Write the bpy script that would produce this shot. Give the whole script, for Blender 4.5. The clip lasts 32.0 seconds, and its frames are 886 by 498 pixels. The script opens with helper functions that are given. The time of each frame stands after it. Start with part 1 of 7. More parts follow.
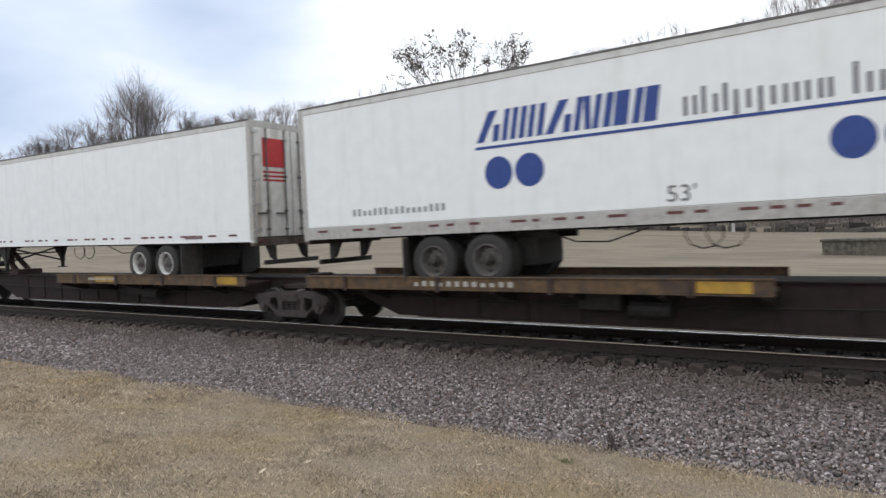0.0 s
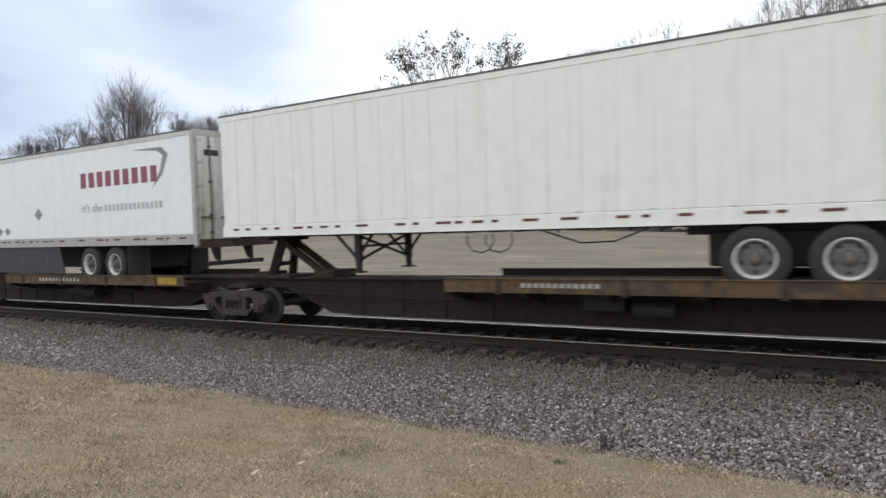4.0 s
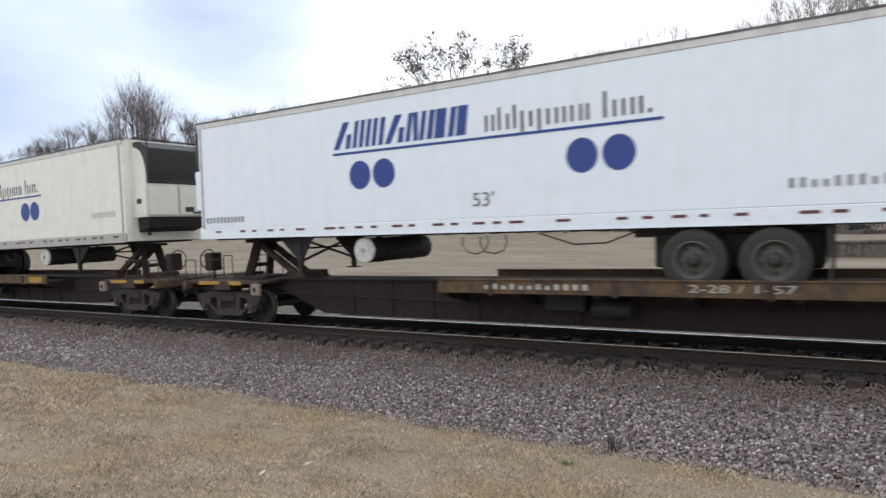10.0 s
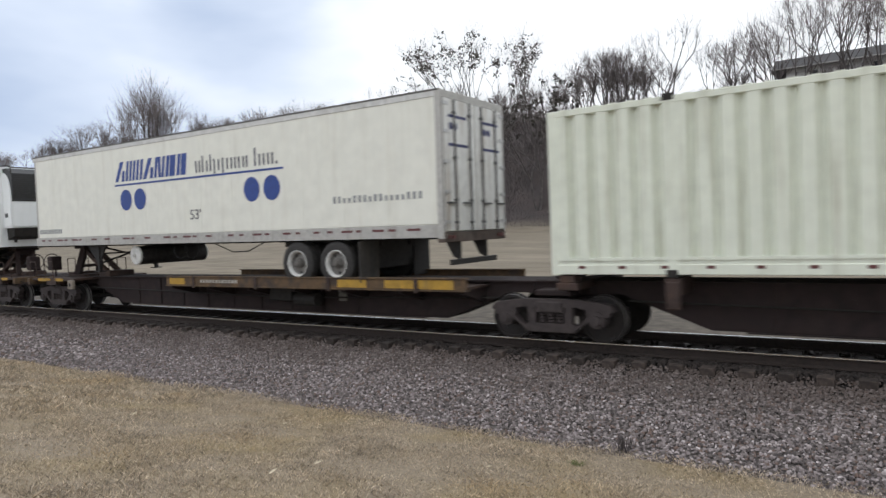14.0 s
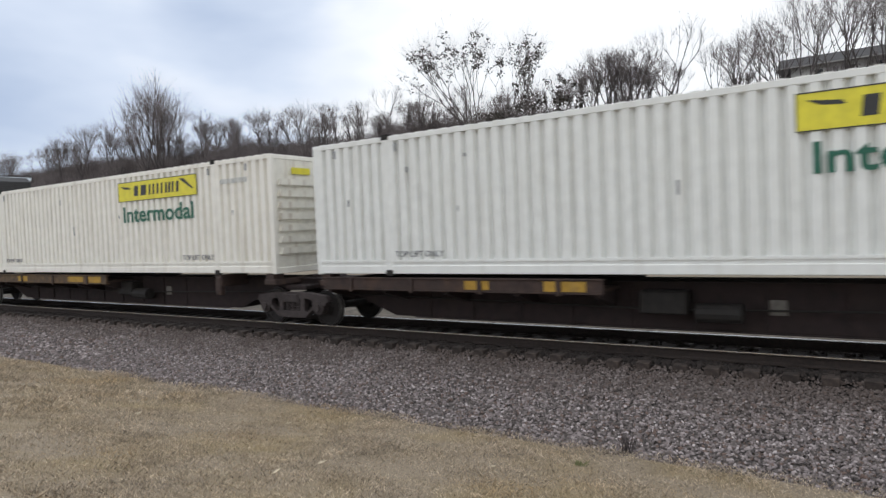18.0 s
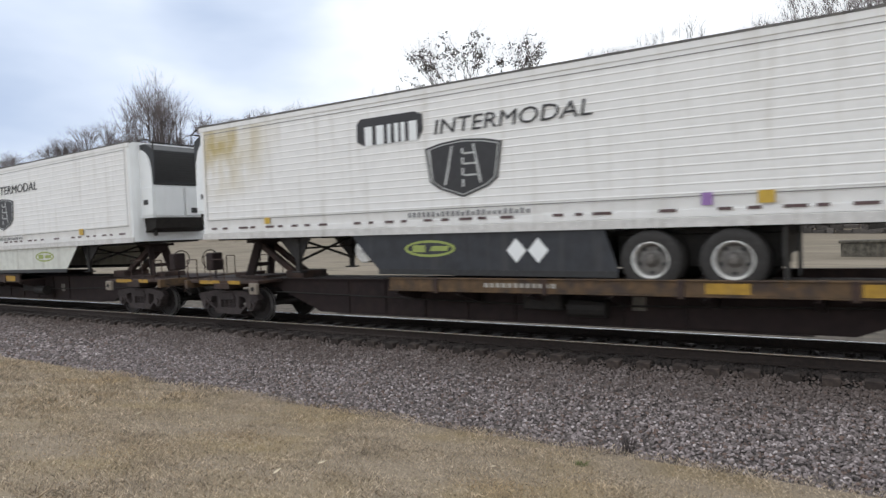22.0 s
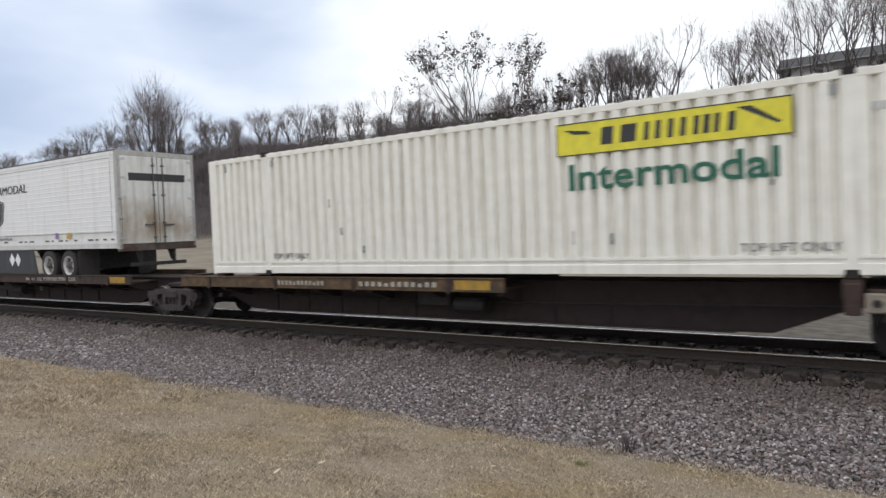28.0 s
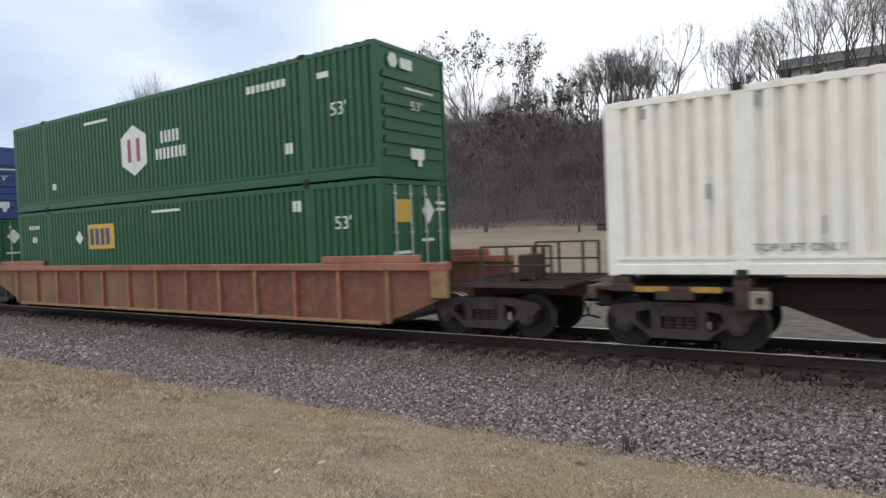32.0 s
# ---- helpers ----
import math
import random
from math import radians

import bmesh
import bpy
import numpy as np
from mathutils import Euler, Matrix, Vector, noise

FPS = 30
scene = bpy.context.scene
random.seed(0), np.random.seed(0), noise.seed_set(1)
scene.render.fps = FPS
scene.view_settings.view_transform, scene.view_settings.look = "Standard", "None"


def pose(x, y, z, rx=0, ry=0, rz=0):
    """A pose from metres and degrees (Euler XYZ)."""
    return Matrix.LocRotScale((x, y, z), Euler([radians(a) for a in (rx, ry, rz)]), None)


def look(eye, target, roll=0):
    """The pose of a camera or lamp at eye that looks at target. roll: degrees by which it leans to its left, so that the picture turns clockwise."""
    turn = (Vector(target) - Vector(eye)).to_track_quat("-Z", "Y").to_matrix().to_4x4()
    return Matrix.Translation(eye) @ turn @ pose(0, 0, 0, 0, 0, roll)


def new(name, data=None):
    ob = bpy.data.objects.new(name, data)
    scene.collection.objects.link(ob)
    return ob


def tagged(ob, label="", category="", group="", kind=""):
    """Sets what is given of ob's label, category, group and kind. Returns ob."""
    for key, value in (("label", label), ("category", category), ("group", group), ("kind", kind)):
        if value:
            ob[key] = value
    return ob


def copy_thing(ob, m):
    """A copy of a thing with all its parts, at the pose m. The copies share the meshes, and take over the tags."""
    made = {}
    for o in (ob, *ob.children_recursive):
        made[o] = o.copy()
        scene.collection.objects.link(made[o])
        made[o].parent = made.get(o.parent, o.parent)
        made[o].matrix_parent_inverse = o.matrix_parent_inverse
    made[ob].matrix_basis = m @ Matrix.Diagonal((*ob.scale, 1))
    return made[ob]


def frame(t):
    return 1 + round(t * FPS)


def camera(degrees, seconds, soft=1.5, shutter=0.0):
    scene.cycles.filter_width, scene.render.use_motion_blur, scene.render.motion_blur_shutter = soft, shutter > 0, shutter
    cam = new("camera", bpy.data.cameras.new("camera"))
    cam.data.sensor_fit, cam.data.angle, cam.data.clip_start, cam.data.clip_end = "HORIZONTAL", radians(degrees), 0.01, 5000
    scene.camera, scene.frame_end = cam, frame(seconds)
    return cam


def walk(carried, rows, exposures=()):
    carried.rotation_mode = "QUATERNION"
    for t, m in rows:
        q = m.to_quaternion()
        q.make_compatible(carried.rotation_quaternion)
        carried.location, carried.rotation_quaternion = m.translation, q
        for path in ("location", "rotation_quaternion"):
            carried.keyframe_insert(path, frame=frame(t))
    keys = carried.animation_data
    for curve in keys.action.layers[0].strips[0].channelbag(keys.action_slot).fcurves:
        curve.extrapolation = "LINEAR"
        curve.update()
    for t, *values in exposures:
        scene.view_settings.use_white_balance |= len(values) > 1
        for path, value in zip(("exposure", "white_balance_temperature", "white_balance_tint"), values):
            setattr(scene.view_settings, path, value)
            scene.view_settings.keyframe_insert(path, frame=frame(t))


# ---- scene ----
# ---------------------------------------------------------------- camera
cam = camera(68.64, 32.0, soft=1.4, shutter=0.2)
EYE = Vector((0.0, 0.0, 2.15))
# seconds, heading off the track's normal, pitch, lean (degrees)
GAZE = [(0, -32.37, -1.885, -2.355), (0.5, -32.100, -1.904, -2.348), (1, -31.885, -1.912, -2.358), (1.5, -31.785, -1.893, -2.356), (2, -31.728, -1.880, -2.342), (2.5, -31.72, -1.873, -2.334),
        (3.5, -31.736, -1.848, -2.303), (5.5, -31.936, -1.762, -2.318), (6.5, -32.023, -1.753, -2.327), (8, -32.173, -1.737, -2.346), (9.5, -32.330, -1.734, -2.308), (11, -32.468, -1.728, -2.347),
        (12, -32.60, -1.728, -2.321), (12.5, -32.752, -1.733, -2.312), (13, -32.927, -1.734, -2.326), (13.5, -33.079, -1.730, -2.338), (14, -33.21, -1.722, -2.353), (14.5, -33.29, -1.714, -2.375),
        (16.5, -33.495, -1.712, -2.370), (18, -33.54, -1.715, -2.372), (20, -33.565, -1.715, -2.375), (24, -33.570, -1.718, -2.385), (28, -33.567, -1.722, -2.393), (32, -33.565, -1.723, -2.400)]


def gaze_pose(heading, pitch, lean):
    a, b = radians(heading), radians(pitch)
    way = Vector((math.sin(a) * math.cos(b), math.cos(a) * math.cos(b), math.sin(b)))
    return look(EYE, EYE + way * 10, lean)


# seconds, exposure: the camera evens its picture a little as white and dark loads pass
LIGHT_SENSE = [(0.0, -0.23), (2.0, -0.27), (6.0, -0.22), (7.0, -0.14), (9.0, -0.18), (10.0, -0.13), (11.0, -0.26), (12.0, -0.18), (13.0, -0.14), (14.0, -0.30),
               (17.0, -0.22), (18.0, -0.40), (19.0, -0.40), (20.0, -0.38), (21.0, -0.34), (22.0, -0.26), (23.0, -0.23), (25.0, -0.28), (28.0, -0.31), (29.0, -0.34), (30.0, -0.22), (32.0, -0.26)]
walk(cam, [(t, gaze_pose(h, p, r)) for t, h, p, r in GAZE], exposures=LIGHT_SENSE)

# ---------------------------------------------------------------- sky and sun
SUN_UP, SUN_ROUND = radians(58), radians(238)
world = bpy.data.worlds.new("sky")
scene.world = world
world.use_nodes = True
wn, wl = world.node_tree.nodes, world.node_tree.links
wn.clear()
w_out = wn.new("ShaderNodeOutputWorld")
w_bg = wn.new("ShaderNodeBackground")
w_sky = wn.new("ShaderNodeTexSky")
w_sky.sky_type, w_sky.sun_disc = "NISHITA", False
w_sky.sun_elevation, w_sky.sun_rotation = SUN_UP, SUN_ROUND
w_sky.air_density, w_sky.dust_density = 1.0, 1.5
w_co = wn.new("ShaderNodeTexCoord")
w_map = wn.new("ShaderNodeMapping")
w_map.inputs["Scale"].default_value = (1.0, 1.0, 2.6)
w_map.inputs["Location"].default_value = (0.35, 0.1, 0.15)
w_noise = wn.new("ShaderNodeTexNoise")
w_noise.inputs["Scale"].default_value, w_noise.inputs["Detail"].default_value = 1.5, 5.0
w_noise.inputs["Roughness"].default_value = 0.48
w_ramp = wn.new("ShaderNodeValToRGB")
w_ramp.color_ramp.elements[0].position, w_ramp.color_ramp.elements[0].color = 0.22, (0.67, 0.81, 1.07, 1)
w_ramp.color_ramp.elements[1].position, w_ramp.color_ramp.elements[1].color = 0.50, (1.48, 1.52, 1.57, 1)
mid = w_ramp.color_ramp.elements.new(0.37)
mid.color = (1.0, 1.12, 1.33, 1)
w_gain = wn.new("ShaderNodeVectorMath")
w_gain.operation = "SCALE"
w_gain.inputs["Scale"].default_value = 0.11
w_mix = wn.new("ShaderNodeMix")
w_mix.data_type = "RGBA"
w_mix.inputs["Factor"].default_value = 0.9
wl.new(w_co.outputs["Generated"], w_map.inputs["Vector"])
wl.new(w_map.outputs[0], w_noise.inputs["Vector"])
# the overcast is thicker and whiter towards +x
w_sep = wn.new("ShaderNodeSeparateXYZ")
w_add = wn.new("ShaderNodeMath")
w_add.operation = "MULTIPLY_ADD"
w_add.inputs[1].default_value = 0.11
wl.new(w_co.outputs["Generated"], w_sep.inputs[0])
wl.new(w_sep.outputs["X"], w_add.inputs[0])
wl.new(w_noise.outputs["Fac"], w_add.inputs[2])
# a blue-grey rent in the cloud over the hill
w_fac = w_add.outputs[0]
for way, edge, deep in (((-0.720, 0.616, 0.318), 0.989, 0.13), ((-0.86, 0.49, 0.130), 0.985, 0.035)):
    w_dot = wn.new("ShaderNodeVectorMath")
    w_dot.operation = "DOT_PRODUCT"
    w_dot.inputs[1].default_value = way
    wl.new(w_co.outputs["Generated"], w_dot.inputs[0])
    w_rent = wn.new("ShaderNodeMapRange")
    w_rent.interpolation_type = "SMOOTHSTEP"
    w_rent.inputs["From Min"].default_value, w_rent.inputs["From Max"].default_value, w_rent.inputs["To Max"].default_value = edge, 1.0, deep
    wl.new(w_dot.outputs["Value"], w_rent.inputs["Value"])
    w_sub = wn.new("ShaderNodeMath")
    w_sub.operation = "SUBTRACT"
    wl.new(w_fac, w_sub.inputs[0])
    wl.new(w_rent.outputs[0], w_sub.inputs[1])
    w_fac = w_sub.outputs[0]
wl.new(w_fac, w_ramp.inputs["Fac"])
wl.new(w_sky.outputs[0], w_gain.inputs[0])
wl.new(w_gain.outputs[0], w_mix.inputs["A"])
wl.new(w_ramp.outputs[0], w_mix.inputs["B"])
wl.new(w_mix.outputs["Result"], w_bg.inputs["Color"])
w_bg.inputs["Strength"].default_value = 1.0
wl.new(w_bg.outputs[0], w_out.inputs["Surface"])

sun = new("sun", bpy.data.lights.new("sun", "SUN"))
sun.data.energy, sun.data.angle, sun.data.color = 0.95, radians(20), (1.0, 0.985, 0.96)
sun_from = Vector((math.sin(SUN_ROUND) * math.cos(SUN_UP), math.cos(SUN_ROUND) * math.cos(SUN_UP), math.sin(SUN_UP)))
sun.matrix_world = look(sun_from * 50, (0, 0, 0))


# ---------------------------------------------------------------- materials
def material(name, colour, rough=0.7, metal=0.0, vary=0.12, grain=8.0, patch=0.7, bump=0.0, streak=0.0, dirt=(0.16, 0.13, 0.10),
             island=0.0, each=0.0, fleck=None, stretch=(1, 1, 1), dirt_cut=(0.52, 0.75), stain=None):
    """A surface with fine grain, larger patches, run-down dirt and small relief."""
    m = bpy.data.materials.new(name)
    m.use_nodes = True
    n, l = m.node_tree.nodes, m.node_tree.links
    b = n["Principled BSDF"]
    b.inputs["Roughness"].default_value, b.inputs["Metallic"].default_value = rough, metal
    co = n.new("ShaderNodeTexCoord")

    def noise_tex(scale, detail=4.0, st=(1, 1, 1)):
        mp = n.new("ShaderNodeMapping")
        mp.inputs["Scale"].default_value = st
        l.new(co.outputs["Object"], mp.inputs["Vector"])
        t = n.new("ShaderNodeTexNoise")
        t.inputs["Scale"].default_value, t.inputs["Detail"].default_value = scale, detail
        l.new(mp.outputs[0], t.inputs["Vector"])
        return t.outputs["Fac"]

    def mixed(fac, a, c):
        x = n.new("ShaderNodeMix")
        x.data_type = "RGBA"
        for sock, v in ((x.inputs["Factor"], fac), (x.inputs["A"], a), (x.inputs["B"], c)):
            if isinstance(v, bpy.types.NodeSocket):
                l.new(v, sock)
            else:
                sock.default_value = v if isinstance(v, float) else (*v, 1)
        return x.outputs["Result"]

    def ramp(fac, lo, hi):
        r = n.new("ShaderNodeMapRange")
        r.inputs["From Min"].default_value, r.inputs["From Max"].default_value = lo, hi
        l.new(fac, r.inputs["Value"])
        return r.outputs["Result"]

    def times(a, k):
        x = n.new("ShaderNodeMath")
        x.operation = "MULTIPLY"
        l.new(a, x.inputs[0])
        x.inputs[1].default_value = k
        return x.outputs[0]

    dark = tuple(c * (1 - 2.2 * vary) for c in colour)
    light = tuple(min(1, c * (1 + 1.4 * vary)) for c in colour)
    fine = noise_tex(grain, 6.0, stretch)
    col = mixed(ramp(fine, 0.3, 0.7), dark, light)
    big = noise_tex(patch, 3.0, stretch)
    col = mixed(times(ramp(big, 0.4, 0.65), 0.5), col, colour)
    if fleck:
        col = mixed(times(ramp(noise_tex(patch * 2.3, 5.0, stretch), 0.5, 0.68), fleck[1]), col, fleck[0])
    if streak:
        run = noise_tex(2.2, 5.0, (3.0, 3.0, 0.22))
        col = mixed(times(ramp(run, *dirt_cut), streak), col, dirt)
    if stain:
        # one cloudy stain round a point (x, z), fading out over a distance
        at, reach, tint = stain
        ds = n.new("ShaderNodeVectorMath")
        ds.operation = "DISTANCE"
        mp = n.new("ShaderNodeMapping")
        mp.inputs["Scale"].default_value = (1, 0, 1.5)
        l.new(co.outputs["Object"], mp.inputs["Vector"])
        l.new(mp.outputs[0], ds.inputs[0])
        ds.inputs[1].default_value = (at[0], 0, at[1] * 1.5)
        near = ramp(ds.outputs["Value"], reach, reach * 0.25)
        cloud = n.new("ShaderNodeMath")
        cloud.operation = "MULTIPLY"
        l.new(near, cloud.inputs[0])
        l.new(ramp(noise_tex(1.6, 6.0, (1, 1, 0.6)), 0.3, 0.62), cloud.inputs[1])
        col = mixed(cloud.outputs[0], col, tint)
    if island or each:
        if island:
            g = n.new("ShaderNodeNewGeometry")
            rnd, amount = g.outputs["Random Per Island"], island
        else:
            g = n.new("ShaderNodeObjectInfo")
            rnd, amount = g.outputs["Random"], each
        hs = n.new("ShaderNodeHueSaturation")
        val = n.new("ShaderNodeMapRange")
        val.inputs["To Min"].default_value, val.inputs["To Max"].default_value = 1 - amount, 1 + amount
        l.new(rnd, val.inputs["Value"])
        l.new(val.outputs[0], hs.inputs["Value"])
        l.new(col, hs.inputs["Color"])
        col = hs.outputs["Color"]
    l.new(col, b.inputs["Base Color"])
    rr = n.new("ShaderNodeMapRange")
    rr.inputs["To Min"].default_value, rr.inputs["To Max"].default_value = max(0.05, rough - 0.1), min(1.0, rough + 0.1)
    l.new(fine, rr.inputs["Value"])
    l.new(rr.outputs[0], b.inputs["Roughness"])
    if bump:
        bp = n.new("ShaderNodeBump")
        bp.inputs["Strength"].default_value, bp.inputs["Distance"].default_value = 0.6, bump
        l.new(fine, bp.inputs["Height"])
        l.new(bp.outputs[0], b.inputs["Normal"])
    return m


WHITE_A = material("white_trailer_paint", (0.82, 0.845, 0.855), 0.38, vary=0.02, grain=3, patch=0.4, streak=0.12, dirt=(0.42, 0.38, 0.30), bump=0.002)
WHITE_K = material("cool_white_trailer_paint", (0.77, 0.83, 0.90), 0.35, vary=0.015, grain=3, patch=0.4, streak=0.10, dirt=(0.50, 0.50, 0.48), bump=0.002)
WHITE_B = material("cream_white_paint", (0.76, 0.76, 0.69), 0.42, vary=0.03, grain=3, patch=0.4, streak=0.18, dirt=(0.44, 0.40, 0.31), bump=0.002)
WHITE_R = material("faintly_warm_white_paint", (0.82, 0.835, 0.80), 0.42, vary=0.02, grain=3, patch=0.4, streak=0.2, dirt=(0.50, 0.47, 0.40), bump=0.002)
WHITE_C = material("white_container_paint", (0.83, 0.81, 0.745), 0.45, vary=0.03, grain=4, patch=0.5, streak=0.38, dirt=(0.42, 0.37, 0.28), bump=0.002)
WHITE_D = material("clean_white_container_paint", (0.78, 0.79, 0.765), 0.45, vary=0.03, grain=4, patch=0.5, streak=0.24, dirt=(0.46, 0.43, 0.36), bump=0.002)
WHITE_S = material("greenish_white_container_paint", (0.70, 0.73, 0.63), 0.5, vary=0.04, grain=4, patch=0.5, streak=0.45, dirt=(0.33, 0.31, 0.22), bump=0.003)
WHITE_P = material("ridged_white_panel", (0.79, 0.79, 0.78), 0.4, vary=0.02, grain=4, patch=0.5, streak=0.28, dirt=(0.45, 0.42, 0.36))
WHITE_T = material("stained_ridged_white_panel", (0.79, 0.79, 0.78), 0.4, vary=0.02, grain=4, patch=0.5, streak=0.28, dirt=(0.45, 0.42, 0.36), stain=((0.7, 4.45), 2.4, (0.46, 0.37, 0.16)))
ALU = material("dull_aluminium", (0.52, 0.52, 0.52), 0.42, 0.6, vary=0.1, grain=10, streak=0.35)
ROD_GREY = material("grimy_lock_rod_steel", (0.13, 0.13, 0.13), 0.5, 0.4, vary=0.2, grain=10)
TOP_GREY = material("pale_grey_top_rail", (0.60, 0.60, 0.59), 0.5, 0.1, vary=0.08, grain=8, streak=0.35, dirt=(0.35, 0.33, 0.30))
SILL_RUST = material("dark_rusty_rear_sill", (0.085, 0.062, 0.052), 0.75, 0.1, vary=0.3, grain=6, streak=0.6, dirt=(0.04, 0.03, 0.025), fleck=((0.20, 0.17, 0.15), 0.4))
SEAM = material("grimy_panel_seam", (0.22, 0.215, 0.21), 0.7, vary=0.15, grain=8)
DUSTY_RAIL = material("road_dusted_white_rail", (0.60, 0.59, 0.575), 0.55, 0.0, vary=0.08, grain=6, patch=1.0, streak=0.5, dirt=(0.36, 0.34, 0.31))
RAIL_GREY = material("weathered_grey_rail_trim", (0.44, 0.43, 0.41), 0.55, 0.2, vary=0.1, grain=10, streak=0.4)
ROOF_DIRT = material("dirty_roof_trim", (0.13, 0.125, 0.12), 0.7, 0.1, vary=0.2, grain=6, streak=0.3)
DOOR_RUSTY = material("rust_stained_white_door", (0.70, 0.70, 0.67), 0.45, vary=0.05, grain=5, streak=0.5, dirt=(0.28, 0.22, 0.16), dirt_cut=(0.48, 0.72), stain=((16.15, 2.75), 1.3, (0.34, 0.27, 0.20)))
DOOR_WHITE = material("scuffed_white_door", (0.66, 0.66, 0.64), 0.45, vary=0.06, grain=5, streak=0.75, dirt=(0.28, 0.22, 0.16), dirt_cut=(0.48, 0.72))
BLACK = material("black_plastic", (0.025, 0.026, 0.028), 0.5, vary=0.2, grain=12)
DARK = material("dark_grimy_steel", (0.024, 0.021, 0.019), 0.75, 0.2, vary=0.25, grain=9, bump=0.004)
FLAP = material("dusty_grey_mudflap", (0.055, 0.052, 0.049), 0.8, vary=0.2, grain=8, streak=0.4)
FRAME = material("black_chassis_steel", (0.030, 0.028, 0.027), 0.65, 0.2, vary=0.25, grain=10)
RUBBER = material("worn_tyre_rubber", (0.033, 0.031, 0.030), 0.85, vary=0.2, grain=14, bump=0.004)
RIM = material("white_wheel_rim", (0.66, 0.66, 0.64), 0.5, 0.1, vary=0.1, grain=10, streak=0.3)
# disc set back in the white rim: its recess shade is put into the grey
RIM_DISH = material("recess_shaded_wheel_disc", (0.20, 0.19, 0.18), 0.6, 0.1, vary=0.2, grain=10)
RIM_DARK = material("grimy_grey_rim", (0.13, 0.12, 0.11), 0.6, 0.3, vary=0.25, grain=10)
HUB = material("oily_wheel_hub", (0.05, 0.045, 0.04), 0.6, 0.4, vary=0.2, grain=16)
CAR_BROWN = material("rust_brown_car_paint", (0.050, 0.031, 0.026), 0.8, 0.1, vary=0.25, grain=6, patch=1.2, streak=0.4, dirt=(0.05, 0.04, 0.035), fleck=((0.10, 0.055, 0.035), 0.45), bump=0.004)
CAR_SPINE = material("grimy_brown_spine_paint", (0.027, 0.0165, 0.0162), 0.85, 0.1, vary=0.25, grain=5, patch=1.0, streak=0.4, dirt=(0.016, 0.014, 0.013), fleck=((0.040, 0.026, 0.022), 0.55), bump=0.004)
CAR_YELLOW = material("faded_yellow_sill_paint", (0.115, 0.070, 0.034), 0.75, 0.05, vary=0.25, grain=7, patch=1.4, streak=0.6, dirt=(0.06, 0.042, 0.034), fleck=((0.050, 0.034, 0.027), 0.95), bump=0.003)
YELLOW = material("bright_yellow_marking", (0.40, 0.235, 0.03), 0.65, vary=0.15, grain=8, streak=0.3)
MARK_WHITE = material("faded_white_marking", (0.42, 0.40, 0.36), 0.7, vary=0.1, grain=9, streak=0.3)
PAD = material("grimy_pale_pad", (0.25, 0.215, 0.175), 0.75, vary=0.15, grain=9, streak=0.4)
PALE_NOTICE = material("grimy_pale_notice", (0.17, 0.155, 0.135), 0.7, vary=0.15, grain=9, streak=0.3)
WELL_RED = material("faded_pink_red_chord_paint", (0.31, 0.115, 0.080), 0.75, 0.05, vary=0.2, grain=5, patch=0.22, streak=0.4, dirt=(0.16, 0.08, 0.05), fleck=((0.31, 0.19, 0.10), 0.7))
WELL_PAINT = material("faded_orange_well_car_paint", (0.185, 0.072, 0.050), 0.75, 0.05, vary=0.2, grain=5, patch=0.16, streak=0.6, dirt=(0.10, 0.052, 0.034), fleck=((0.215, 0.135, 0.070), 0.95), bump=0.003)
WELL_YELLOW = material("faded_yellow_well_car_paint", (0.27, 0.175, 0.080), 0.75, 0.05, vary=0.15, grain=5, patch=0.8, streak=0.4, dirt=(0.16, 0.08, 0.05), fleck=((0.23, 0.11, 0.065), 0.6))
WHEEL_DARK = material("grimy_wheel_steel", (0.024, 0.020, 0.019), 0.75, 0.2, vary=0.2, grain=12)
WHEEL_STEEL = material("bright_worn_wheel_steel", (0.45, 0.44, 0.43), 0.35, 0.9, vary=0.15, grain=12)
BOGIE = material("dusty_cast_bogie_steel", (0.052, 0.041, 0.040), 0.85, 0.1, vary=0.25, grain=9, streak=0.3, dirt=(0.025, 0.02, 0.018), bump=0.004)
BLUE = material("cobalt_blue_lettering", (0.020, 0.055, 0.25), 0.5, vary=0.08, grain=9)
INK = material("dark_navy_lettering", (0.040, 0.045, 0.12), 0.5, vary=0.08, grain=9)
BLACK_INK = material("black_lettering", (0.03, 0.03, 0.033), 0.5, vary=0.1, grain=9)
GREY_INK = material("grey_faded_lettering", (0.26, 0.27, 0.28), 0.6, vary=0.1, grain=9)
GREY_MID = material("mid_grey_lettering", (0.17, 0.17, 0.18), 0.6, vary=0.1, grain=9)
GREY_DARK = material("dark_grey_lettering", (0.095, 0.098, 0.120), 0.55, vary=0.1, grain=9)
PALE_INK = material("pale_ghost_lettering", (0.50, 0.51, 0.50), 0.6, vary=0.1, grain=9)
RED = material("red_marking", (0.48, 0.035, 0.04), 0.5, vary=0.1, grain=9)
TAPE_RED = material("dull_red_reflector", (0.11, 0.032, 0.032), 0.45, vary=0.1, grain=9)
TAPE_DARK = material("dark_grey_red_reflector", (0.10, 0.060, 0.060), 0.45, vary=0.15, grain=9)
WINE = material("wine_red_lettering", (0.26, 0.07, 0.11), 0.5, vary=0.1, grain=9)
GREEN_INK = material("deep_green_lettering", (0.013, 0.120, 0.075), 0.5, vary=0.1, grain=9)
SIGN_YELLOW = material("yellow_sign_panel", (0.74, 0.66, 0.05), 0.5, vary=0.06, grain=6, streak=0.15)
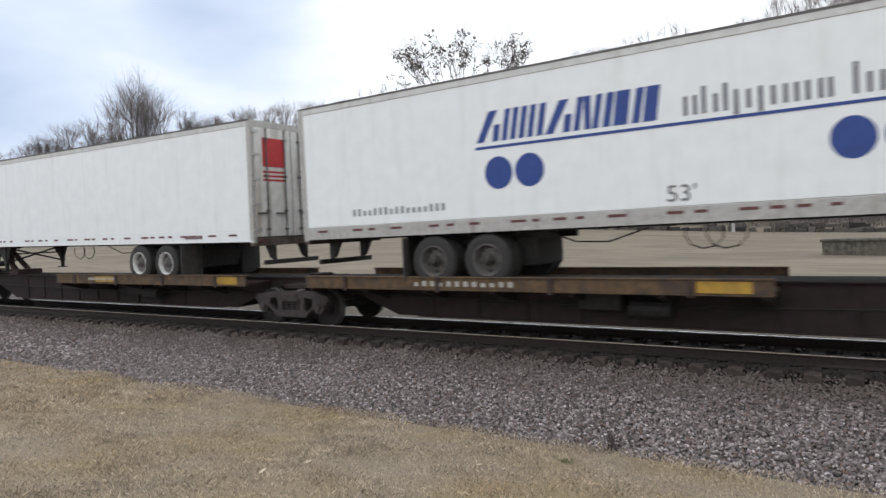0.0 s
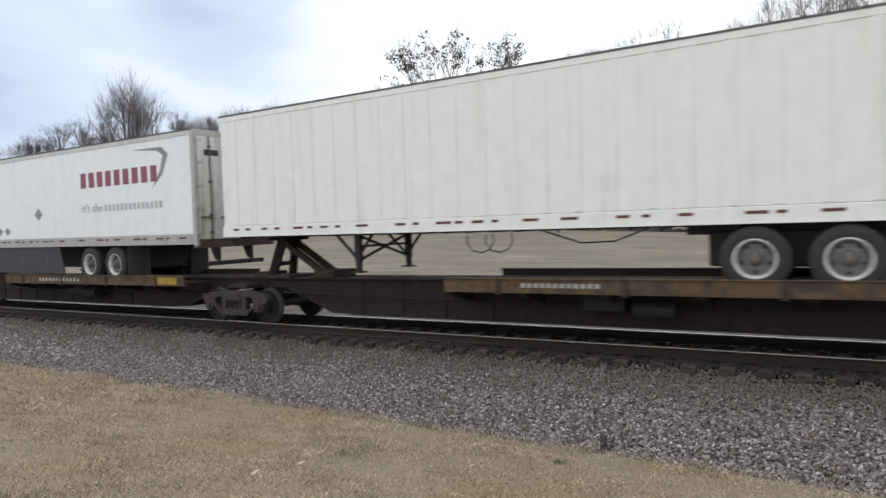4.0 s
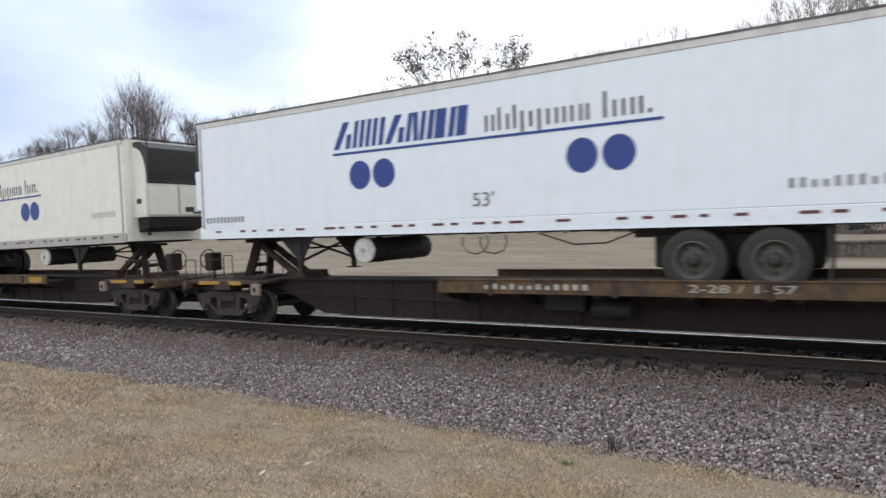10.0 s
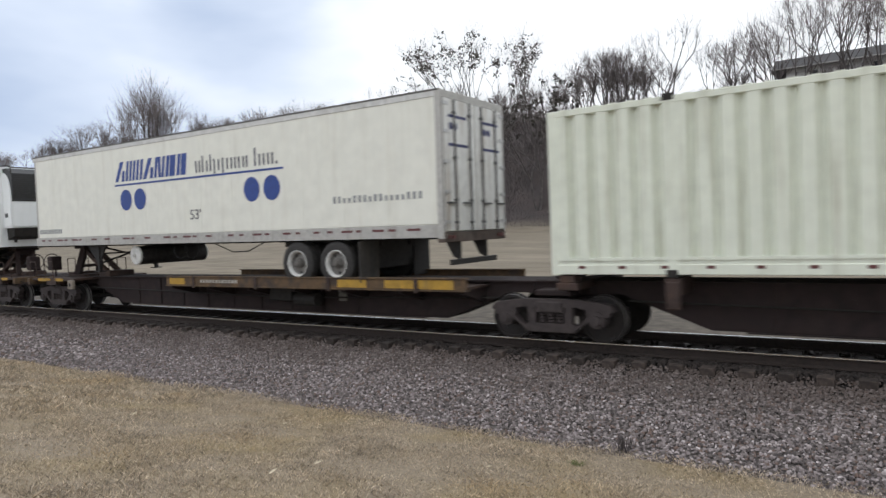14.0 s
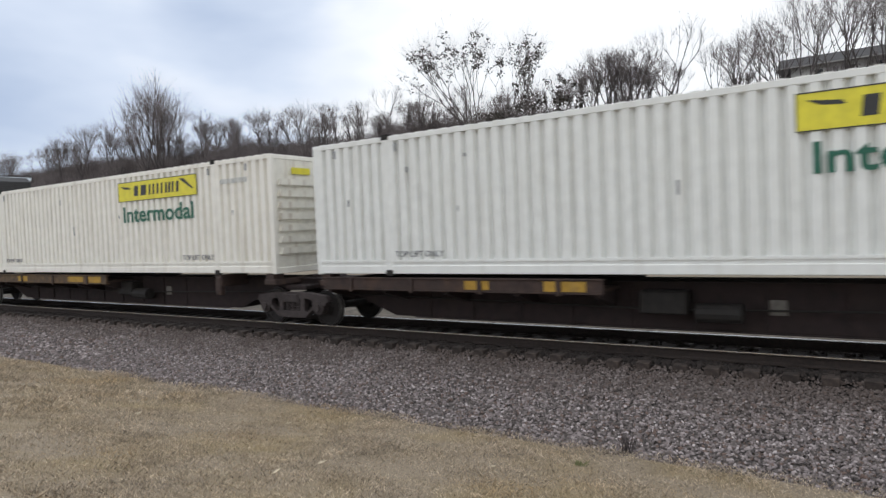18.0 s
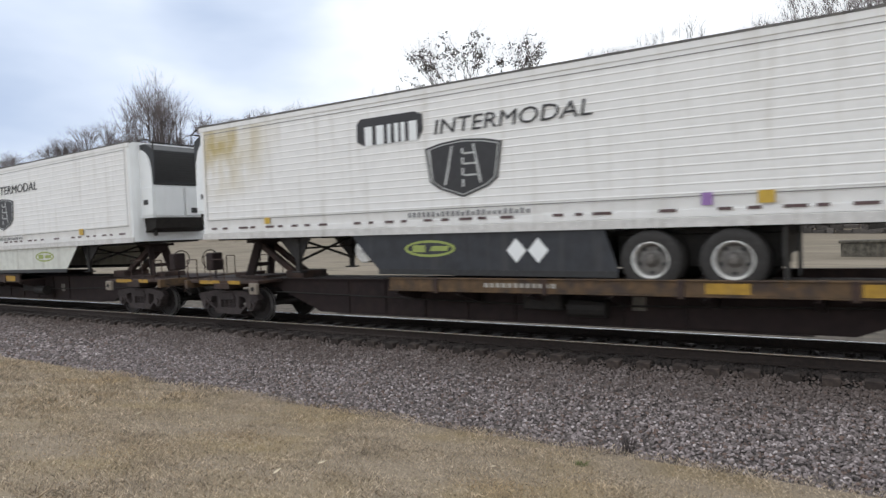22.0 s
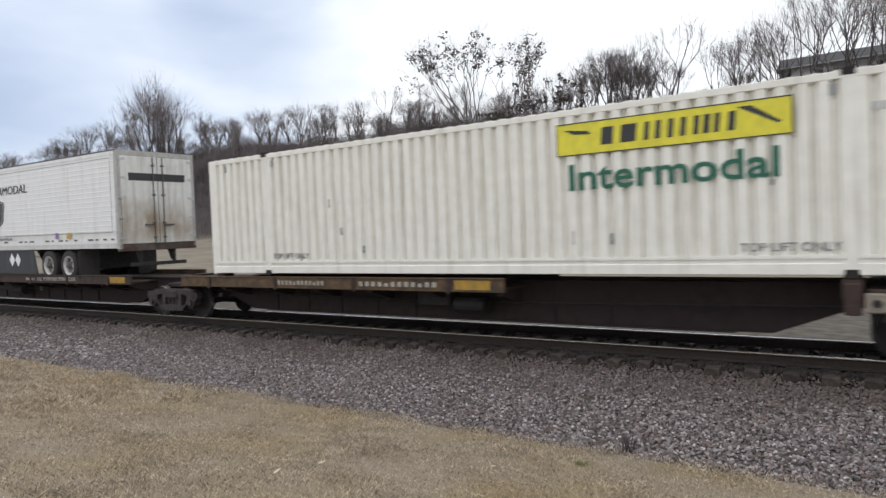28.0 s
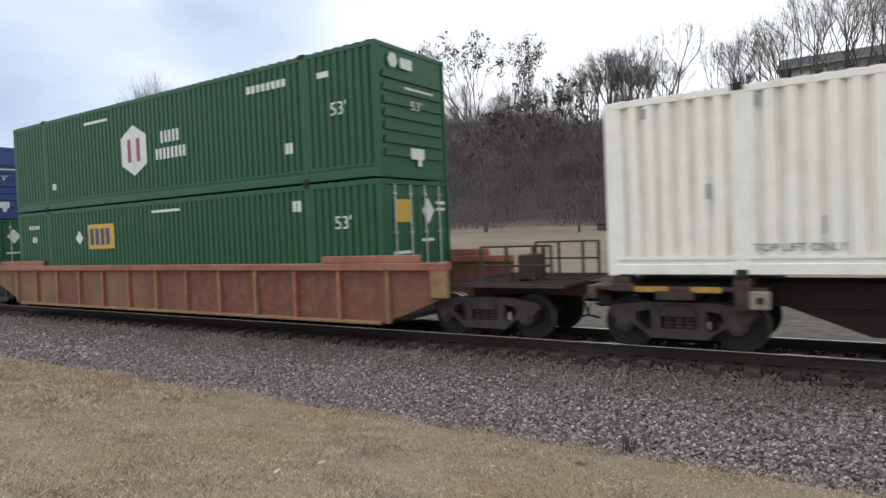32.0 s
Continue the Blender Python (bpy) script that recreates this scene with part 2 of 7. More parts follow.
STEEL_BLUE = material("faded_blue_lettering", (0.095, 0.145, 0.24), 0.55, vary=0.2, grain=6, fleck=((0.50, 0.55, 0.55), 0.6))
END_WHITE = material("rust_spotted_white_end", (0.76, 0.74, 0.67), 0.5, vary=0.06, grain=5, patch=0.6, streak=0.6, dirt=(0.30, 0.20, 0.12), dirt_cut=(0.54, 0.74), bump=0.003)
RUSTED_END = material("rust_streaked_white_end", (0.70, 0.72, 0.61), 0.55, vary=0.05, grain=4, patch=0.6, streak=0.8, dirt=(0.26, 0.17, 0.10), dirt_cut=(0.50, 0.72), bump=0.003)
CLEAN_WHITE = material("clean_white_marking", (0.66, 0.67, 0.66), 0.55, vary=0.06, grain=9, streak=0.15)
GREEN_BOX = material("green_container_paint", (0.010, 0.086, 0.034), 0.48, vary=0.08, grain=4, patch=0.5, streak=0.35, dirt=(0.03, 0.06, 0.035), bump=0.002)
BLUE_BOX = material("dark_blue_container_paint", (0.025, 0.055, 0.20), 0.5, vary=0.08, grain=4, patch=0.5, streak=0.3, dirt=(0.03, 0.04, 0.09))
PURPLE = material("purple_sticker", (0.30, 0.17, 0.42), 0.5, vary=0.08)
AMBER = material("amber_sticker", (0.55, 0.36, 0.05), 0.5, vary=0.08)
SKIRT_DARK = material("charcoal_side_skirt", (0.028, 0.031, 0.038), 0.55, vary=0.15, grain=5, streak=0.25, dirt=(0.12, 0.11, 0.10))
SKIRT_PALE = material("grimy_white_side_skirt", (0.62, 0.63, 0.58), 0.5, vary=0.06, grain=5, streak=0.45, dirt=(0.28, 0.26, 0.22))
BADGE_GREEN = material("yellow_green_badge", (0.30, 0.36, 0.10), 0.5, vary=0.08)
RUST = material("rusty_rail_web", (0.026, 0.018, 0.015), 0.9, 0.0, vary=0.25, grain=14, bump=0.003)
RAIL_TOP = material("polished_rail_head", (0.80, 0.80, 0.81), 0.2, 0.95, vary=0.05, grain=10)
TIE_END = material("rust_dusted_tie_end", (0.044, 0.033, 0.028), 0.95, vary=0.3, grain=12, each=0.35, fleck=((0.058, 0.045, 0.038), 0.5), bump=0.006)
# creosoted sleeper middles, darkened further by shade put into the colour
TIE = material("shade_darkened_creosoted_timber", (0.019, 0.014, 0.0125), 0.9, vary=0.3, grain=9, stretch=(1, 0.15, 1), each=0.25, bump=0.006)
# stones and fines under the train: oil, plus the train's shade in the colour
STONE_OILY_SHADED = material("oily_shade_darkened_ballast_stone", (0.021, 0.0155, 0.0135), 0.9, vary=0.2, grain=40, patch=1.2, island=0.5)
BED_OILY_SHADED = material("oily_shade_darkened_ballast_fines", (0.018, 0.014, 0.012), 0.95, vary=0.3, grain=26, bump=0.02)
BED = material("packed_ballast_fines", (0.115, 0.100, 0.092), 0.95, vary=0.3, grain=26, patch=0.8, bump=0.02)
BLADE = material("dry_straw_grass", (0.495, 0.41, 0.31), 0.9, vary=0.16, grain=2.2, patch=0.28, island=0.62, fleck=((0.46, 0.345, 0.205), 0.75))
LEAF_LITTER = material("pale_fallen_leaf", (0.58, 0.50, 0.36), 0.8, vary=0.1, grain=20)
BARK = material("grey_brown_bark", (0.100, 0.088, 0.085), 0.9, vary=0.25, grain=3, bump=0.01)
TWIG = material("grey_brown_twigs", (0.185, 0.160, 0.160), 0.9, vary=0.2, grain=3)
DEAD_LEAF = material("clinging_dark_leaves", (0.075, 0.072, 0.062), 0.85, vary=0.2, grain=5, island=0.4)
BRUSH = material("bare_brown_brush", (0.074, 0.062, 0.061), 0.95, vary=0.15, grain=1.5, patch=0.12, island=0.14, fleck=((0.080, 0.056, 0.048), 0.7))
# paler than the brush: distance haze is put into the twig colour
THICKET = material("hazy_grey_brown_twigs", (0.165, 0.138, 0.135), 0.95, vary=0.15, grain=1.5, patch=0.12, island=0.2)
SIDING = material("pale_house_siding", (0.60, 0.59, 0.57), 0.7, vary=0.06, grain=3)
SHINGLE = material("dark_roof_shingle", (0.060, 0.058, 0.060), 0.85, vary=0.2, grain=6)
GLASS = material("dark_window_glass", (0.03, 0.035, 0.04), 0.12, vary=0.05)
RUBBLE = material("weathered_rubble_stone", (0.070, 0.062, 0.056), 0.9, vary=0.3, grain=4, each=0.5, bump=0.02)
CONCRETE = material("mossy_weathered_concrete", (0.115, 0.105, 0.085), 0.9, vary=0.3, grain=4, patch=0.8, streak=0.4, bump=0.015)


def stone_material():
    """Crushed stone: mostly mid greys, some brown, some near-black, a few pale; rusty brake dust towards the rails."""
    m = bpy.data.materials.new("crushed_grey_ballast_stone")
    m.use_nodes = True
    n, l = m.node_tree.nodes, m.node_tree.links
    b = n["Principled BSDF"]
    b.inputs["Roughness"].default_value = 0.9
    geo = n.new("ShaderNodeNewGeometry")
    kinds = n.new("ShaderNodeValToRGB")
    kinds.color_ramp.interpolation = "CONSTANT"
    for i, (at, c) in enumerate(((0.0, (0.070, 0.064, 0.062)), (0.16, (0.125, 0.114, 0.108)), (0.36, (0.150, 0.112, 0.094)), (0.46, (0.180, 0.163, 0.159)),
                                 (0.70, (0.255, 0.234, 0.230)), (0.89, (0.35, 0.328, 0.322)), (0.972, (0.48, 0.46, 0.455)))):
        e = kinds.color_ramp.elements[i] if i < 2 else kinds.color_ramp.elements.new(at)
        e.position, e.color = at, (c[0] * 1.05, c[1] * 0.985, c[2] * 0.99, 1)
    l.new(geo.outputs["Random Per Island"], kinds.inputs["Fac"])
    co = n.new("ShaderNodeTexCoord")
    sep = n.new("ShaderNodeSeparateXYZ")
    l.new(co.outputs["Object"], sep.inputs[0])
    patch = n.new("ShaderNodeTexNoise")
    patch.inputs["Scale"].default_value, patch.inputs["Detail"].default_value = 0.9, 5.0
    l.new(co.outputs["Object"], patch.inputs["Vector"])
    near = n.new("ShaderNodeMath")
    near.operation = "MULTIPLY_ADD"
    near.inputs[1].default_value = 2.4
    l.new(patch.outputs["Fac"], near.inputs[0])
    l.new(sep.outputs["Y"], near.inputs[2])
    dust = n.new("ShaderNodeMapRange")
    dust.inputs["From Min"].default_value, dust.inputs["From Max"].default_value = 10.2, 11.9
    dust.inputs["To Max"].default_value = 0.8
    l.new(near.outputs[0], dust.inputs["Value"])
    mix = n.new("ShaderNodeMix")
    mix.data_type = "RGBA"
    l.new(dust.outputs[0], mix.inputs["Factor"])
    l.new(kinds.outputs[0], mix.inputs["A"])
    mix.inputs["B"].default_value = (0.082, 0.062, 0.053, 1)
    l.new(mix.outputs["Result"], b.inputs["Base Color"])
    return m


STONE = stone_material()


def ground_material():
    """Straw lawn near, tan field behind the track, brown litter up the slope: one sheet."""
    m = bpy.data.materials.new("dry_grass_and_brown_slope")
    m.use_nodes = True
    n, l = m.node_tree.nodes, m.node_tree.links
    b = n["Principled BSDF"]
    b.inputs["Roughness"].default_value = 0.95
    co = n.new("ShaderNodeTexCoord")
    sep = n.new("ShaderNodeSeparateXYZ")
    l.new(co.outputs["Object"], sep.inputs[0])

    def tex(scale, detail, st=(1, 1, 1)):
        mp = n.new("ShaderNodeMapping")
        mp.inputs["Scale"].default_value = st
        l.new(co.outputs["Object"], mp.inputs["Vector"])
        t = n.new("ShaderNodeTexNoise")
        t.inputs["Scale"].default_value, t.inputs["Detail"].default_value = scale, detail
        l.new(mp.outputs[0], t.inputs["Vector"])
        return t.outputs["Fac"]

    def ramp(v, lo, hi):
        r = n.new("ShaderNodeMapRange")
        r.inputs["From Min"].default_value, r.inputs["From Max"].default_value = lo, hi
        l.new(v, r.inputs["Value"])
        return r.outputs["Result"]

    def mixed(fac, a, c):
        x = n.new("ShaderNodeMix")
        x.data_type = "RGBA"
        l.new(fac, x.inputs["Factor"])
        for sock, v in ((x.inputs["A"], a), (x.inputs["B"], c)):
            if isinstance(v, tuple):
                sock.default_value = (*v, 1)
            else:
                l.new(v, sock)
        return x.outputs["Result"]

    lawn = mixed(ramp(tex(30, 6), 0.3, 0.7), (0.165, 0.130, 0.090), (0.33, 0.268, 0.195))
    lawn = mixed(ramp(tex(0.7, 3), 0.42, 0.66), lawn, (0.25, 0.19, 0.100))
    field = mixed(ramp(tex(0.22, 5, (0.35, 0.9, 1)), 0.35, 0.68), (0.185, 0.154, 0.113), (0.25, 0.212, 0.160))
    field = mixed(ramp(tex(0.3, 5, (0.2, 0.9, 1)), 0.60, 0.80), field, (0.14, 0.118, 0.082))
    slope = mixed(ramp(tex(0.35, 6), 0.3, 0.7), (0.042, 0.035, 0.035), (0.073, 0.058, 0.054))
    gravel = mixed(ramp(tex(3.2, 8, (0.85, 1, 1)), 0.36, 0.66), (0.066, 0.056, 0.045), (0.135, 0.116, 0.094))
    rough = mixed(ramp(tex(1.1, 6, (0.25, 1.2, 1)), 0.46, 0.72), field, (0.135, 0.115, 0.080))
    field = mixed(ramp(sep.outputs["Y"], 22.0, 27.0), gravel, rough)
    col = mixed(ramp(sep.outputs["Y"], 13.0, 14.5), lawn, field)
    col = mixed(ramp(sep.outputs["Y"], 75.5, 78.0), col, slope)
    l.new(col, b.inputs["Base Color"])
    bp = n.new("ShaderNodeBump")
    bp.inputs["Strength"].default_value, bp.inputs["Distance"].default_value = 0.7, 0.03
    l.new(tex(22, 6), bp.inputs["Height"])
    l.new(bp.outputs[0], b.inputs["Normal"])
    return m


# ---------------------------------------------------------------- mesh helpers
class Shape:
    """Collects faces, then becomes one mesh. flip: mirrored along x within that length."""

    def __init__(self, flip=None):
        self.v, self.f, self.flip, self.cuts = [], [], flip, []

    def add(self, verts, faces):
        k = len(self.v)
        self.cuts.append((k, len(self.f)))
        self.v += verts
        self.f += [tuple(i + k for i in q) for q in faces]
        return self

    def box(self, x0, x1, y0, y1, z0, z1, bev=0.0):
        if bev <= 0:
            v = [(x, y, z) for x in (x0, x1) for y in (y0, y1) for z in (z0, z1)]
            return self.add(v, [(0, 1, 3, 2), (4, 6, 7, 5), (0, 4, 5, 1), (2, 3, 7, 6), (0, 2, 6, 4), (1, 5, 7, 3)])
        c = ((x0 + x1) / 2, (y0 + y1) / 2, (z0 + z1) / 2)
        h = (abs(x1 - x0) / 2, abs(y1 - y0) / 2, abs(z1 - z0) / 2)
        b = min(bev, min(h) * 0.9)
        v, idx = [], {}
        for sx in (-1, 1):
            for sy in (-1, 1):
                for sz in (-1, 1):
                    for ax in range(3):
                        p = [c[i] + s * (h[i] - (0 if i == ax else b)) for i, s in enumerate((sx, sy, sz))]
                        idx[sx, sy, sz, ax] = len(v)
                        v.append(tuple(p))
        f = []
        for ax in range(3):
            o = [i for i in range(3) if i != ax]
            for s in (-1, 1):
                ring = []
                for a, d in ((-1, -1), (1, -1), (1, 1), (-1, 1)):
                    k = [0, 0, 0]
                    k[ax], k[o[0]], k[o[1]] = s, a, d
                    ring.append(idx[(*k, ax)])
                f.append(tuple(ring if (s > 0) == (ax != 1) else ring[::-1]))
        for ax in range(3):
            o = [i for i in range(3) if i != ax]
            for a in (-1, 1):
                for d in (-1, 1):
                    q = []
                    for s, w in ((-1, o[0]), (1, o[0]), (1, o[1]), (-1, o[1])):
                        k = [0, 0, 0]
                        k[ax], k[o[0]], k[o[1]] = s, a, d
                        q.append(idx[(*k, w)])
                    f.append(tuple(q))
        for sx in (-1, 1):
            for sy in (-1, 1):
                for sz in (-1, 1):
                    f.append(tuple(idx[sx, sy, sz, ax] for ax in range(3)))
        return self.add(v, f)

    def prism(self, poly, a, b, axis="y"):
        """A polygon given in the other two axes (x,z for y; y,z for x; x,y for z), drawn out from a to b."""
        n = len(poly)
        put = {"y": lambda p, t: (p[0], t, p[1]), "x": lambda p, t: (t, p[0], p[1]), "z": lambda p, t: (p[0], p[1], t)}[axis]
        v = [put(p, a) for p in poly] + [put(p, b) for p in poly]
        f = [tuple(range(n)), tuple(range(2 * n - 1, n - 1, -1))]
        f += [(i, i + n, (i + 1) % n + n, (i + 1) % n) for i in range(n)]
        return self.add(v, f)

    def cyl(self, c, r, a, b, axis="y", n=16, r2=None):
        r2 = r if r2 is None else r2
        put = {"y": lambda u, w, t: (c[0] + u, t, c[1] + w), "x": lambda u, w, t: (t, c[0] + u, c[1] + w), "z": lambda u, w, t: (c[0] + u, c[1] + w, t)}[axis]
        v = [put(rr * math.cos(2 * math.pi * i / n), rr * math.sin(2 * math.pi * i / n), t) for rr, t in ((r, a), (r2, b)) for i in range(n)]
        f = [tuple(range(n)), tuple(range(2 * n - 1, n - 1, -1))] + [(i, i + n, (i + 1) % n + n, (i + 1) % n) for i in range(n)]
        return self.add(v, f)

    def lathe(self, c, rings, n=24, caps=True):
        """Rings (radius, y) turned round an axis along y through c = (x, z)."""
        v = [(c[0] + r * math.cos(2 * math.pi * i / n), y, c[1] + r * math.sin(2 * math.pi * i / n)) for r, y in rings for i in range(n)]
        f = []
        for k in range(len(rings) - 1):
            f += [(k * n + i, (k + 1) * n + i, (k + 1) * n + (i + 1) % n, k * n + (i + 1) % n) for i in range(n)]
        if caps:
            f += [tuple(range(n)), tuple(range(len(v) - 1, len(v) - n - 1, -1))]
        return self.add(v, f)

    def bar(self, p, q, w, h=None):
        """A straight bar from p to q of section w by h."""
        p, q, h = Vector(p), Vector(q), h or w
        d = (q - p).normalized()
        side = d.cross(Vector((0, 0, 1)))
        side = Vector((1, 0, 0)) if side.length < 1e-4 else side.normalized()
        up = side.cross(d).normalized()
        v = [tuple(e + side * a * w / 2 + up * b * h / 2) for e in (p, q) for a, b in ((-1, -1), (1, -1), (1, 1), (-1, 1))]
        return self.add(v, [(0, 1, 2, 3), (7, 6, 5, 4)] + [(i, i + 4, (i + 1) % 4 + 4, (i + 1) % 4) for i in range(4)])

    def rod(self, pts, r, n=6):
        """A round rod along points."""
        pts = [Vector(p) for p in pts]
        rings = []
        for i, p in enumerate(pts):
            d = (pts[min(i + 1, len(pts) - 1)] - pts[max(i - 1, 0)]).normalized()
            a = d.cross(Vector((0, 0, 1)) if abs(d.z) < 0.9 else Vector((1, 0, 0))).normalized()
            b = d.cross(a)
            rings.append([tuple(p + (a * math.cos(2 * math.pi * k / n) + b * math.sin(2 * math.pi * k / n)) * r) for k in range(n)])
        v = [x for ring in rings for x in ring]
        f = [tuple(range(n - 1, -1, -1)), tuple(range(len(v) - n, len(v)))]
        for i in range(len(pts) - 1):
            f += [(i * n + k, i * n + (k + 1) % n, (i + 1) * n + (k + 1) % n, (i + 1) * n + k) for k in range(n)]
        return self.add(v, f)

    def plate(self, poly, y, thick=0.004):
        """A thin flat marking in the x,z plane whose outer face is at y - thick."""
        return self.prism(poly, y - thick, y, "y")

    def rect(self, x0, x1, z0, z1, y, thick=0.004, lean=0.0):
        return self.plate([(x0, z0), (x1, z0), (x1 + lean, z1), (x0 + lean, z1)], y, thick)

    def disc(self, x, z, rx, rz, y, n=28, thick=0.004):
        return self.plate([(x + rx * math.cos(2 * math.pi * i / n), z + rz * math.sin(2 * math.pi * i / n)) for i in range(n)], y, thick)

    def wave(self, x0, x1, z0, z1, y, period, depth, land=0.55, side=-1, thick=0.03):
        """A corrugated sheet; its outer lands are at y, its grooves depth further in."""
        line, x, k = [], x0, max(1, round((x1 - x0) / period))
        p = (x1 - x0) / k
        s = p * (1 - land) / 2 * 0.55
        g = p * (1 - land) - 2 * s
        for i in range(k):
            a = x0 + i * p
            line += [(a, y), (a + p * land, y), (a + p * land + s, y - side * depth), (a + p * land + s + g, y - side * depth)]
        line += [(x1, y)]
        n = len(line)
        v = [(px, py, z) for z in (z0, z1) for px, py in line]
        f = [(i, i + 1, n + i + 1, n + i) for i in range(n - 1)]
        k0 = len(v)
        v += [(px, y - side * (depth + thick), z) for z in (z0, z1) for px in (x0, x1)]
        f += [(k0 + 1, k0, k0 + 2, k0 + 3)]
        return self.add(v, f)

    def mesh(self, name):
        me = bpy.data.meshes.new(name)
        if self.flip is None:
            me.from_pydata(self.v, [], self.f)
        else:
            me.from_pydata([(self.flip - x, y, z) for x, y, z in self.v], [], [q[::-1] for q in self.f])
        me.update()
        return me


MESHES = {}


def pieces(name, shape, mat, parent, label=""):
    """Each form of the shape as a part of its own."""
    cuts = shape.cuts + [(len(shape.v), len(shape.f))]
    for (v0, f0), (v1, f1) in zip(cuts, cuts[1:]):
        one = Shape(shape.flip)
        one.add(shape.v[v0:v1], [tuple(i - v0 for i in q) for q in shape.f[f0:f1]])
        part(name, one, mat, parent, label)



def smooth(me, angle=0.6):
    me.polygons.foreach_set("use_smooth", [True] * len(me.polygons))
    me.set_sharp_from_angle(angle=angle)


def part(name, shape, mat, parent, label="", round_off=False):
    """One mesh object under a thing or part."""
    me = shape if isinstance(shape, bpy.types.Mesh) else shape.mesh(name)
    if not me.materials:
        me.materials.append(mat)
    if round_off:
        smooth(me)
    ob = new(name, me)
    ob.parent = parent
    if label:
        tagged(ob, label)
    return ob


def thing(name, label, category, group="", kind=""):
    return tagged(new(name), label, category, group, kind)


def structure(name, shape, mat, label="", category="", kind="structure"):
    me = shape if isinstance(shape, bpy.types.Mesh) else shape.mesh(name)
    me.materials.append(mat)
    return tagged(new(name, me), label, category, "", kind)


LETTERS = {}


def lettering(text, width, height, mat, shear=0.0, bold=0.0):
    """A mesh of raised lettering, its lower left at 0,0, in the x,z plane facing -y."""
    key = (text, round(width, 3), round(height, 3), mat.name, shear, bold)
    if key not in LETTERS:
        cu = bpy.data.curves.new("lettering", "FONT")
        cu.body, cu.size, cu.extrude, cu.shear, cu.offset = text, 1.0, 0.004, shear, bold
        cu.resolution_u = 3
        ob = bpy.data.objects.new("lettering", cu)
        scene.collection.objects.link(ob)
        me = bpy.data.meshes.new_from_object(ob.evaluated_get(bpy.context.evaluated_depsgraph_get()))
        bpy.data.objects.remove(ob)
        n = len(me.vertices)
        co = np.empty(n * 3)
        me.vertices.foreach_get("co", co)
        co = co.reshape(n, 3)
        lo, hi = co.min(0), co.max(0)
        out = np.empty_like(co)
        out[:, 0] = (co[:, 0] - lo[0]) / (hi[0] - lo[0]) * width
        out[:, 2] = (co[:, 1] - lo[1]) / (hi[1] - lo[1]) * height
        out[:, 1] = -co[:, 2]
        me.vertices.foreach_set("co", out.ravel())
        me.materials.clear()
        me.materials.append(mat)
        me.update()
        LETTERS[key] = me
    return LETTERS[key]


def write(text, x, z, width, height, y, mat, parent, shear=0.0, bold=0.0, name="lettering"):
    ob = new(name, lettering(text, width, height, mat, shear, bold))
    ob.parent = parent
    ob.matrix_basis = pose(x, y - 0.004, z)
    return ob


def bars(shape, x0, x1, z0, z1, y, count, gap=0.3, lean=0.0, seed=0, low=1.0):
    """A row of plain bars in place of words."""
    rnd = random.Random(seed)
    w = (x1 - x0) / count
    for i in range(count):
        top = z1 if rnd.random() > (1 - low) else z0 + (z1 - z0) * 0.72
        shape.rect(x0 + i * w, x0 + (i + 1 - gap) * w, z0, top, y, lean=lean)
    return shape


# ---------------------------------------------------------------- the ground
TRACK_Y = 11.99


def step(a, b, v):
    t = min(1.0, max(0.0, (v - a) / (b - a)))
    return t * t * (3 - 2 * t)


def foot_z(x):
    return 1.55 * step(6, -40, x) + 0.02


def crest_z(x):
    return 15.8 + 4.6 * step(-12, -70, x) + 3.5 * step(-90, -190, x) + 1.2 * noise.noise((x * 0.03, 3.0, 0.0))


def ground_z(x, y):
    if y < 7.9:
        z = 0.55 - 1.24 * step(-0.5, 8.6, y)
        z += 0.035 * noise.noise((x * 0.35, y * 0.5, 0.0))
        return z
    z = -0.95 + 0.23 * step(15.4, 17, y)
    if y > 17:
        z = -0.72 + (foot_z(x) + 0.72) * min(1.0, (y - 17) / 58.0)
        z += 0.06 * noise.noise((x * 0.15, y * 0.3, 5.0))
    if y > 75:
        up = step(75, 99, y) * 0.45 + min(1.0, max(0, (y - 75) / 23.0)) * 0.55
        z = foot_z(x) + (crest_z(x) - foot_z(x)) * up
        z += 0.7 * min(1, (y - 75) / 8) * noise.noise((x * 0.11, y * 0.16, 9.0))
        if y > 100:
            z += (y - 100) * 0.02 if y < 200 else 2.0
    return z


def ladder(lo, hi, fine_lo, fine_hi, fine, coarse):
    out, v = [], lo
    while v < hi:
        out.append(v)
        if fine_lo <= v < fine_hi:
            v += fine
        else:
            far = max(fine_lo - v, v - fine_hi, 0)
            v += min(coarse, fine + far * 0.12 + 0.05)
            if out[-1] < fine_lo < v:
                v = fine_lo
    return out + [hi]


def build_ground():
    xs = ladder(-1500, 1500, -45, 12, 0.8, 120)
    ys = ladder(-600, 1800, -2, 9, 0.5, 120)
    ys = sorted(set([round(y, 3) for y in ys] + [75 + 1.5 * i for i in range(18)]))
    v = [(x, y, ground_z(x, y)) for y in ys for x in xs]
    nx = len(xs)
    f = [(j * nx + i, j * nx + i + 1, (j + 1) * nx + i + 1, (j + 1) * nx + i) for j in range(len(ys) - 1) for i in range(nx - 1)]
    me = bpy.data.meshes.new("ground")
    me.from_pydata(v, [], f)
    smooth(me, 1.2)
    return structure("ground", me, ground_material(), "dry straw-coloured lawn, tan field and brown wooded slope", "ground")


build_ground()


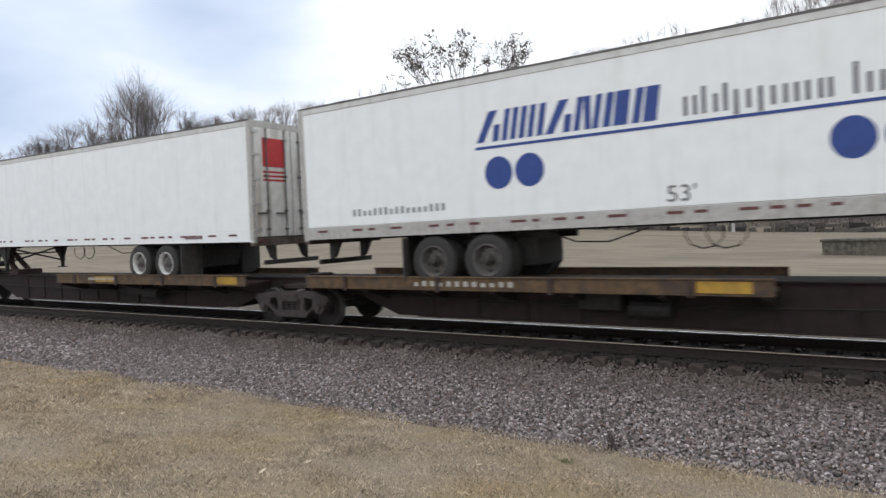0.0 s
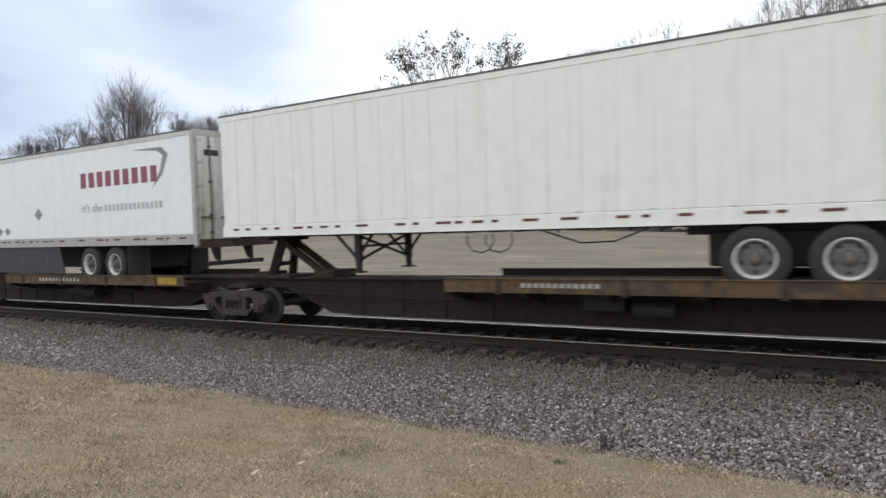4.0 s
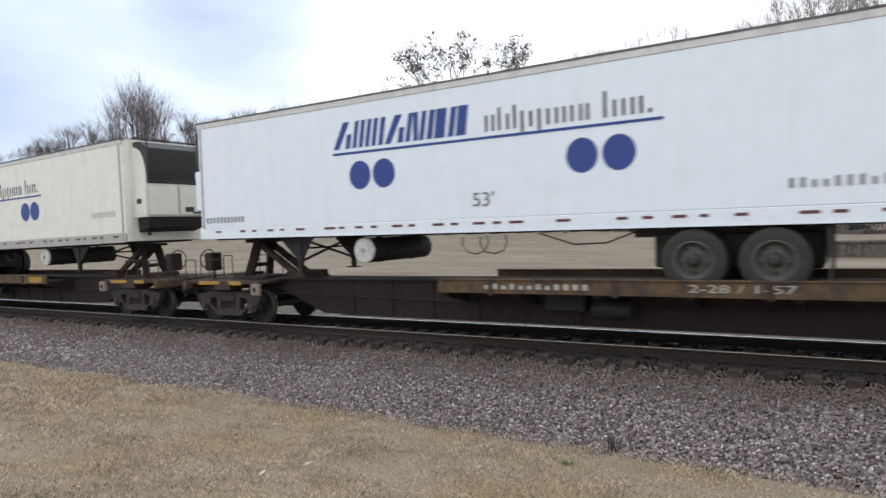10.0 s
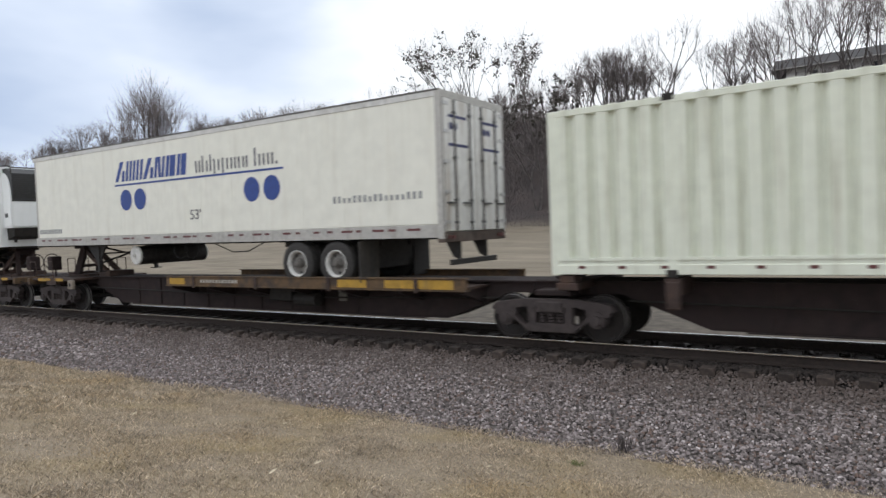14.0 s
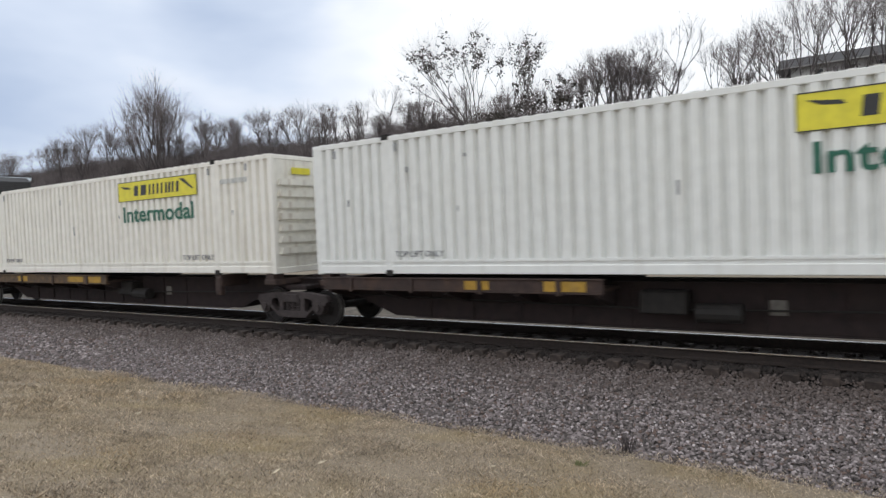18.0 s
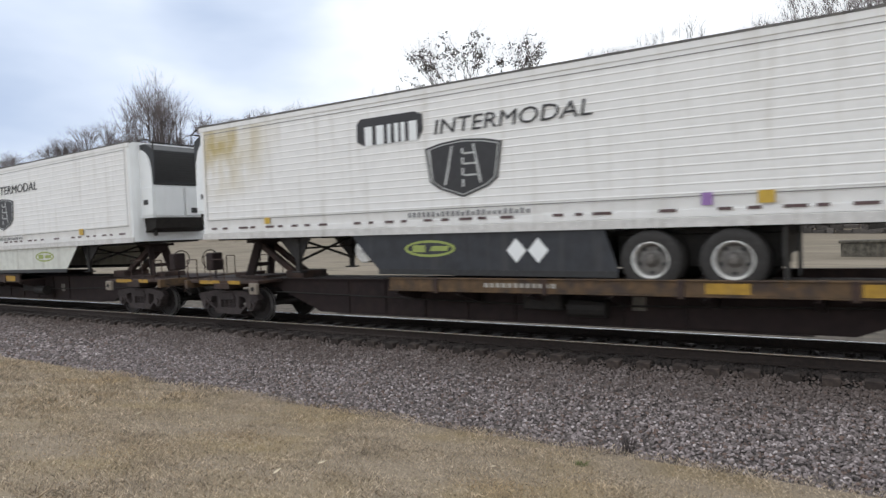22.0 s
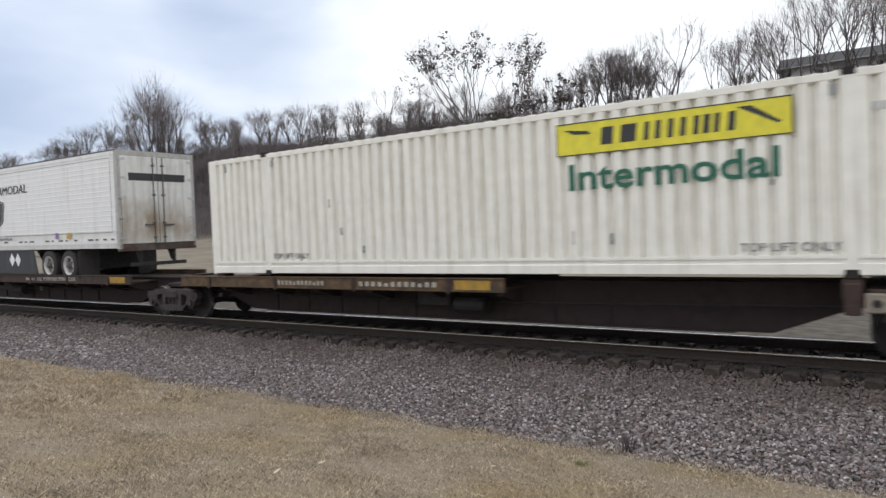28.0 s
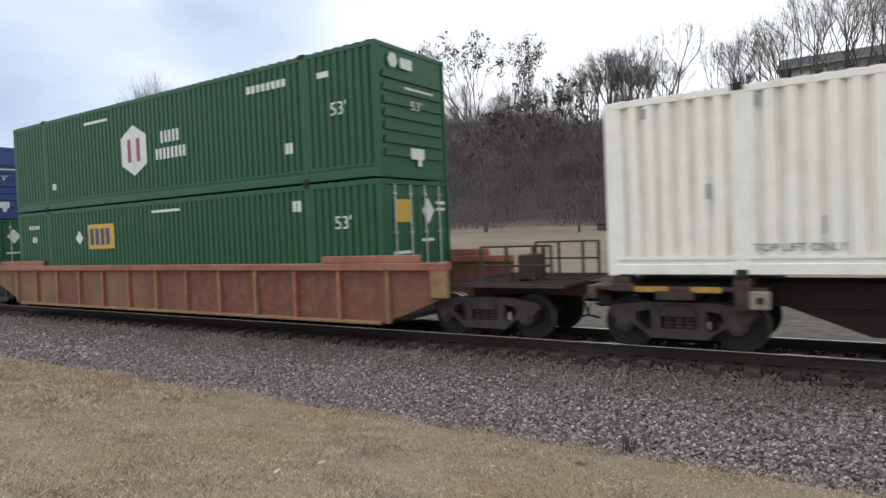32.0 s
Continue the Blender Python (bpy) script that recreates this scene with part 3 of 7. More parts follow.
def scatter_mesh(name, centres, sizes, base, faces, rng, flat=1.0, upright=False):
    """Many small copies of a base form, each turned and stretched at random, in one mesh."""
    n, k = len(centres), len(base)
    base = np.asarray(base, float)
    a = rng.uniform(0, 2 * np.pi, n)
    ca, sa = np.cos(a), np.sin(a)
    st = rng.uniform(0.65, 1.35, (n, 3)) * sizes[:, None]
    st[:, 2] *= flat
    p = base[None] * st[:, None]
    p = p * (1 + rng.uniform(-0.22, 0.22, (n, k, 1)))
    if not upright:
        b = rng.uniform(-0.6, 0.6, n)
        cb, sb = np.cos(b)[:, None], np.sin(b)[:, None]
        y, z = p[..., 1].copy(), p[..., 2].copy()
        p[..., 1], p[..., 2] = cb * y - sb * z, sb * y + cb * z
    x, y = p[..., 0].copy(), p[..., 1].copy()
    p[..., 0], p[..., 1] = ca[:, None] * x - sa[:, None] * y, sa[:, None] * x + ca[:, None] * y
    p += np.asarray(centres)[:, None]
    return joined(name, p.reshape(-1, 3), (np.asarray(faces)[None] + (np.arange(n) * k)[:, None, None]).reshape(-1, len(faces[0])))


def joined(name, verts, faces):
    me = bpy.data.meshes.new(name)
    nf, s = faces.shape
    me.vertices.add(len(verts))
    me.vertices.foreach_set("co", np.ascontiguousarray(verts, np.float32).ravel())
    me.loops.add(nf * s)
    me.loops.foreach_set("vertex_index", np.ascontiguousarray(faces, np.int32).ravel())
    me.polygons.add(nf)
    me.polygons.foreach_set("loop_start", np.arange(0, nf * s, s, dtype=np.int32))
    me.update(calc_edges=True)
    return me


# ---------------------------------------------------------------- ballast bed, sleepers and rails
def bed_z(y):
    """Height of the ballast's surface: level between the sleepers, sloping away at the shoulders."""
    d = abs(y - TRACK_Y)
    if d < 1.15:
        return -0.25
    if d < 1.36:
        return -0.25 - (d - 1.15) / 0.21 * 0.085
    return max(-0.72, -0.335 - (d - 1.36) * 0.131)


def edge_y(x):
    return 7.72 - 0.36 * step(-11, -18.5, x) + 0.12 * noise.noise((x * 0.45, 1.0, 0.0)) + 0.10 * noise.noise((x * 1.7, 4.0, 0.0))


def build_bed():
    xs = [-900, -400, -200, -120] + [-80 + 2.0 * i for i in range(56)] + [60, 120, 400, 900]
    v, f, cols = [], [], 15
    for x in xs:
        lo = edge_y(x) - 0.25
        for j in range(cols):
            y = (lo + (11.0 - lo) * j / 6) if j <= 6 else 11.0 + (16.6 - 11.0) * (j - 6) / 8
            v.append((x, y, bed_z(y) - 0.02))
    for i in range(len(xs) - 1):
        f += [(i * cols + j, (i + 1) * cols + j, (i + 1) * cols + j + 1, i * cols + j + 1) for j in range(cols - 1)]
    me = bpy.data.meshes.new("ballast_bed")
    me.from_pydata(v, [], f)
    smooth(me, 1.2)
    o = structure("ballast_bed", me, BED, "grey-brown bed of crushed stone under the track", "ballast")
    # the strip under the train: oil stain and painted-in shade
    me.materials.append(BED_OILY_SHADED)
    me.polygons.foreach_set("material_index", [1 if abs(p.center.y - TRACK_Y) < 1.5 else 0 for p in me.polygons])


build_bed()
rng = np.random.default_rng(7)
ROCK = [(-1, -0.8, -0.6), (0.9, -1, -0.7), (1, 0.9, -0.6), (-0.8, 1, -0.7), (-0.7, -0.6, 0.7), (0.8, -0.7, 0.5), (0.6, 0.7, 0.8), (-0.9, 0.5, 0.6)]
ROCK_F = [(4, 5, 6, 7), (0, 1, 5, 4), (1, 2, 6, 5), (2, 3, 7, 6), (3, 0, 4, 7)]


def build_stones():
    for name, x0, x1, y0, y1, count, size in (
            ("ballast_stones", -16, 3, 7.0, 10.84, 80000, 0.0156),
            ("ballast_stones", -34, -16, 7.0, 10.84, 26000, 0.026),
            ("ballast_stones", 3, 26, 7.4, 11.1, 9000, 0.032), ("ballast_stones", -80, -34, 7.0, 11.1, 8500, 0.042),
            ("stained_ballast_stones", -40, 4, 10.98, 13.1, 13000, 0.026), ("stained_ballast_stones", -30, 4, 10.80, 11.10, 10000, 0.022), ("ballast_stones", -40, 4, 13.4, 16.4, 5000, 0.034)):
        x = rng.uniform(x0, x1, count)
        y = rng.uniform(y0, y1, count)
        lo = np.array([edge_y(a) for a in x])
        keep = y > lo - 0.12 * rng.uniform(0, 1, count) ** 2
        x, y = x[keep], y[keep]
        # the st... rows take the near-black stone that holds oil and under-train shade
        z = np.array([bed_z(b) + (0.045 * step(10.80, 10.92, b) if name.startswith("st") and b < 11.1 else 0.0) for b in y]) + rng.uniform(-0.006, 0.02, len(x))
        s = size * rng.uniform(0.55, 1.55, len(x))
        me = scatter_mesh(name, np.stack([x, y, z], 1), s, ROCK, ROCK_F, rng, 0.8)
        structure(name, me, STONE_OILY_SHADED if name.startswith("st") else STONE, "loose grey and tan crushed stones beside the track", "ballast", "stuff")


build_stones()


def build_track():
    track = thing("railway_track", "single railway track on dark timber sleepers in grey ballast", "track", kind="structure")
    for side in (-1, 1):
        y = TRACK_Y + side * 0.7525
        prof = [(-0.07, -0.18), (0.07, -0.18), (0.07, -0.165), (0.012, -0.14), (0.012, -0.045), (0.036, -0.035), (0.036, -0.018), (-0.036, -0.018), (-0.036, -0.035), (-0.012, -0.045), (-0.012, -0.14), (-0.07, -0.165)]
        s = Shape().prism([(y + a, b) for a, b in prof], -600, 600, "x")
        rail = part("rail", s, RUST, track, "rusty steel rail with a polished head")
        crown = [(-0.034, -0.0175), (-0.0335, -0.003), (-0.02, -0.0007), (0.0, 0.0), (0.02, -0.0007), (0.0335, -0.003), (0.034, -0.0175)]
        part("running_surface", Shape().prism([(y + a, b) for a, b in crown], -600, 600, "x"), RAIL_TOP, rail, "bright worn steel running band")
    tie = Shape().box(-0.115, 0.115, -0.86, 0.86, -0.36, -0.185, 0.012)
    for e in (-1, 1):
        tie.box(-0.115, 0.115, *sorted((e * 0.86, e * 1.30)), -0.36, -0.185, 0.012)
    tie = tie.mesh("tie")
    tie.materials.append(TIE)
    tie.materials.append(TIE_END)
    # ends dusty; the middle carries the under-train shade in its colour
    tie.polygons.foreach_set("material_index", [1 if abs(p.center.y) > 0.861 else 0 for p in tie.polygons])
    plate = Shape()
    for side in (-1, 1):
        plate.box(-0.10, 0.10, side * 0.7525 - 0.18, side * 0.7525 + 0.18, -0.186, -0.172)
        for a in (-0.06, 0.06):
            for b in (-0.09, 0.09):
                plate.box(a - 0.012, a + 0.012, side * 0.7525 + b - 0.014, side * 0.7525 + b + 0.014, -0.175, -0.135)
    plate = plate.mesh("tie_plates")
    plate.materials.append(RUST)
    rnd = random.Random(5)
    for i in range(225):
        x = -88 + i * 0.53 + rnd.uniform(-0.03, 0.03)
        o = new("tie", tie)
        o.parent = track
        o.matrix_basis = pose(x, TRACK_Y + rnd.uniform(-0.05, 0.05), rnd.uniform(-0.012, 0.006), 0, rnd.uniform(-1.5, 1.5), rnd.uniform(-1.2, 1.2))
        if -30 < x < 4:
            p = new("tie_plates", plate)
            p.parent = o
            p.matrix_parent_inverse = Matrix.Identity(4)
            p.matrix_basis = pose(0, 0, 0)


# ---------------------------------------------------------------- lawn
def build_lawn():
    blades = []
    for x0, x1, y0, y1, count, size in ((-9.5, 1.0, 2.2, 8.0, 190000, 0.028), (-20, -9.5, 2.5, 8.0, 70000, 0.045), (-45, -20, 2.5, 8.1, 30000, 0.06),
                                         (-14, 12, -6, 2.6, 24000, 0.05), (0.8, 12, 2.0, 8.0, 16000, 0.05)):
        x, y = rng.uniform(x0, x1, count), rng.uniform(y0, y1, count)
        # thins out into the stones, thicker in clumps
        lo = np.array([edge_y(a) for a in x])
        clump = np.array([noise.noise((a * 1.1, b * 1.1, 2.0)) for a, b in zip(x, y)])
        fade = np.clip(np.minimum(np.minimum(12 - x, x + 45), y + 6) / 3.0, 0, 1)
        keep = (y < lo + 0.10 * rng.normal(0, 1, count)) & (rng.uniform(0, 1, count) < (0.72 + 0.5 * clump) * fade)
        x, y, clump = x[keep], y[keep], clump[keep]
        z = np.array([ground_z(a, b) for a, b in zip(x, y)])
        n = len(x)
        h = size * rng.uniform(0.45, 1.5, n) * (1 + 0.5 * clump)
        a = rng.uniform(0, 2 * np.pi, n)
        lean = rng.uniform(0.1, 1.5, n) * h
        w = size * 0.085 * rng.uniform(0.7, 1.5, n)
        d = rng.uniform(0, 2 * np.pi, n)
        p = np.empty((n, 4, 3))
        wx, wy = np.cos(a) * w, np.sin(a) * w
        lx, ly = np.cos(d) * lean, np.sin(d) * lean
        for k, (side, up, out) in enumerate(((-1, 0, 0), (1, 0, 0), (0.7, 0.62, 0.4), (0.0, 1.0, 1.0))):
            p[:, k, 0] = x + side * wx + out * lx
            p[:, k, 1] = y + side * wy + out * ly
            p[:, k, 2] = z - 0.004 + up * h
        blades.append(p.reshape(-1, 3))
    v = np.concatenate(blades)
    f = np.arange(len(v)).reshape(-1, 4)
    structure("lawn_grass", joined("lawn_grass", v, f), BLADE, "short dry straw-coloured winter grass", "grass", "stuff")
    # a few pale fallen leaves
    for lx, ly, turn in ((-4.74, 4.74, 40), (-3.44, 5.98, -15), (-4.69, 4.10, 85), (-6.9, 6.3, 20), (-8.6, 5.1, 70)):
        s = Shape()
        pts = [(-0.05, 0), (-0.02, 0.012), (0.02, 0.014), (0.055, 0.0), (0.02, -0.013), (-0.02, -0.012)]
        s.prism(pts, 0, 0.003, "z")
        o = tagged(new("fallen_leaf", s.mesh("fallen_leaf")), "pale curled dead leaf lying on the dry lawn", "leaf", "fallen leaves")
        o.data.materials.append(LEAF_LITTER)
        o.matrix_basis = pose(lx, ly, ground_z(lx, ly) + 0.028, 12, -15, turn)
    # weed tuft at the edge of the stones and a green tuft
    for wx, wy, tall, mat_, label in ((-2.57, 7.75, 0.20, BRUSH, "dark dead weed tuft at the ballast's edge"), (-2.79, 6.79, 0.05, material("green_tuft", (0.14, 0.16, 0.06), 0.9), "small green tuft in the dry lawn")):
        s = Shape()
        r = random.Random(3)
        for i in range(36):
            a, q = r.uniform(0, 6.28), r.uniform(0.0, 0.09)
            b = (wx + q * math.cos(a), wy + q * math.sin(a), ground_z(wx, wy) - 0.01)
            s.bar(b, (b[0] + r.uniform(-0.05, 0.05), b[1] + r.uniform(-0.05, 0.05), b[2] + tall * r.uniform(0.5, 1.1)), 0.005)
        me = s.mesh("weed_tuft")
        me.materials.append(mat_)
        tagged(new("weed_tuft", me), label, "weed")


build_lawn()


# ---------------------------------------------------------------- trees, brush, house on the slope
def grow(seed, height, spread=0.5, stems=1, bare=0.3, upright=0.5, depth=5, leaves=0.0, leaf_size=0.12, sway=0.16, splay=0.3, fine=3, thick=1.0):
    """A bare tree: a trunk that forks again and again into wavering limbs, with fine sprays of twigs at their ends."""
    r = random.Random(seed)
    wood, twig, leaf = Shape(), Shape(), Shape()

    def ribbon(p, q, ra, rb):
        # the finest twigs are narrow ribbons
        a = (q - p).cross(Vector((r.uniform(-1, 1), r.uniform(-1, 1), r.uniform(-1, 1))))
        if a.length < 1e-6:
            return
        a.normalize()
        twig.add([tuple(p - a * ra), tuple(p + a * ra), tuple(q + a * rb), tuple(q - a * rb)], [(0, 1, 2, 3)])

    def tube(p, q, ra, rb, n):
        d = (q - p).normalized()
        a = d.cross(Vector((0.3, 0.9, 0.1))).normalized()
        b = d.cross(a)
        v = [tuple(c + (a * math.cos(6.2832 * k / n) + b * math.sin(6.2832 * k / n)) * rr) for c, rr in ((p, ra), (q, rb)) for k in range(n)]
        wood.add(v, [(k, (k + 1) % n, n + (k + 1) % n, n + k) for k in range(n)])

    def waver(d, much):
        return (d + Vector((r.uniform(-1, 1), r.uniform(-1, 1), r.uniform(-1, 1) * 0.6)) * much + Vector((0, 0, upright * 0.15))).normalized()

    def spray(p, d, length):
        """A few fine twigs that fan out from a point."""
        for _ in range(r.randint(2, fine + 1)):
            e = (d + Vector((r.uniform(-1, 1), r.uniform(-1, 1), r.uniform(-0.6, 0.9))) * 0.5).normalized()
            q = p
            for w in (0.012, 0.009, 0.006):
                m = q + e * length * r.uniform(0.28, 0.45)
                ribbon(q, m, w, w * 0.75)
                q, e = m, waver(e, 0.28)

    def branch(p, d, length, rad, level):
        n = 4 if level < 2 else 3
        q = p
        for i in range(n):
            d = waver(d, sway * (0.5 if level == 0 else 1.0))
            e = q + d * (length / n)
            ra, rb = rad * (1 - 0.36 * i / n), rad * (1 - 0.36 * (i + 1) / n)
            if ra > 0.034:
                tube(q, e, ra, rb, 6 if ra > 0.12 else 4)
            else:
                ribbon(q, e, max(ra, 0.013), max(rb, 0.011))
            q = e
            if level > 0 and r.random() < 0.42:
                side = (d + Vector((r.uniform(-1, 1), r.uniform(-1, 1), r.uniform(-0.3, 0.7)))).normalized()
                spray(q, side, height * r.uniform(0.07, 0.13))
        if leaves and level >= depth - 1 and r.random() < leaves:
            for _ in range(9):
                c = q + Vector((r.uniform(-1, 1), r.uniform(-1, 1), r.uniform(-1, 0.8))) * height * 0.020
                a, k = Vector((r.uniform(-1, 1), r.uniform(-1, 1), r.uniform(-1, 1))).normalized(), leaf_size * r.uniform(0.6, 1.4)
                b = a.cross(Vector((0.2, 0.4, 1))).normalized()
                leaf.add([tuple(c - a * k), tuple(c + b * k * 0.7), tuple(c + a * k), tuple(c - b * k * 0.7)], [(0, 1, 2, 3)])
        if level >= depth:
            spray(q, d, height * r.uniform(0.08, 0.14))
            return
        kids = 2 if r.random() < (0.72 if level else 0.45) else 3
        turn = r.uniform(0, 6.2832)
        for k in range(kids):
            a = turn + k * 6.2832 / kids + r.uniform(-0.5, 0.5)
            out = d.cross(Vector((math.cos(a), math.sin(a), 0.15))).normalized()
            open_ = spread * r.uniform(0.5, 1.2) * (0.5 if k == 0 else 1.0) * (1.25 if level == 0 else 1.0)
            branch(q, (d + out * open_).normalized(), length * r.uniform(0.78, 1.0) * (0.92 if level else 0.78), rad * (0.72 if k == 0 else 0.56), level + 1)

    for i in range(stems):
        a = i * 6.2832 / stems + r.uniform(0, 1)
        out = splay * r.uniform(0.25, 1.0) * (stems > 1)
        lean = Vector((math.cos(a) * out, math.sin(a) * out, 1)).normalized()
        base = Vector((math.cos(a) * 0.09 * (stems > 1), math.sin(a) * 0.09 * (stems > 1), -0.5))
        branch(base, lean, height * bare * r.uniform(0.8, 1.15), thick * (height * 0.013 / (stems ** 0.4) + 0.03), 0)
    k = height / max(v[2] for v in twig.v + wood.v)
    for form in (wood, twig, leaf):
        form.v = [(x * k, y * k, z * k) for x, y, z in form.v]
    return wood, twig, leaf


TREES = {}


def tree(kind, x, y, height, turn, label, sink=0.0):
    """kinds are grown once and copied."""
    base_h = KINDS[kind]["height"]
    if kind not in TREES:
        wood, twig, leaf = grow(**KINDS[kind])
        t = thing("tree", label, "tree", "bare trees on the slope")
        part("trunk", wood, BARK, t)
        part("crown", twig, TWIG, t)
        if leaf.v:
            part("foliage", leaf, DEAD_LEAF, t, "sparse dark clinging leaves")
        TREES[kind] = t
        t.matrix_basis = pose(x, y, ground_z(x, y) - sink, 0, 0, turn) @ Matrix.Scale(height / base_h, 4)
        return t
    t = copy_thing(TREES[kind], Matrix.Identity(4))
    t.matrix_basis = pose(x, y, ground_z(x, y) - sink, 0, 0, turn) @ Matrix.Scale(height / base_h, 4)
    tagged(t, label)
    return t


KINDS = {
    "oak": dict(seed=11, height=12.0, spread=0.66, bare=0.22, upright=0.35, depth=5, sway=0.22),
    "elm": dict(seed=12, height=12.0, spread=0.58, bare=0.20, upright=0.5, depth=4, sway=0.22, stems=2, splay=0.3, fine=4),
    "tall": dict(seed=23, height=14.0, spread=0.44, bare=0.28, upright=0.7, depth=5, sway=0.18),
    "lanky": dict(seed=27, height=14.0, spread=0.52, bare=0.30, upright=0.5, depth=5, sway=0.22),
    "fan": dict(seed=35, height=16.0, spread=0.46, stems=3, bare=0.2, upright=0.6, depth=4, sway=0.16, splay=0.45),
    "great_fan": dict(seed=37, height=16.0, spread=0.42, stems=8, bare=0.19, upright=0.75, depth=4, sway=0.13, splay=0.85, fine=3, thick=1.1),
    "dome": dict(seed=41, height=11.0, spread=0.55, stems=3, bare=0.22, upright=0.5, depth=4, sway=0.18, splay=0.45, fine=4),
    "leafy": dict(seed=58, height=26.0, spread=0.40, bare=0.36, upright=0.55, depth=6, sway=0.20, leaves=0.9, leaf_size=0.19, fine=3, thick=1.2),
    "dark": dict(seed=63, height=14.0, spread=0.6, stems=3, bare=0.24, upright=0.4, depth=4, sway=0.2, leaves=0.95, leaf_size=0.15, splay=0.4),
    "sapling": dict(seed=83, height=7.5, spread=0.5, stems=3, bare=0.24, upright=0.7, depth=3, sway=0.18, fine=4),
    "shrub": dict(seed=71, height=5.0, spread=0.65, stems=5, bare=0.2, upright=0.4, depth=2, sway=0.25, splay=0.7, fine=4),
}


def build_woods():
    grey = "leafless grey-brown tree on the wooded slope"
    # the skyline, each by its crown: kind, x, y, top
    west = (
            ("dome", -228, 97, 33), ("oak", -212, 97, 31), ("dome", -196, 96, 34), ("elm", -178, 95, 35.6), ("dome", -168, 96, 35),
            ("oak", -158, 97, 33.6), ("great_fan", -134, 88, 42.0), ("tall", -142, 92, 36), ("dome", -130, 97, 32.5), ("elm", -124, 99, 31),
            ("tall", -119, 97, 29.8), ("oak", -113, 99, 29.5), ("lanky", -108, 97, 30.4), ("elm", -98.5, 97, 30.6), ("oak", -94, 99, 29.6),
            ("dome", -91, 97, 29), ("tall", -86, 100, 28))
    middle = (
            ("oak", -81.7, 97, 28.4), ("lanky", -74.7, 97, 30.2), ("tall", -67.6, 97, 29.6), ("elm", -71, 99, 27), ("oak", -62, 99, 27.5),
            ("lanky", -57, 97, 27), ("tall", -41.3, 97, 26.8), ("elm", -47, 100, 26), ("dome", -38, 101, 28.5), ("dome", -36.3, 99, 29.4),
            ("dome", -32.6, 101, 29.8), ("dome", -30.0, 99, 28.8), ("elm", -34, 100, 30.4), ("dome", -31, 100, 29.6), ("dome", -28.5, 101, 28),
            ("lanky", -22.8, 98, 32), ("elm", -25.5, 101, 27))
    east = (
            ("tall", -17.9, 98, 27.6), ("elm", -15.0, 98, 28), ("oak", -12.6, 96, 27), ("lanky", -10.1, 95, 29.2), ("fan", -8.3, 94, 30),
            ("tall", -6.7, 93, 31.4), ("lanky", -4.3, 92, 31), ("tall", -1.4, 92, 30.5), ("fan", 0.8, 92, 31), ("lanky", 4.5, 93, 31),
            ("oak", 8, 94, 30), ("tall", 13, 94, 31), ("dome", 20, 96, 30), ("oak", 30, 96, 31), ("tall", 42, 96, 31), ("oak", 56, 96, 30))
    for kind, x, y, top in west + middle + east:
        tree(kind, x, y, top - ground_z(x, y), (x * 47.3) % 360, grey)
    tree("leafy", -42.4, 74.2, 28.7 - ground_z(-42.4, 74.2), 20, "tall tree with thin dark clinging leaves at the slope's foot")
    tree("dark", -36.8, 80, 25.2 - ground_z(-36.8, 80), 70, "dense dark tree keeping its leaves on the slope")
    r = random.Random(17)
    for i in range(30):
        x = -110 + 130 * (i + r.random()) / 30
        y = r.uniform(97, 112)
        tree(r.choice(("oak", "elm", "dome")), x, y, r.uniform(5.0, 8.5), r.uniform(0, 360), grey)
    for i in range(50):
        x = -240 + 142 * (i + r.random()) / 50
        y = r.uniform(86, 101)
        tree(r.choice(("oak", "dome", "elm", "fan")), x, y, r.uniform(6.0, 11.0), r.uniform(0, 360), grey)
    for i in range(80):
        x, y = -125 + 97 * (i + r.random()) / 80, r.uniform(82, 100)
        tree("sapling", x, y, r.uniform(4.5, 8.5), r.uniform(0, 360), "slender many-stemmed bare tree on the brown slope")
    for i in range(64):
        x, y = -150 + 174 * (i + r.random()) / 64, r.uniform(86, 102)
        tree("shrub", x, y, r.uniform(2.5, 5.0), r.uniform(0, 360), "low bare shrub on the brown slope")


build_woods()


def stalks(name, mat, label, rows):
    """Very many fine leaning stalks: x and y ranges, how many, height, half width."""
    out = []
    for x0, x1, y0, y1, count, tall, w in rows:
        x, y = rng.uniform(x0, x1, count), rng.uniform(y0, y1, count)
        z = np.array([ground_z(a, b) for a, b in zip(x, y)])
        h = tall * rng.uniform(0.2, 1.2, count) * (0.7 + 0.6 * np.array([noise.noise((a * 0.12, 7.0, 0.0)) for a in x]))
        a = rng.uniform(0, 2 * np.pi, count)
        q = rng.uniform(0.1, 0.8, count) * h
        p = np.empty((count, 3, 3))
        p[:, 0] = np.stack([x - w, y, z - 0.1], 1)
        p[:, 1] = np.stack([x + w, y, z - 0.1], 1)
        p[:, 2] = np.stack([x + np.cos(a) * q, y + np.sin(a) * q, z + h], 1)
        out.append(p.reshape(-1, 3))
    v = np.concatenate(out)
    structure(name, joined(name, v, np.arange(len(v)).reshape(-1, 3)), mat, label, "brush", "stuff")


def build_brush():
    stalks("brush", BRUSH, "bare brown undergrowth covering the slope", [(-90, 30, 76, 99, 70000, 0.7, 0.04), (-260, -90, 76, 101, 40000, 2.2, 0.03)])
    # the pale twigs also stand in for haze over the far slope
    stalks("thicket", THICKET, "hazy grey-brown thicket of fine bare twigs along the crest", [(-240, 40, 95, 103, 70000, 4.6, 0.013), (-250, -60, 84, 97, 60000, 3.6, 0.018)])


build_brush()


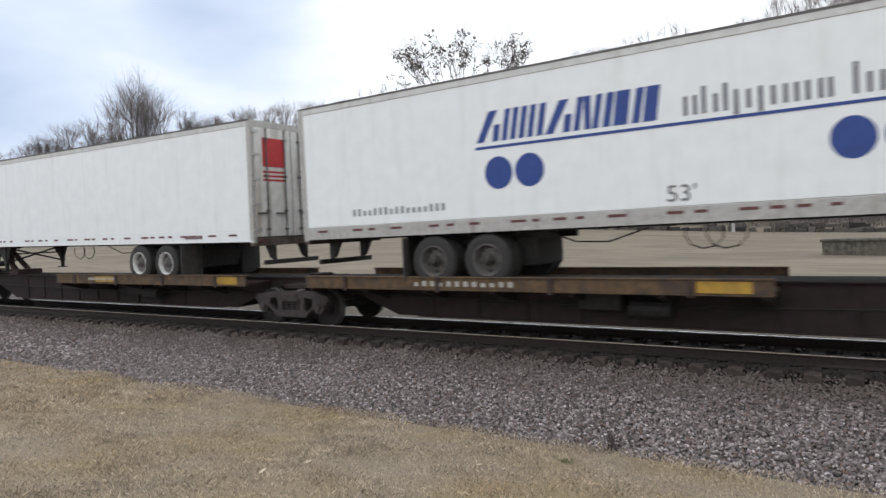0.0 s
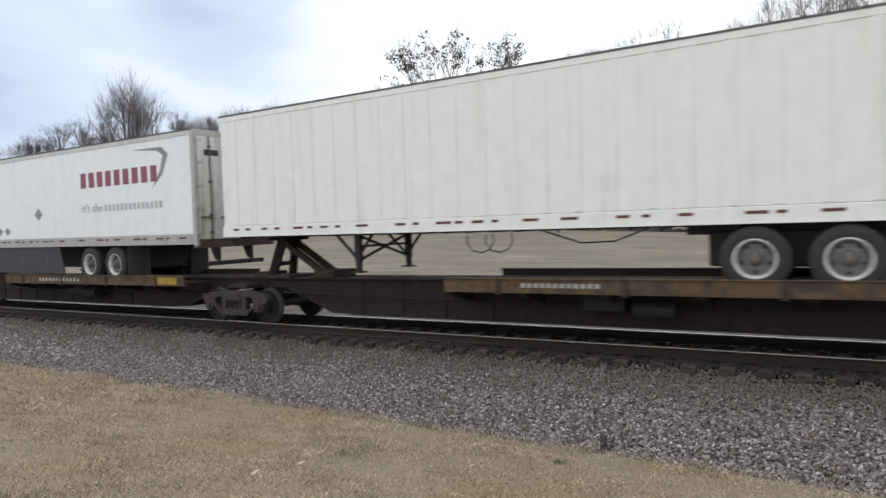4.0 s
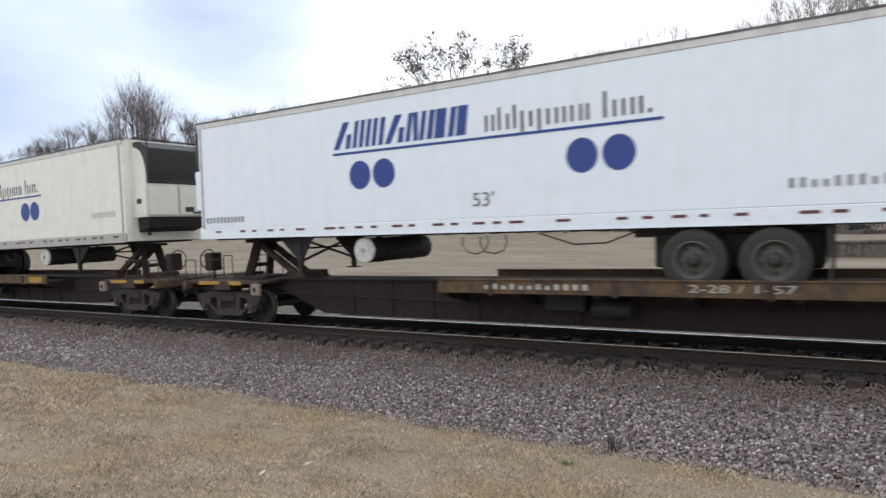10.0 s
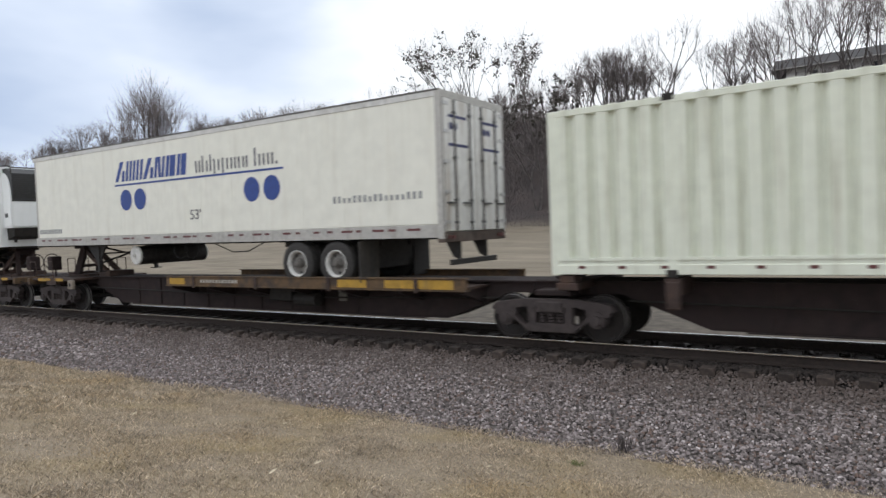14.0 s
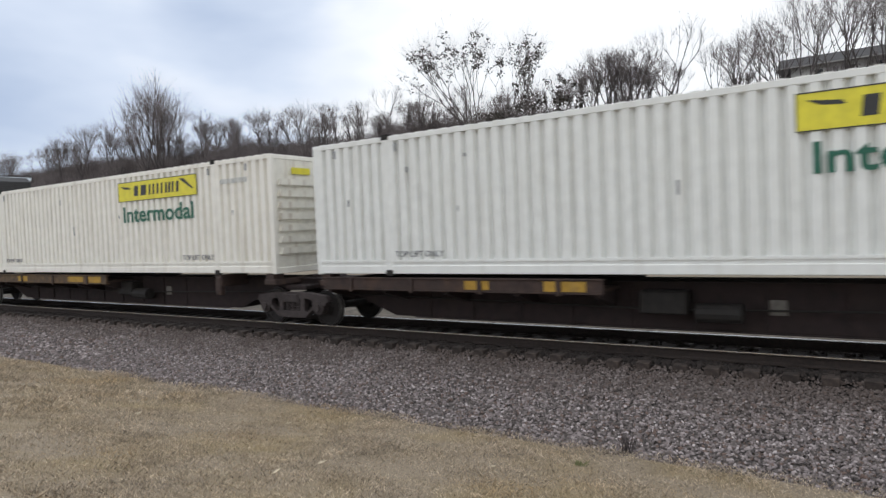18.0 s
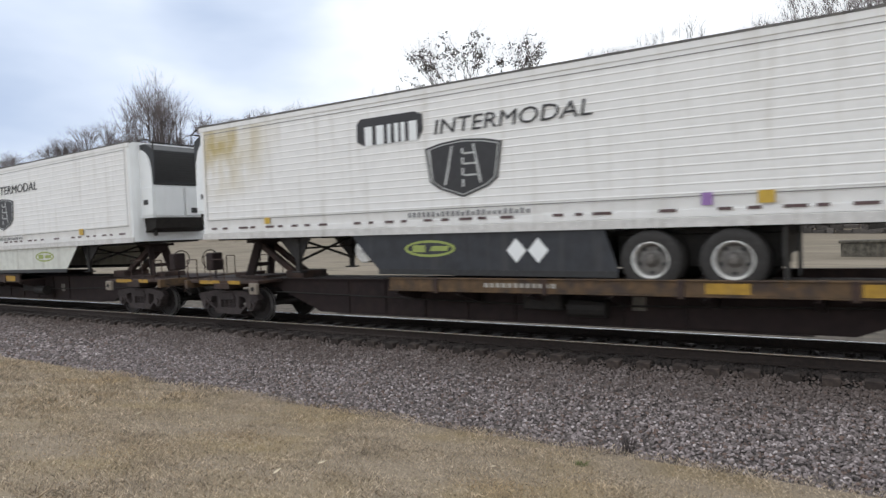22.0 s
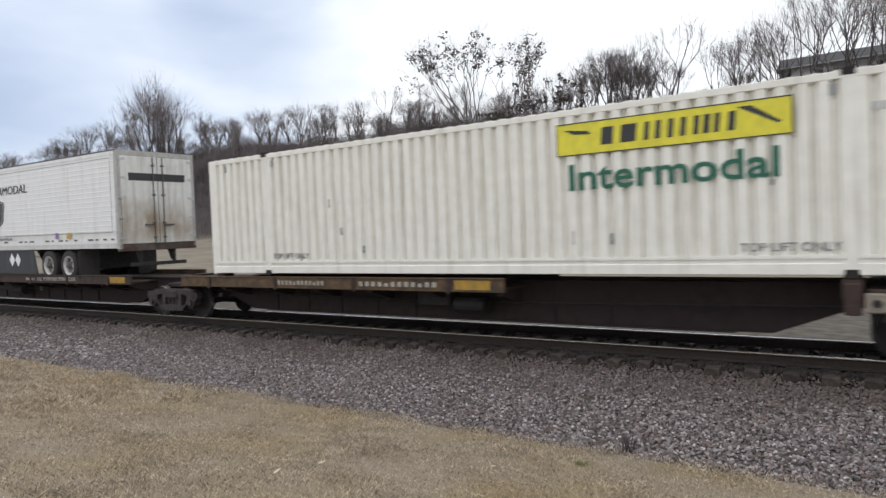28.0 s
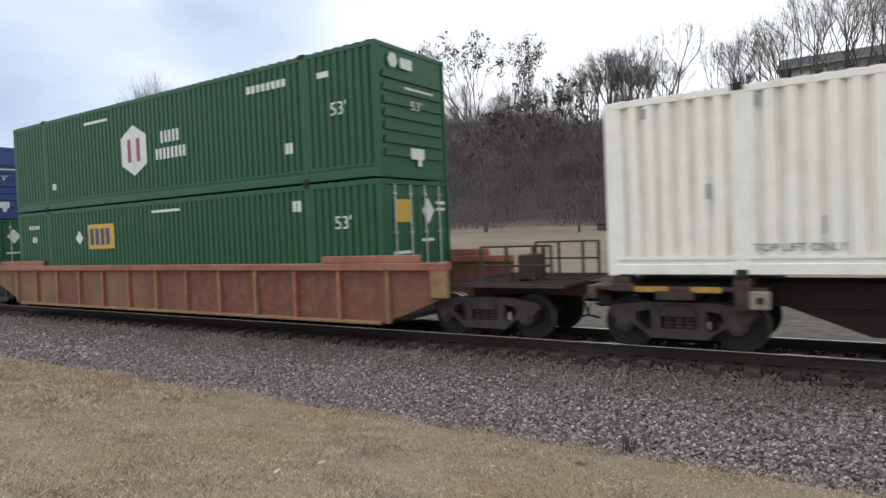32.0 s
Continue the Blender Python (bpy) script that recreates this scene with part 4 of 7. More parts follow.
def build_house():
    h = thing("house", "pale sided house with a long dark roof among bare trees", "house")
    x0, x1, y0, y1 = -9.5, 16.0, 108.0, 117.0
    z0 = 15.0
    wall = Shape().box(x0, x1, y0, y1, z0, 23.6)
    part("wall", wall, SIDING, h)
    lap = Shape()
    for i in range(28):
        lap.box(x0 - 0.02, x1 + 0.02, y0 - 0.03, y0 - 0.002, z0 + 0.3 * i + 0.05, z0 + 0.3 * i + 0.28)
    part("cladding", lap, SIDING, h)
    part("roof", Shape().prism([(y0 - 0.9, 23.4), (y1 + 0.9, 23.4), ((y0 + y1) / 2, 25.8)], x0 - 1.8, x1 + 1.2, "x"), SHINGLE, h, "dark shingled gable roof")
    part("gutter", Shape().box(x0 - 1.8, x1 + 1.2, y0 - 1.02, y0 - 0.9, 23.3, 23.46), RAIL_GREY, h)
    for wx in (-6.0, -2.2, 1.6, 5.4, 9.0):
        for wz in (18.4, 21.4):
            frame_ = part("window", Shape().box(wx - 0.65, wx + 0.65, y0 - 0.10, y0 - 0.02, wz - 0.1, wz + 1.5), SIDING, h, "white-framed window")
            part("pane", Shape().box(wx - 0.52, wx + 0.52, y0 - 0.13, y0 - 0.09, wz, wz + 1.38), GLASS, frame_)
    part("deck", Shape().box(x0 + 1, x0 + 9, y0 - 2.4, y0 - 0.1, 20.8, 21.0), FRAME, h, "raised wooden deck")


build_house()


def build_foot_wall():
    """The low dry rubble bank between field and slope, with short posts before it."""
    w = thing("rubble_wall", "low grey rubble retaining wall at the field's far edge", "wall", kind="structure")
    r = random.Random(9)
    meshes = []
    for i in range(5):
        s = Shape().box(-0.5, 0.5, -0.35, 0.35, -0.5, 0.5, 0.1)
        s.v = [(x * (1 + r.uniform(-0.18, 0.18)), y * (1 + r.uniform(-0.18, 0.18)), z * (1 + r.uniform(-0.22, 0.22))) for x, y, z in s.v]
        me = s.mesh("stone_block")
        me.materials.append(RUBBLE)
        meshes.append(me)
    x = -27.0
    while x < 30:
        z = ground_z(x, 74.6) - 0.1
        for row in range(1 + (r.random() < 0.55)):
            o = new("stone_block", r.choice(meshes))
            o.parent = w
            sx, sz = r.uniform(0.5, 1.7), r.uniform(0.35, 0.8)
            o.matrix_basis = pose(x + r.uniform(-0.25, 0.25) + 0.4 * (row % 2), 74.7 + row * 0.22 + r.uniform(-0.1, 0.1), z + 0.28 + row * 0.5, r.uniform(-8, 8), r.uniform(-6, 6), r.uniform(-12, 12)) @ Matrix.Diagonal((sx, 1.0, sz, 1))
        x += r.uniform(0.95, 1.25)
    for px in (-13.4, -10.6, -6.9):
        s = Shape().box(-0.16, 0.16, -0.12, 0.12, -0.2, 1.15, 0.04)
        me = s.mesh("marker_post")
        me.materials.append(CONCRETE if px != -10.6 else RAIL_GREY)
        o = tagged(new("marker_post", me), "short pale weathered post at the field's edge", "post", "field posts")
        o.matrix_basis = pose(px, 73.4, ground_z(px, 73.4))
    s = Shape().box(-2.1, 2.1, -0.5, 0.5, -0.2, 0.82, 0.06)
    s.box(-2.2, 2.2, -0.58, 0.58, 0.80, 0.95, 0.03)
    me = s.mesh("concrete_headwall")
    me.materials.append(CONCRETE)
    o = tagged(new("concrete_headwall", me), "low dark mossy concrete block in the tan field", "block")
    o.matrix_basis = pose(0.55, 43.5, ground_z(0.55, 43.5))
    s = Shape().rod([(0, 0, -0.3), (0.02, 0, 1.4), (0.0, 0.03, 2.6)], 0.17, 8)
    s.cyl((0, 0), 0.30, -0.2, 0.12, "z", 10, 0.2)
    me = s.mesh("tree_stump")
    me.materials.append(BARK)
    o = tagged(new("dead_trunk", me), "grey dead trunk standing at the field's far edge", "trunk")
    o.matrix_basis = pose(-28.0, 70.5, ground_z(-28.0, 70.5))


build_foot_wall()


# ---------------------------------------------------------------- the train: how far it has run, by seconds
RUN = [(0.0, 0.0), (2.0, 25.04), (4.0, 49.97), (6.0, 74.77), (8.0, 99.5), (10.0, 124.17), (12.0, 148.77), (14.0, 173.31), (16.0, 197.78),
       (18.0, 222.15), (20.0, 246.53), (22.0, 270.97), (24.0, 295.49), (26.0, 320.07), (28.0, 344.74), (30.0, 369.52), (32.0, 394.32)]
LONG = 16.15
SIDE = -1.295
MOVERS, WHEELS = [], []


def run_at(t):
    """Distance run, smooth between the rows (cubic through neighbours)."""
    i = min(int(t // 2), len(RUN) - 2)
    a, b = RUN[i], RUN[i + 1]
    u = (t - a[0]) / 2.0
    m0 = (b[1] - RUN[i - 1][1]) / 2 if i else b[1] - a[1]
    m1 = (RUN[i + 2][1] - a[1]) / 2 if i + 2 < len(RUN) else b[1] - a[1]
    return (2 * u ** 3 - 3 * u * u + 1) * a[1] + (u ** 3 - 2 * u * u + u) * m0 + (3 * u * u - 2 * u ** 3) * b[1] + (u ** 3 - u * u) * m1


def cached(key, make, mat, round_off=False):
    if key not in MESHES:
        me = make().mesh(key if isinstance(key, str) else key[0])
        me.materials.append(mat)
        if round_off:
            smooth(me)
        MESHES[key] = me
    return MESHES[key]


def tyre_shape():
    return Shape().lathe((0, 0), [(0.285, 0.14), (0.30, 0.0), (0.36, -0.01), (0.455, 0.0), (0.492, 0.025), (0.50, 0.06), (0.50, 0.21), (0.492, 0.245), (0.455, 0.27), (0.36, 0.28), (0.30, 0.27), (0.285, 0.14)], 28, False)


def rim_shape():
    """The flange and barrel of a disc wheel."""
    return Shape().lathe((0, 0), [(0.308, 0.012), (0.306, -0.006), (0.292, -0.010), (0.280, 0.004), (0.268, 0.06), (0.262, 0.085)], 28, False)


def dish_shape():
    return Shape().lathe((0, 0), [(0.263, 0.084), (0.255, 0.11), (0.225, 0.135), (0.175, 0.115), (0.12, 0.10), (0.0, 0.10)], 28, False)


def hub_shape():
    return Shape().lathe((0, 0), [(0.125, 0.09), (0.115, 0.045), (0.080, 0.02), (0.076, -0.035), (0.05, -0.05), (0.0, -0.05)], 16, False)


def hole_shape():
    return Shape().cyl((0, 0.205), 0.036, 0.118, 0.15, "y", 8)


def road_wheels(root, x, flip, bright=True):
    """Two twin wheels on one axle."""
    for side in (-1, 1):
        for k, off in enumerate((1.29, 0.98)):
            ty = part("tyre", cached("tyre", tyre_shape, RUBBER, True), RUBBER, root)
            ty.matrix_basis = pose(x, side * off, 1.5, 0, 0, 0 if side < 0 else 180)
            if k == 0:
                rim = part("rim", cached(("rim", bright), rim_shape, RIM if bright else RIM_DARK, True), RIM, ty, "white steel wheel rim" if bright else "grimy dark wheel rim")
                part("wheel_disc", cached(("wheel_disc", bright), dish_shape, RIM_DISH if bright else RIM_DARK, True), RIM_DISH, ty, "grey dished wheel disc")
                part("hub", cached(("hub", bright), hub_shape, HUB if not bright else RIM_DARK), HUB, ty)
                for i in range(5):
                    o = part("hand_hole", cached("hand_hole", hole_shape, BLACK), BLACK, ty)
                    o.matrix_basis = pose(0, 0, 0, 0, 36 + 72 * i, 0)
    part("axle", Shape().cyl((x, 1.5), 0.06, -1.2, 1.2, "y", 10), FRAME, root)


def trailer(name, label, front, s, axles, paint=None, wall="plain", skirt=None, reefer=None, tank=None, bright=True, trim=None, rear="white",
            guard=True, legs=13.0, tape=TAPE_RED, group="trailers on the train", bottom=None, panel=None):
    """A road trailer 53 feet long. front: 1 if its nose is towards +x. Distances are from its tail."""
    paint, trim = paint or WHITE_A, trim or RAIL_GREY
    root = thing(name, label, "trailer", group)
    flip = None if front > 0 else LONG
    S_ = lambda: Shape(flip)
    L = LONG
    body = S_().box(0.05, L - 0.06, SIDE + 0.03, -SIDE - 0.03, 2.06, 4.90)
    part("body", body, paint, root)
    for sg in (-1, 1):
        y0, y1 = (SIDE, SIDE + 0.028) if sg < 0 else (-SIDE - 0.028, -SIDE)
        w = S_().box(0.10, L - 0.12, y0, y1, 2.30, 4.82)
        mat_w = panel or (WHITE_P if wall == "ridged" else paint)
        if sg > 0:
            part("side_wall", w, mat_w, root)
        elif wall == "plain":
            for i in range(13):
                x = 0.10 + i * (L - 0.22) / 13
                part("side_panel", S_().box(x + 0.002, x + (L - 0.22) / 13 - 0.002, y0 + 0.001 * (i % 2), y1, 2.30, 4.82, 0.003), mat_w, root)
                if i:
                    part("panel_joint", S_().box(x - 0.014, x + 0.014, y0 - 0.003, y1, 2.30, 4.82, 0.002), mat_w, root)
        elif wall == "ribbed":
            part("side_wall", w, mat_w, root)
            for i in range(26):
                x = 0.35 + i * 0.61
                part("side_rib", S_().box(x - 0.06, x + 0.06, y0 - 0.014, y0 + 0.002, 2.31, 4.80, 0.010), mat_w, root)
        else:
            # pressed sheet with raised swages between flat top and bottom bands
            line = [(y1, 2.30)]
            for i in range(15):
                z = 2.545 + i * 0.147
                line += [(y0, z), (y0 - 0.005, z + 0.012), (y0 - 0.005, z + 0.024), (y0, z + 0.036)]
            line += [(y0, 4.82), (y1, 4.82)]
            part("side_wall", S_().prism(line, 0.10, L - 0.12, "x"), mat_w, root)
        yo = y0 - 0.012 if sg < 0 else y0
        if wall == "ridged" and sg < 0:
            for z in (2.505, 4.715):
                part("panel_seam", S_().box(0.32, L - 0.24, y0 - 0.007, y0 + 0.002, z, z + 0.014), SEAM, root)
            for x in (0.32, L - 0.26):
                part("panel_seam", S_().box(x, x + 0.012, y0 - 0.007, y0 + 0.002, 2.52, 4.715), SEAM, root)
            part("base_band", S_().box(0.05, L - 0.12, y0 - 0.004, y0 + 0.02, 2.19, 2.31, 0.003), mat_w, root)
        part("bottom_rail", S_().box(0.0, L - 0.02, yo, yo + 0.04, 2.03, 2.29 if wall != "ridged" else 2.185, 0.01).box(0.0, L - 0.02, yo - 0.006, yo + 0.03, 2.03, 2.055), bottom or trim, root)
        part("top_rail", S_().box(0.0, L - 0.02, yo, yo + 0.04, 4.80, 4.93, 0.01), (TOP_GREY if trim is RAIL_GREY else trim) if wall != "ridged" else WHITE_P, root)
    part("roof", S_().box(0.0, L - 0.02, SIDE + 0.02, -SIDE - 0.02, 4.90, 4.952), ROOF_DIRT, root, "grime-streaked flat roof")
    part("roof_edge", S_().box(0.0, L, SIDE - 0.016, SIDE + 0.03, 4.915, 4.957), ROOF_DIRT, root)
    rnd = random.Random(int(-s * 7))
    strip = Shape()
    tz = 2.175 if wall != "ridged" else 2.275
    for i in range(17):
        x = 0.5 + i * 0.93 + rnd.uniform(-0.12, 0.12)
        strip.rect(x, x + rnd.uniform(0.18, 0.34), tz, tz + 0.05, SIDE - 0.012, 0.005)
        if rnd.random() < 0.6:
            strip.rect(x + 0.42, x + 0.42 + rnd.uniform(0.12, 0.2), tz, tz + 0.05, SIDE - 0.012, 0.005)
    tagged(part("reflective_tape", strip, tape, root, "red and grey reflective dashes"), kind="stuff")
    riv = Shape()
    for i in range(52):
        riv.box(0.25 + i * 0.305, 0.265 + i * 0.305, SIDE - 0.016, SIDE, 2.10, 2.115)
    tagged(part("rivets", riv, trim, root), kind="stuff")
    # nose
    nose = S_().prism([(L - 0.16, SIDE - 0.006), (L - 0.04, SIDE + 0.03), (L, SIDE + 0.16), (L, -SIDE - 0.16), (L - 0.04, -SIDE - 0.03), (L - 0.16, -SIDE + 0.006)], 2.05, 4.94, "z")
    part("front_wall", nose, paint, root)
    part("corner_post", S_().box(L - 0.20, L - 0.12, SIDE - 0.010, SIDE + 0.03, 2.03, 4.93, 0.006), trim if wall != "ridged" else WHITE_P, root)
    # tail: frame, two doors with rods and hinges
    fr = S_()
    fr.box(-0.03, 0.10, SIDE - 0.014, SIDE + 0.09, 2.0, 4.95, 0.008).box(-0.03, 0.10, -SIDE - 0.09, -SIDE + 0.014, 2.0, 4.95, 0.008)
    fr.box(-0.03, 0.10, SIDE, -SIDE, 4.80, 4.95)
    part("rear_sill", S_().box(-0.03, 0.12, SIDE, -SIDE, 1.93, 2.14, 0.01), SILL_RUST, root, "dark rust-stained rear sill")
    part("rear_frame", fr, trim if wall != "ridged" else RAIL_GREY, root)
    for sg in (-1, 1):
        ya, yb = sorted((sg * 0.012, sg * 1.195))
        door = part("rear_door", S_().box(-0.045, -0.005, ya, yb, 2.15, 4.79, 0.008), DOOR_RUSTY if rear == "rusty" else DOOR_WHITE, root, "rust-stained white rear door" if rear == "rusty" else "scuffed white rear door")
        for q in (0.25, 0.85) if wall != "ridged" else (0.16,):
            rods = S_()
            yy = sg * q
            rods.rod([(-0.075, yy, 2.16), (-0.075, yy, 4.78)], 0.018, 6)
            for z in (2.3, 2.75, 3.6, 4.5):
                rods.box(-0.095, -0.04, yy - 0.05, yy + 0.05, z, z + 0.05)
            rods.box(-0.11, -0.05, min(yy, yy + sg * 0.32), max(yy, yy + sg * 0.32), 2.70, 2.735)
            part("lock_rod", rods, ROD_GREY, door)
        hinge = S_()
        for z in (2.3, 2.9, 3.5, 4.1, 4.65):
            hinge.box(-0.065, -0.01, sg * 1.06 if sg > 0 else -1.26, 1.26 if sg > 0 else -1.06, z, z + 0.07)
        pieces("hinge", hinge, ALU, door)
    lamp = S_()
    for y in (-1.1, -0.95, 0.95, 1.1):
        lamp.cyl((y, 2.03), 0.045, -0.055, -0.03, "x", 10)
    pieces("tail_lamp", lamp, TAPE_RED, root, "dull red tail lamp")
    if guard:
        g = S_()
        for y in (-0.55, 0.55):
            g.prism([(0.06, 2.0), (0.42, 2.0), (0.22, 1.62), (0.06, 1.55)], y - 0.04, y + 0.04, "y")
        g.box(0.0, 0.1, -0.92, 0.92, 1.46, 1.57, 0.01)
        part("underride_guard", g, FRAME, root)
    # running gear
    xr = [a if front > 0 else L - a for a in axles]
    for a in xr:
        road_wheels(root, a, flip, bright)
    ra = sorted(axles)
    gear = S_()
    lo, hi = ra
    for y in (-0.55, 0.55):
        gear.box(lo - 0.75, hi + 1.1, y - 0.06, y + 0.06, 1.86, 2.06)
        gear.box(lo - 0.35, hi + 0.35, y - 0.05, y + 0.05, 1.62, 1.74)
        for a in (lo, hi):
            gear.prism([(a - 0.18, 1.66), (a + 0.18, 1.66), (a + 0.08, 1.9), (a - 0.08, 1.9)], y - 0.07, y + 0.07, "y")
    for a in (lo, hi):
        gear.cyl((a + 0.28, 1.72), 0.11, -0.3, 0.0, "y", 10)
    gear.box(lo - 0.62, hi + 0.75, -0.64, 0.64, 1.34, 1.92, 0.03).box(lo - 0.70, lo - 0.66, -1.2, 1.2, 1.55, 1.99)
    for a in (lo, hi):
        for y in (-0.78, 0.78):
            gear.cyl((a + 0.02, y), 0.15, 1.42, 1.90, "z", 10)
    gear.box(0.2, L - 0.3, -0.06, 0.06, 1.99, 2.06)
    for i in range(30):
        gear.box(0.5 + i * 0.52, 0.56 + i * 0.52, -1.2, 1.2, 1.99, 2.06)
    part("bogie_frame", gear, FRAME, root)
    for y in (-1.0, 1.0):
        part("mudflap", S_().box(lo - 0.72, lo - 0.70, y - 0.33, y + 0.33, 1.10, 1.98), RUBBER if y > 0 else FLAP, root)
    # landing legs
    for y in (-0.95, 0.95):
        leg = S_().box(legs - 0.075, legs + 0.075, y - 0.06, y + 0.06, 1.42, 2.06, 0.01).box(legs - 0.055, legs + 0.055, y - 0.045, y + 0.045, 1.20, 1.42)
        leg.box(legs - 0.14, legs + 0.14, y - 0.12, y + 0.12, 1.18, 1.21)
        leg.bar((legs + 0.06, y, 1.5), (legs + 0.62, y, 2.02), 0.05).bar((legs - 0.06, y, 1.6), (legs - 0.4, y, 2.02), 0.05)
        leg_ = part("landing_leg", leg, FRAME, root)
        if wall != "ribbed":
            part("gusset", S_().prism([(legs - 0.42, 2.05), (legs + 0.62, 2.05), (legs + 0.12, 1.52), (legs - 0.10, 1.52)], y - 0.02, y + 0.02, "y"), FRAME, leg_, "triangular black gusset plate")
    br = S_().bar((legs, -0.93, 1.98), (legs, 0.93, 1.45), 0.05).bar((legs, -0.93, 1.45), (legs, 0.93, 1.98), 0.05).bar((legs, -0.93, 1.75), (legs, 0.93, 1.75), 0.045)
    part("leg_brace", br, FRAME, root)
    part("kingpin_plate", S_().box(L - 1.75, L - 0.25, -0.7, 0.7, 1.985, 2.055).cyl((L - 0.92, 0.0), 0.045, 1.88, 1.99, "z", 10), FRAME, root)
    hose = S_()
    rr = random.Random(int(-s))
    mid_x = 5.8 + rr.uniform(0, 1.2)
    for k in range(2):
        c = mid_x + 1.9 + 0.35 * k
        hose.rod([(c + 0.30 * math.cos(a), -0.9 - 0.1 * k, 1.84 + 0.24 * math.sin(a)) for a in (2.6, 3.2, 3.9, 4.6, 5.3, 6.0, 6.7)], 0.013, 5)
    hose.rod([(mid_x - 0.9, -0.8, 2.0), (mid_x - 0.3, -0.8, 1.78), (mid_x + 0.3, -0.8, 1.76), (mid_x + 1.0, -0.8, 1.98)], 0.015, 5)
    part("air_hose", hose, BLACK, root)
    if skirt:
        a, b, mat_ = skirt
        for y in (SIDE + 0.03, -SIDE - 0.05):
            sk = S_().prism([(a + 0.25, 2.04), (a, 1.30), (b - 0.2, 1.30), (b + 0.55, 2.04)], y, y + 0.02, "y")
            p_ = part("side_skirt", sk, mat_, root, "grimy pale side skirt" if mat_ is SKIRT_PALE else "charcoal side skirt")
            part("skirt_hem", S_().box(a + 0.02, b - 0.2, y - 0.004, y + 0.024, 1.20, 1.31), BLACK, p_)
    if tank:
        # a round tank lying across the frame, its pale end outwards
        tx = tank
        tk = S_().cyl((tx, 1.70), 0.27, -1.10, 1.10, "y", 22)
        t_ = part("fuel_tank", tk, FRAME, root, "dark round fuel tank with pale ends", True)
        for e in (-1, 1):
            part("tank_end", S_().lathe((tx, 1.70), [(0.275, e * 1.09), (0.275, e * 1.125), (0.25, e * 1.15), (0.12, e * 1.165), (0.0, e * 1.165)], 22, False), RIM, t_, "pale round tank end", True)
        part("filler_cap", S_().cyl((tx, 1.70), 0.055, -1.20, -1.16, "y", 10), RAIL_GREY, t_)
        for e in (-0.6, 0.6):
            part("tank_strap", S_().cyl((tx, 1.70), 0.282, e - 0.03, e + 0.03, "y", 22).box(tx - 0.05, tx + 0.05, e - 0.03, e + 0.03, 1.95, 2.06), FRAME, t_)
    if reefer == "box":
        # an older unit: a black louvred upper half over two white doors
        ru = part("cooling_unit", S_().box(L, L + 0.40, -1.05, 1.05, 3.80, 4.80, 0.04), BLACK, root, "older cooling unit with a black upper half")
        pan = S_()
        for y in (-0.54, 0.54):
            pan.box(L, L + 0.46, y - 0.50, y + 0.50, 2.76, 3.785, 0.03)
        pieces("access_panel", pan, paint, ru)
        part("engine_shelf", S_().box(L, L + 0.52, -1.10, 1.10, 2.70, 2.75, 0.01), DARK, ru)
        part("engine_base", S_().box(L, L + 0.30, -0.75, 0.85, 2.25, 2.70, 0.03).box(L + 0.30, L + 0.36, -0.3, 0.2, 2.35, 2.6, 0.02), ROD_GREY, ru, "grimy grey engine housing")
        sl = S_()
        for i in range(12):
            sl.box(L + 0.40, L + 0.415, -0.95, 0.95, 3.86 + i * 0.075, 3.882 + i * 0.075)
        pieces("grille_slat", sl, FRAME, ru)
        if skirt:
            part("guard_rail", S_().rod([(L + 0.02, -1.0, 4.88), (L + 0.55, -1.0, 4.86), (L + 0.58, -1.0, 2.7)], 0.02, 5), RAIL_GREY, ru)
    elif reefer:
        ru = part("cooling_unit", S_().prism([(L, 2.72), (L + 0.58, 2.72), (L + 0.58, 3.62), (L + 0.55, 4.10), (L + 0.46, 4.40), (L + 0.30, 4.60), (L + 0.12, 4.70), (L, 4.72)], -1.0, 1.0, "y"), paint, root, "white-cased trailer cooling unit")
        part("condenser_grille", S_().prism([(L + 0.57, 3.66), (L + 0.645, 3.70), (L + 0.66, 4.66), (L + 0.30, 4.86), (L + 0.01, 4.86), (L + 0.01, 4.70), (L + 0.29, 4.58), (L + 0.45, 4.38), (L + 0.54, 4.10)], -0.96, 0.96, "y"), BLACK, ru, "black condenser grille")
        sl = S_()
        for i in range(12):
            sl.box(L + 0.645, L + 0.665, -0.92, 0.92, 3.80 + i * 0.07, 3.822 + i * 0.07)
        pieces("grille_slat", sl, FRAME, ru)
        sl = S_()
        for y in (-1.0, 1.0):
            sl.rod([(L + 0.02, y, 4.97), (L + 0.45, y, 4.97), (L + 0.70, y, 4.86), (L + 0.72, y, 4.62)], 0.022, 5)
        sl.rod([(L + 0.70, -1.0, 4.86), (L + 0.70, 1.0, 4.86)], 0.022, 5)
        pieces("guard_hoop", sl, FRAME, ru)
        pan = S_()
        for y in (-0.50, 0.50):
            pan.box(L + 0.60, L + 0.625, y - 0.46, y + 0.46, 2.76, 3.60, 0.01)
        pan.box(L + 0.1, L + 0.56, -1.018, -1.0, 2.78, 3.60, 0.008)
        pieces("access_panel", pan, paint, ru)
        pieces("side_vent", S_().box(L + 0.16, L + 0.36, -1.032, -1.0, 3.10, 3.24).box(L + 0.62, L + 0.635, 0.2, 0.5, 2.85, 3.0), BLACK, ru)
        und = S_().prism([(L - 0.02, 2.72), (L + 0.56, 2.72), (L + 0.50, 2.42), (L + 0.02, 2.30)], -0.92, 0.92, "y")
        und.rod([(L + 0.3, -0.8, 2.45), (L + 0.32, -0.8, 2.2)], 0.05, 8)
        part("engine_base", und, DARK, ru)
    tilt = 0.0096
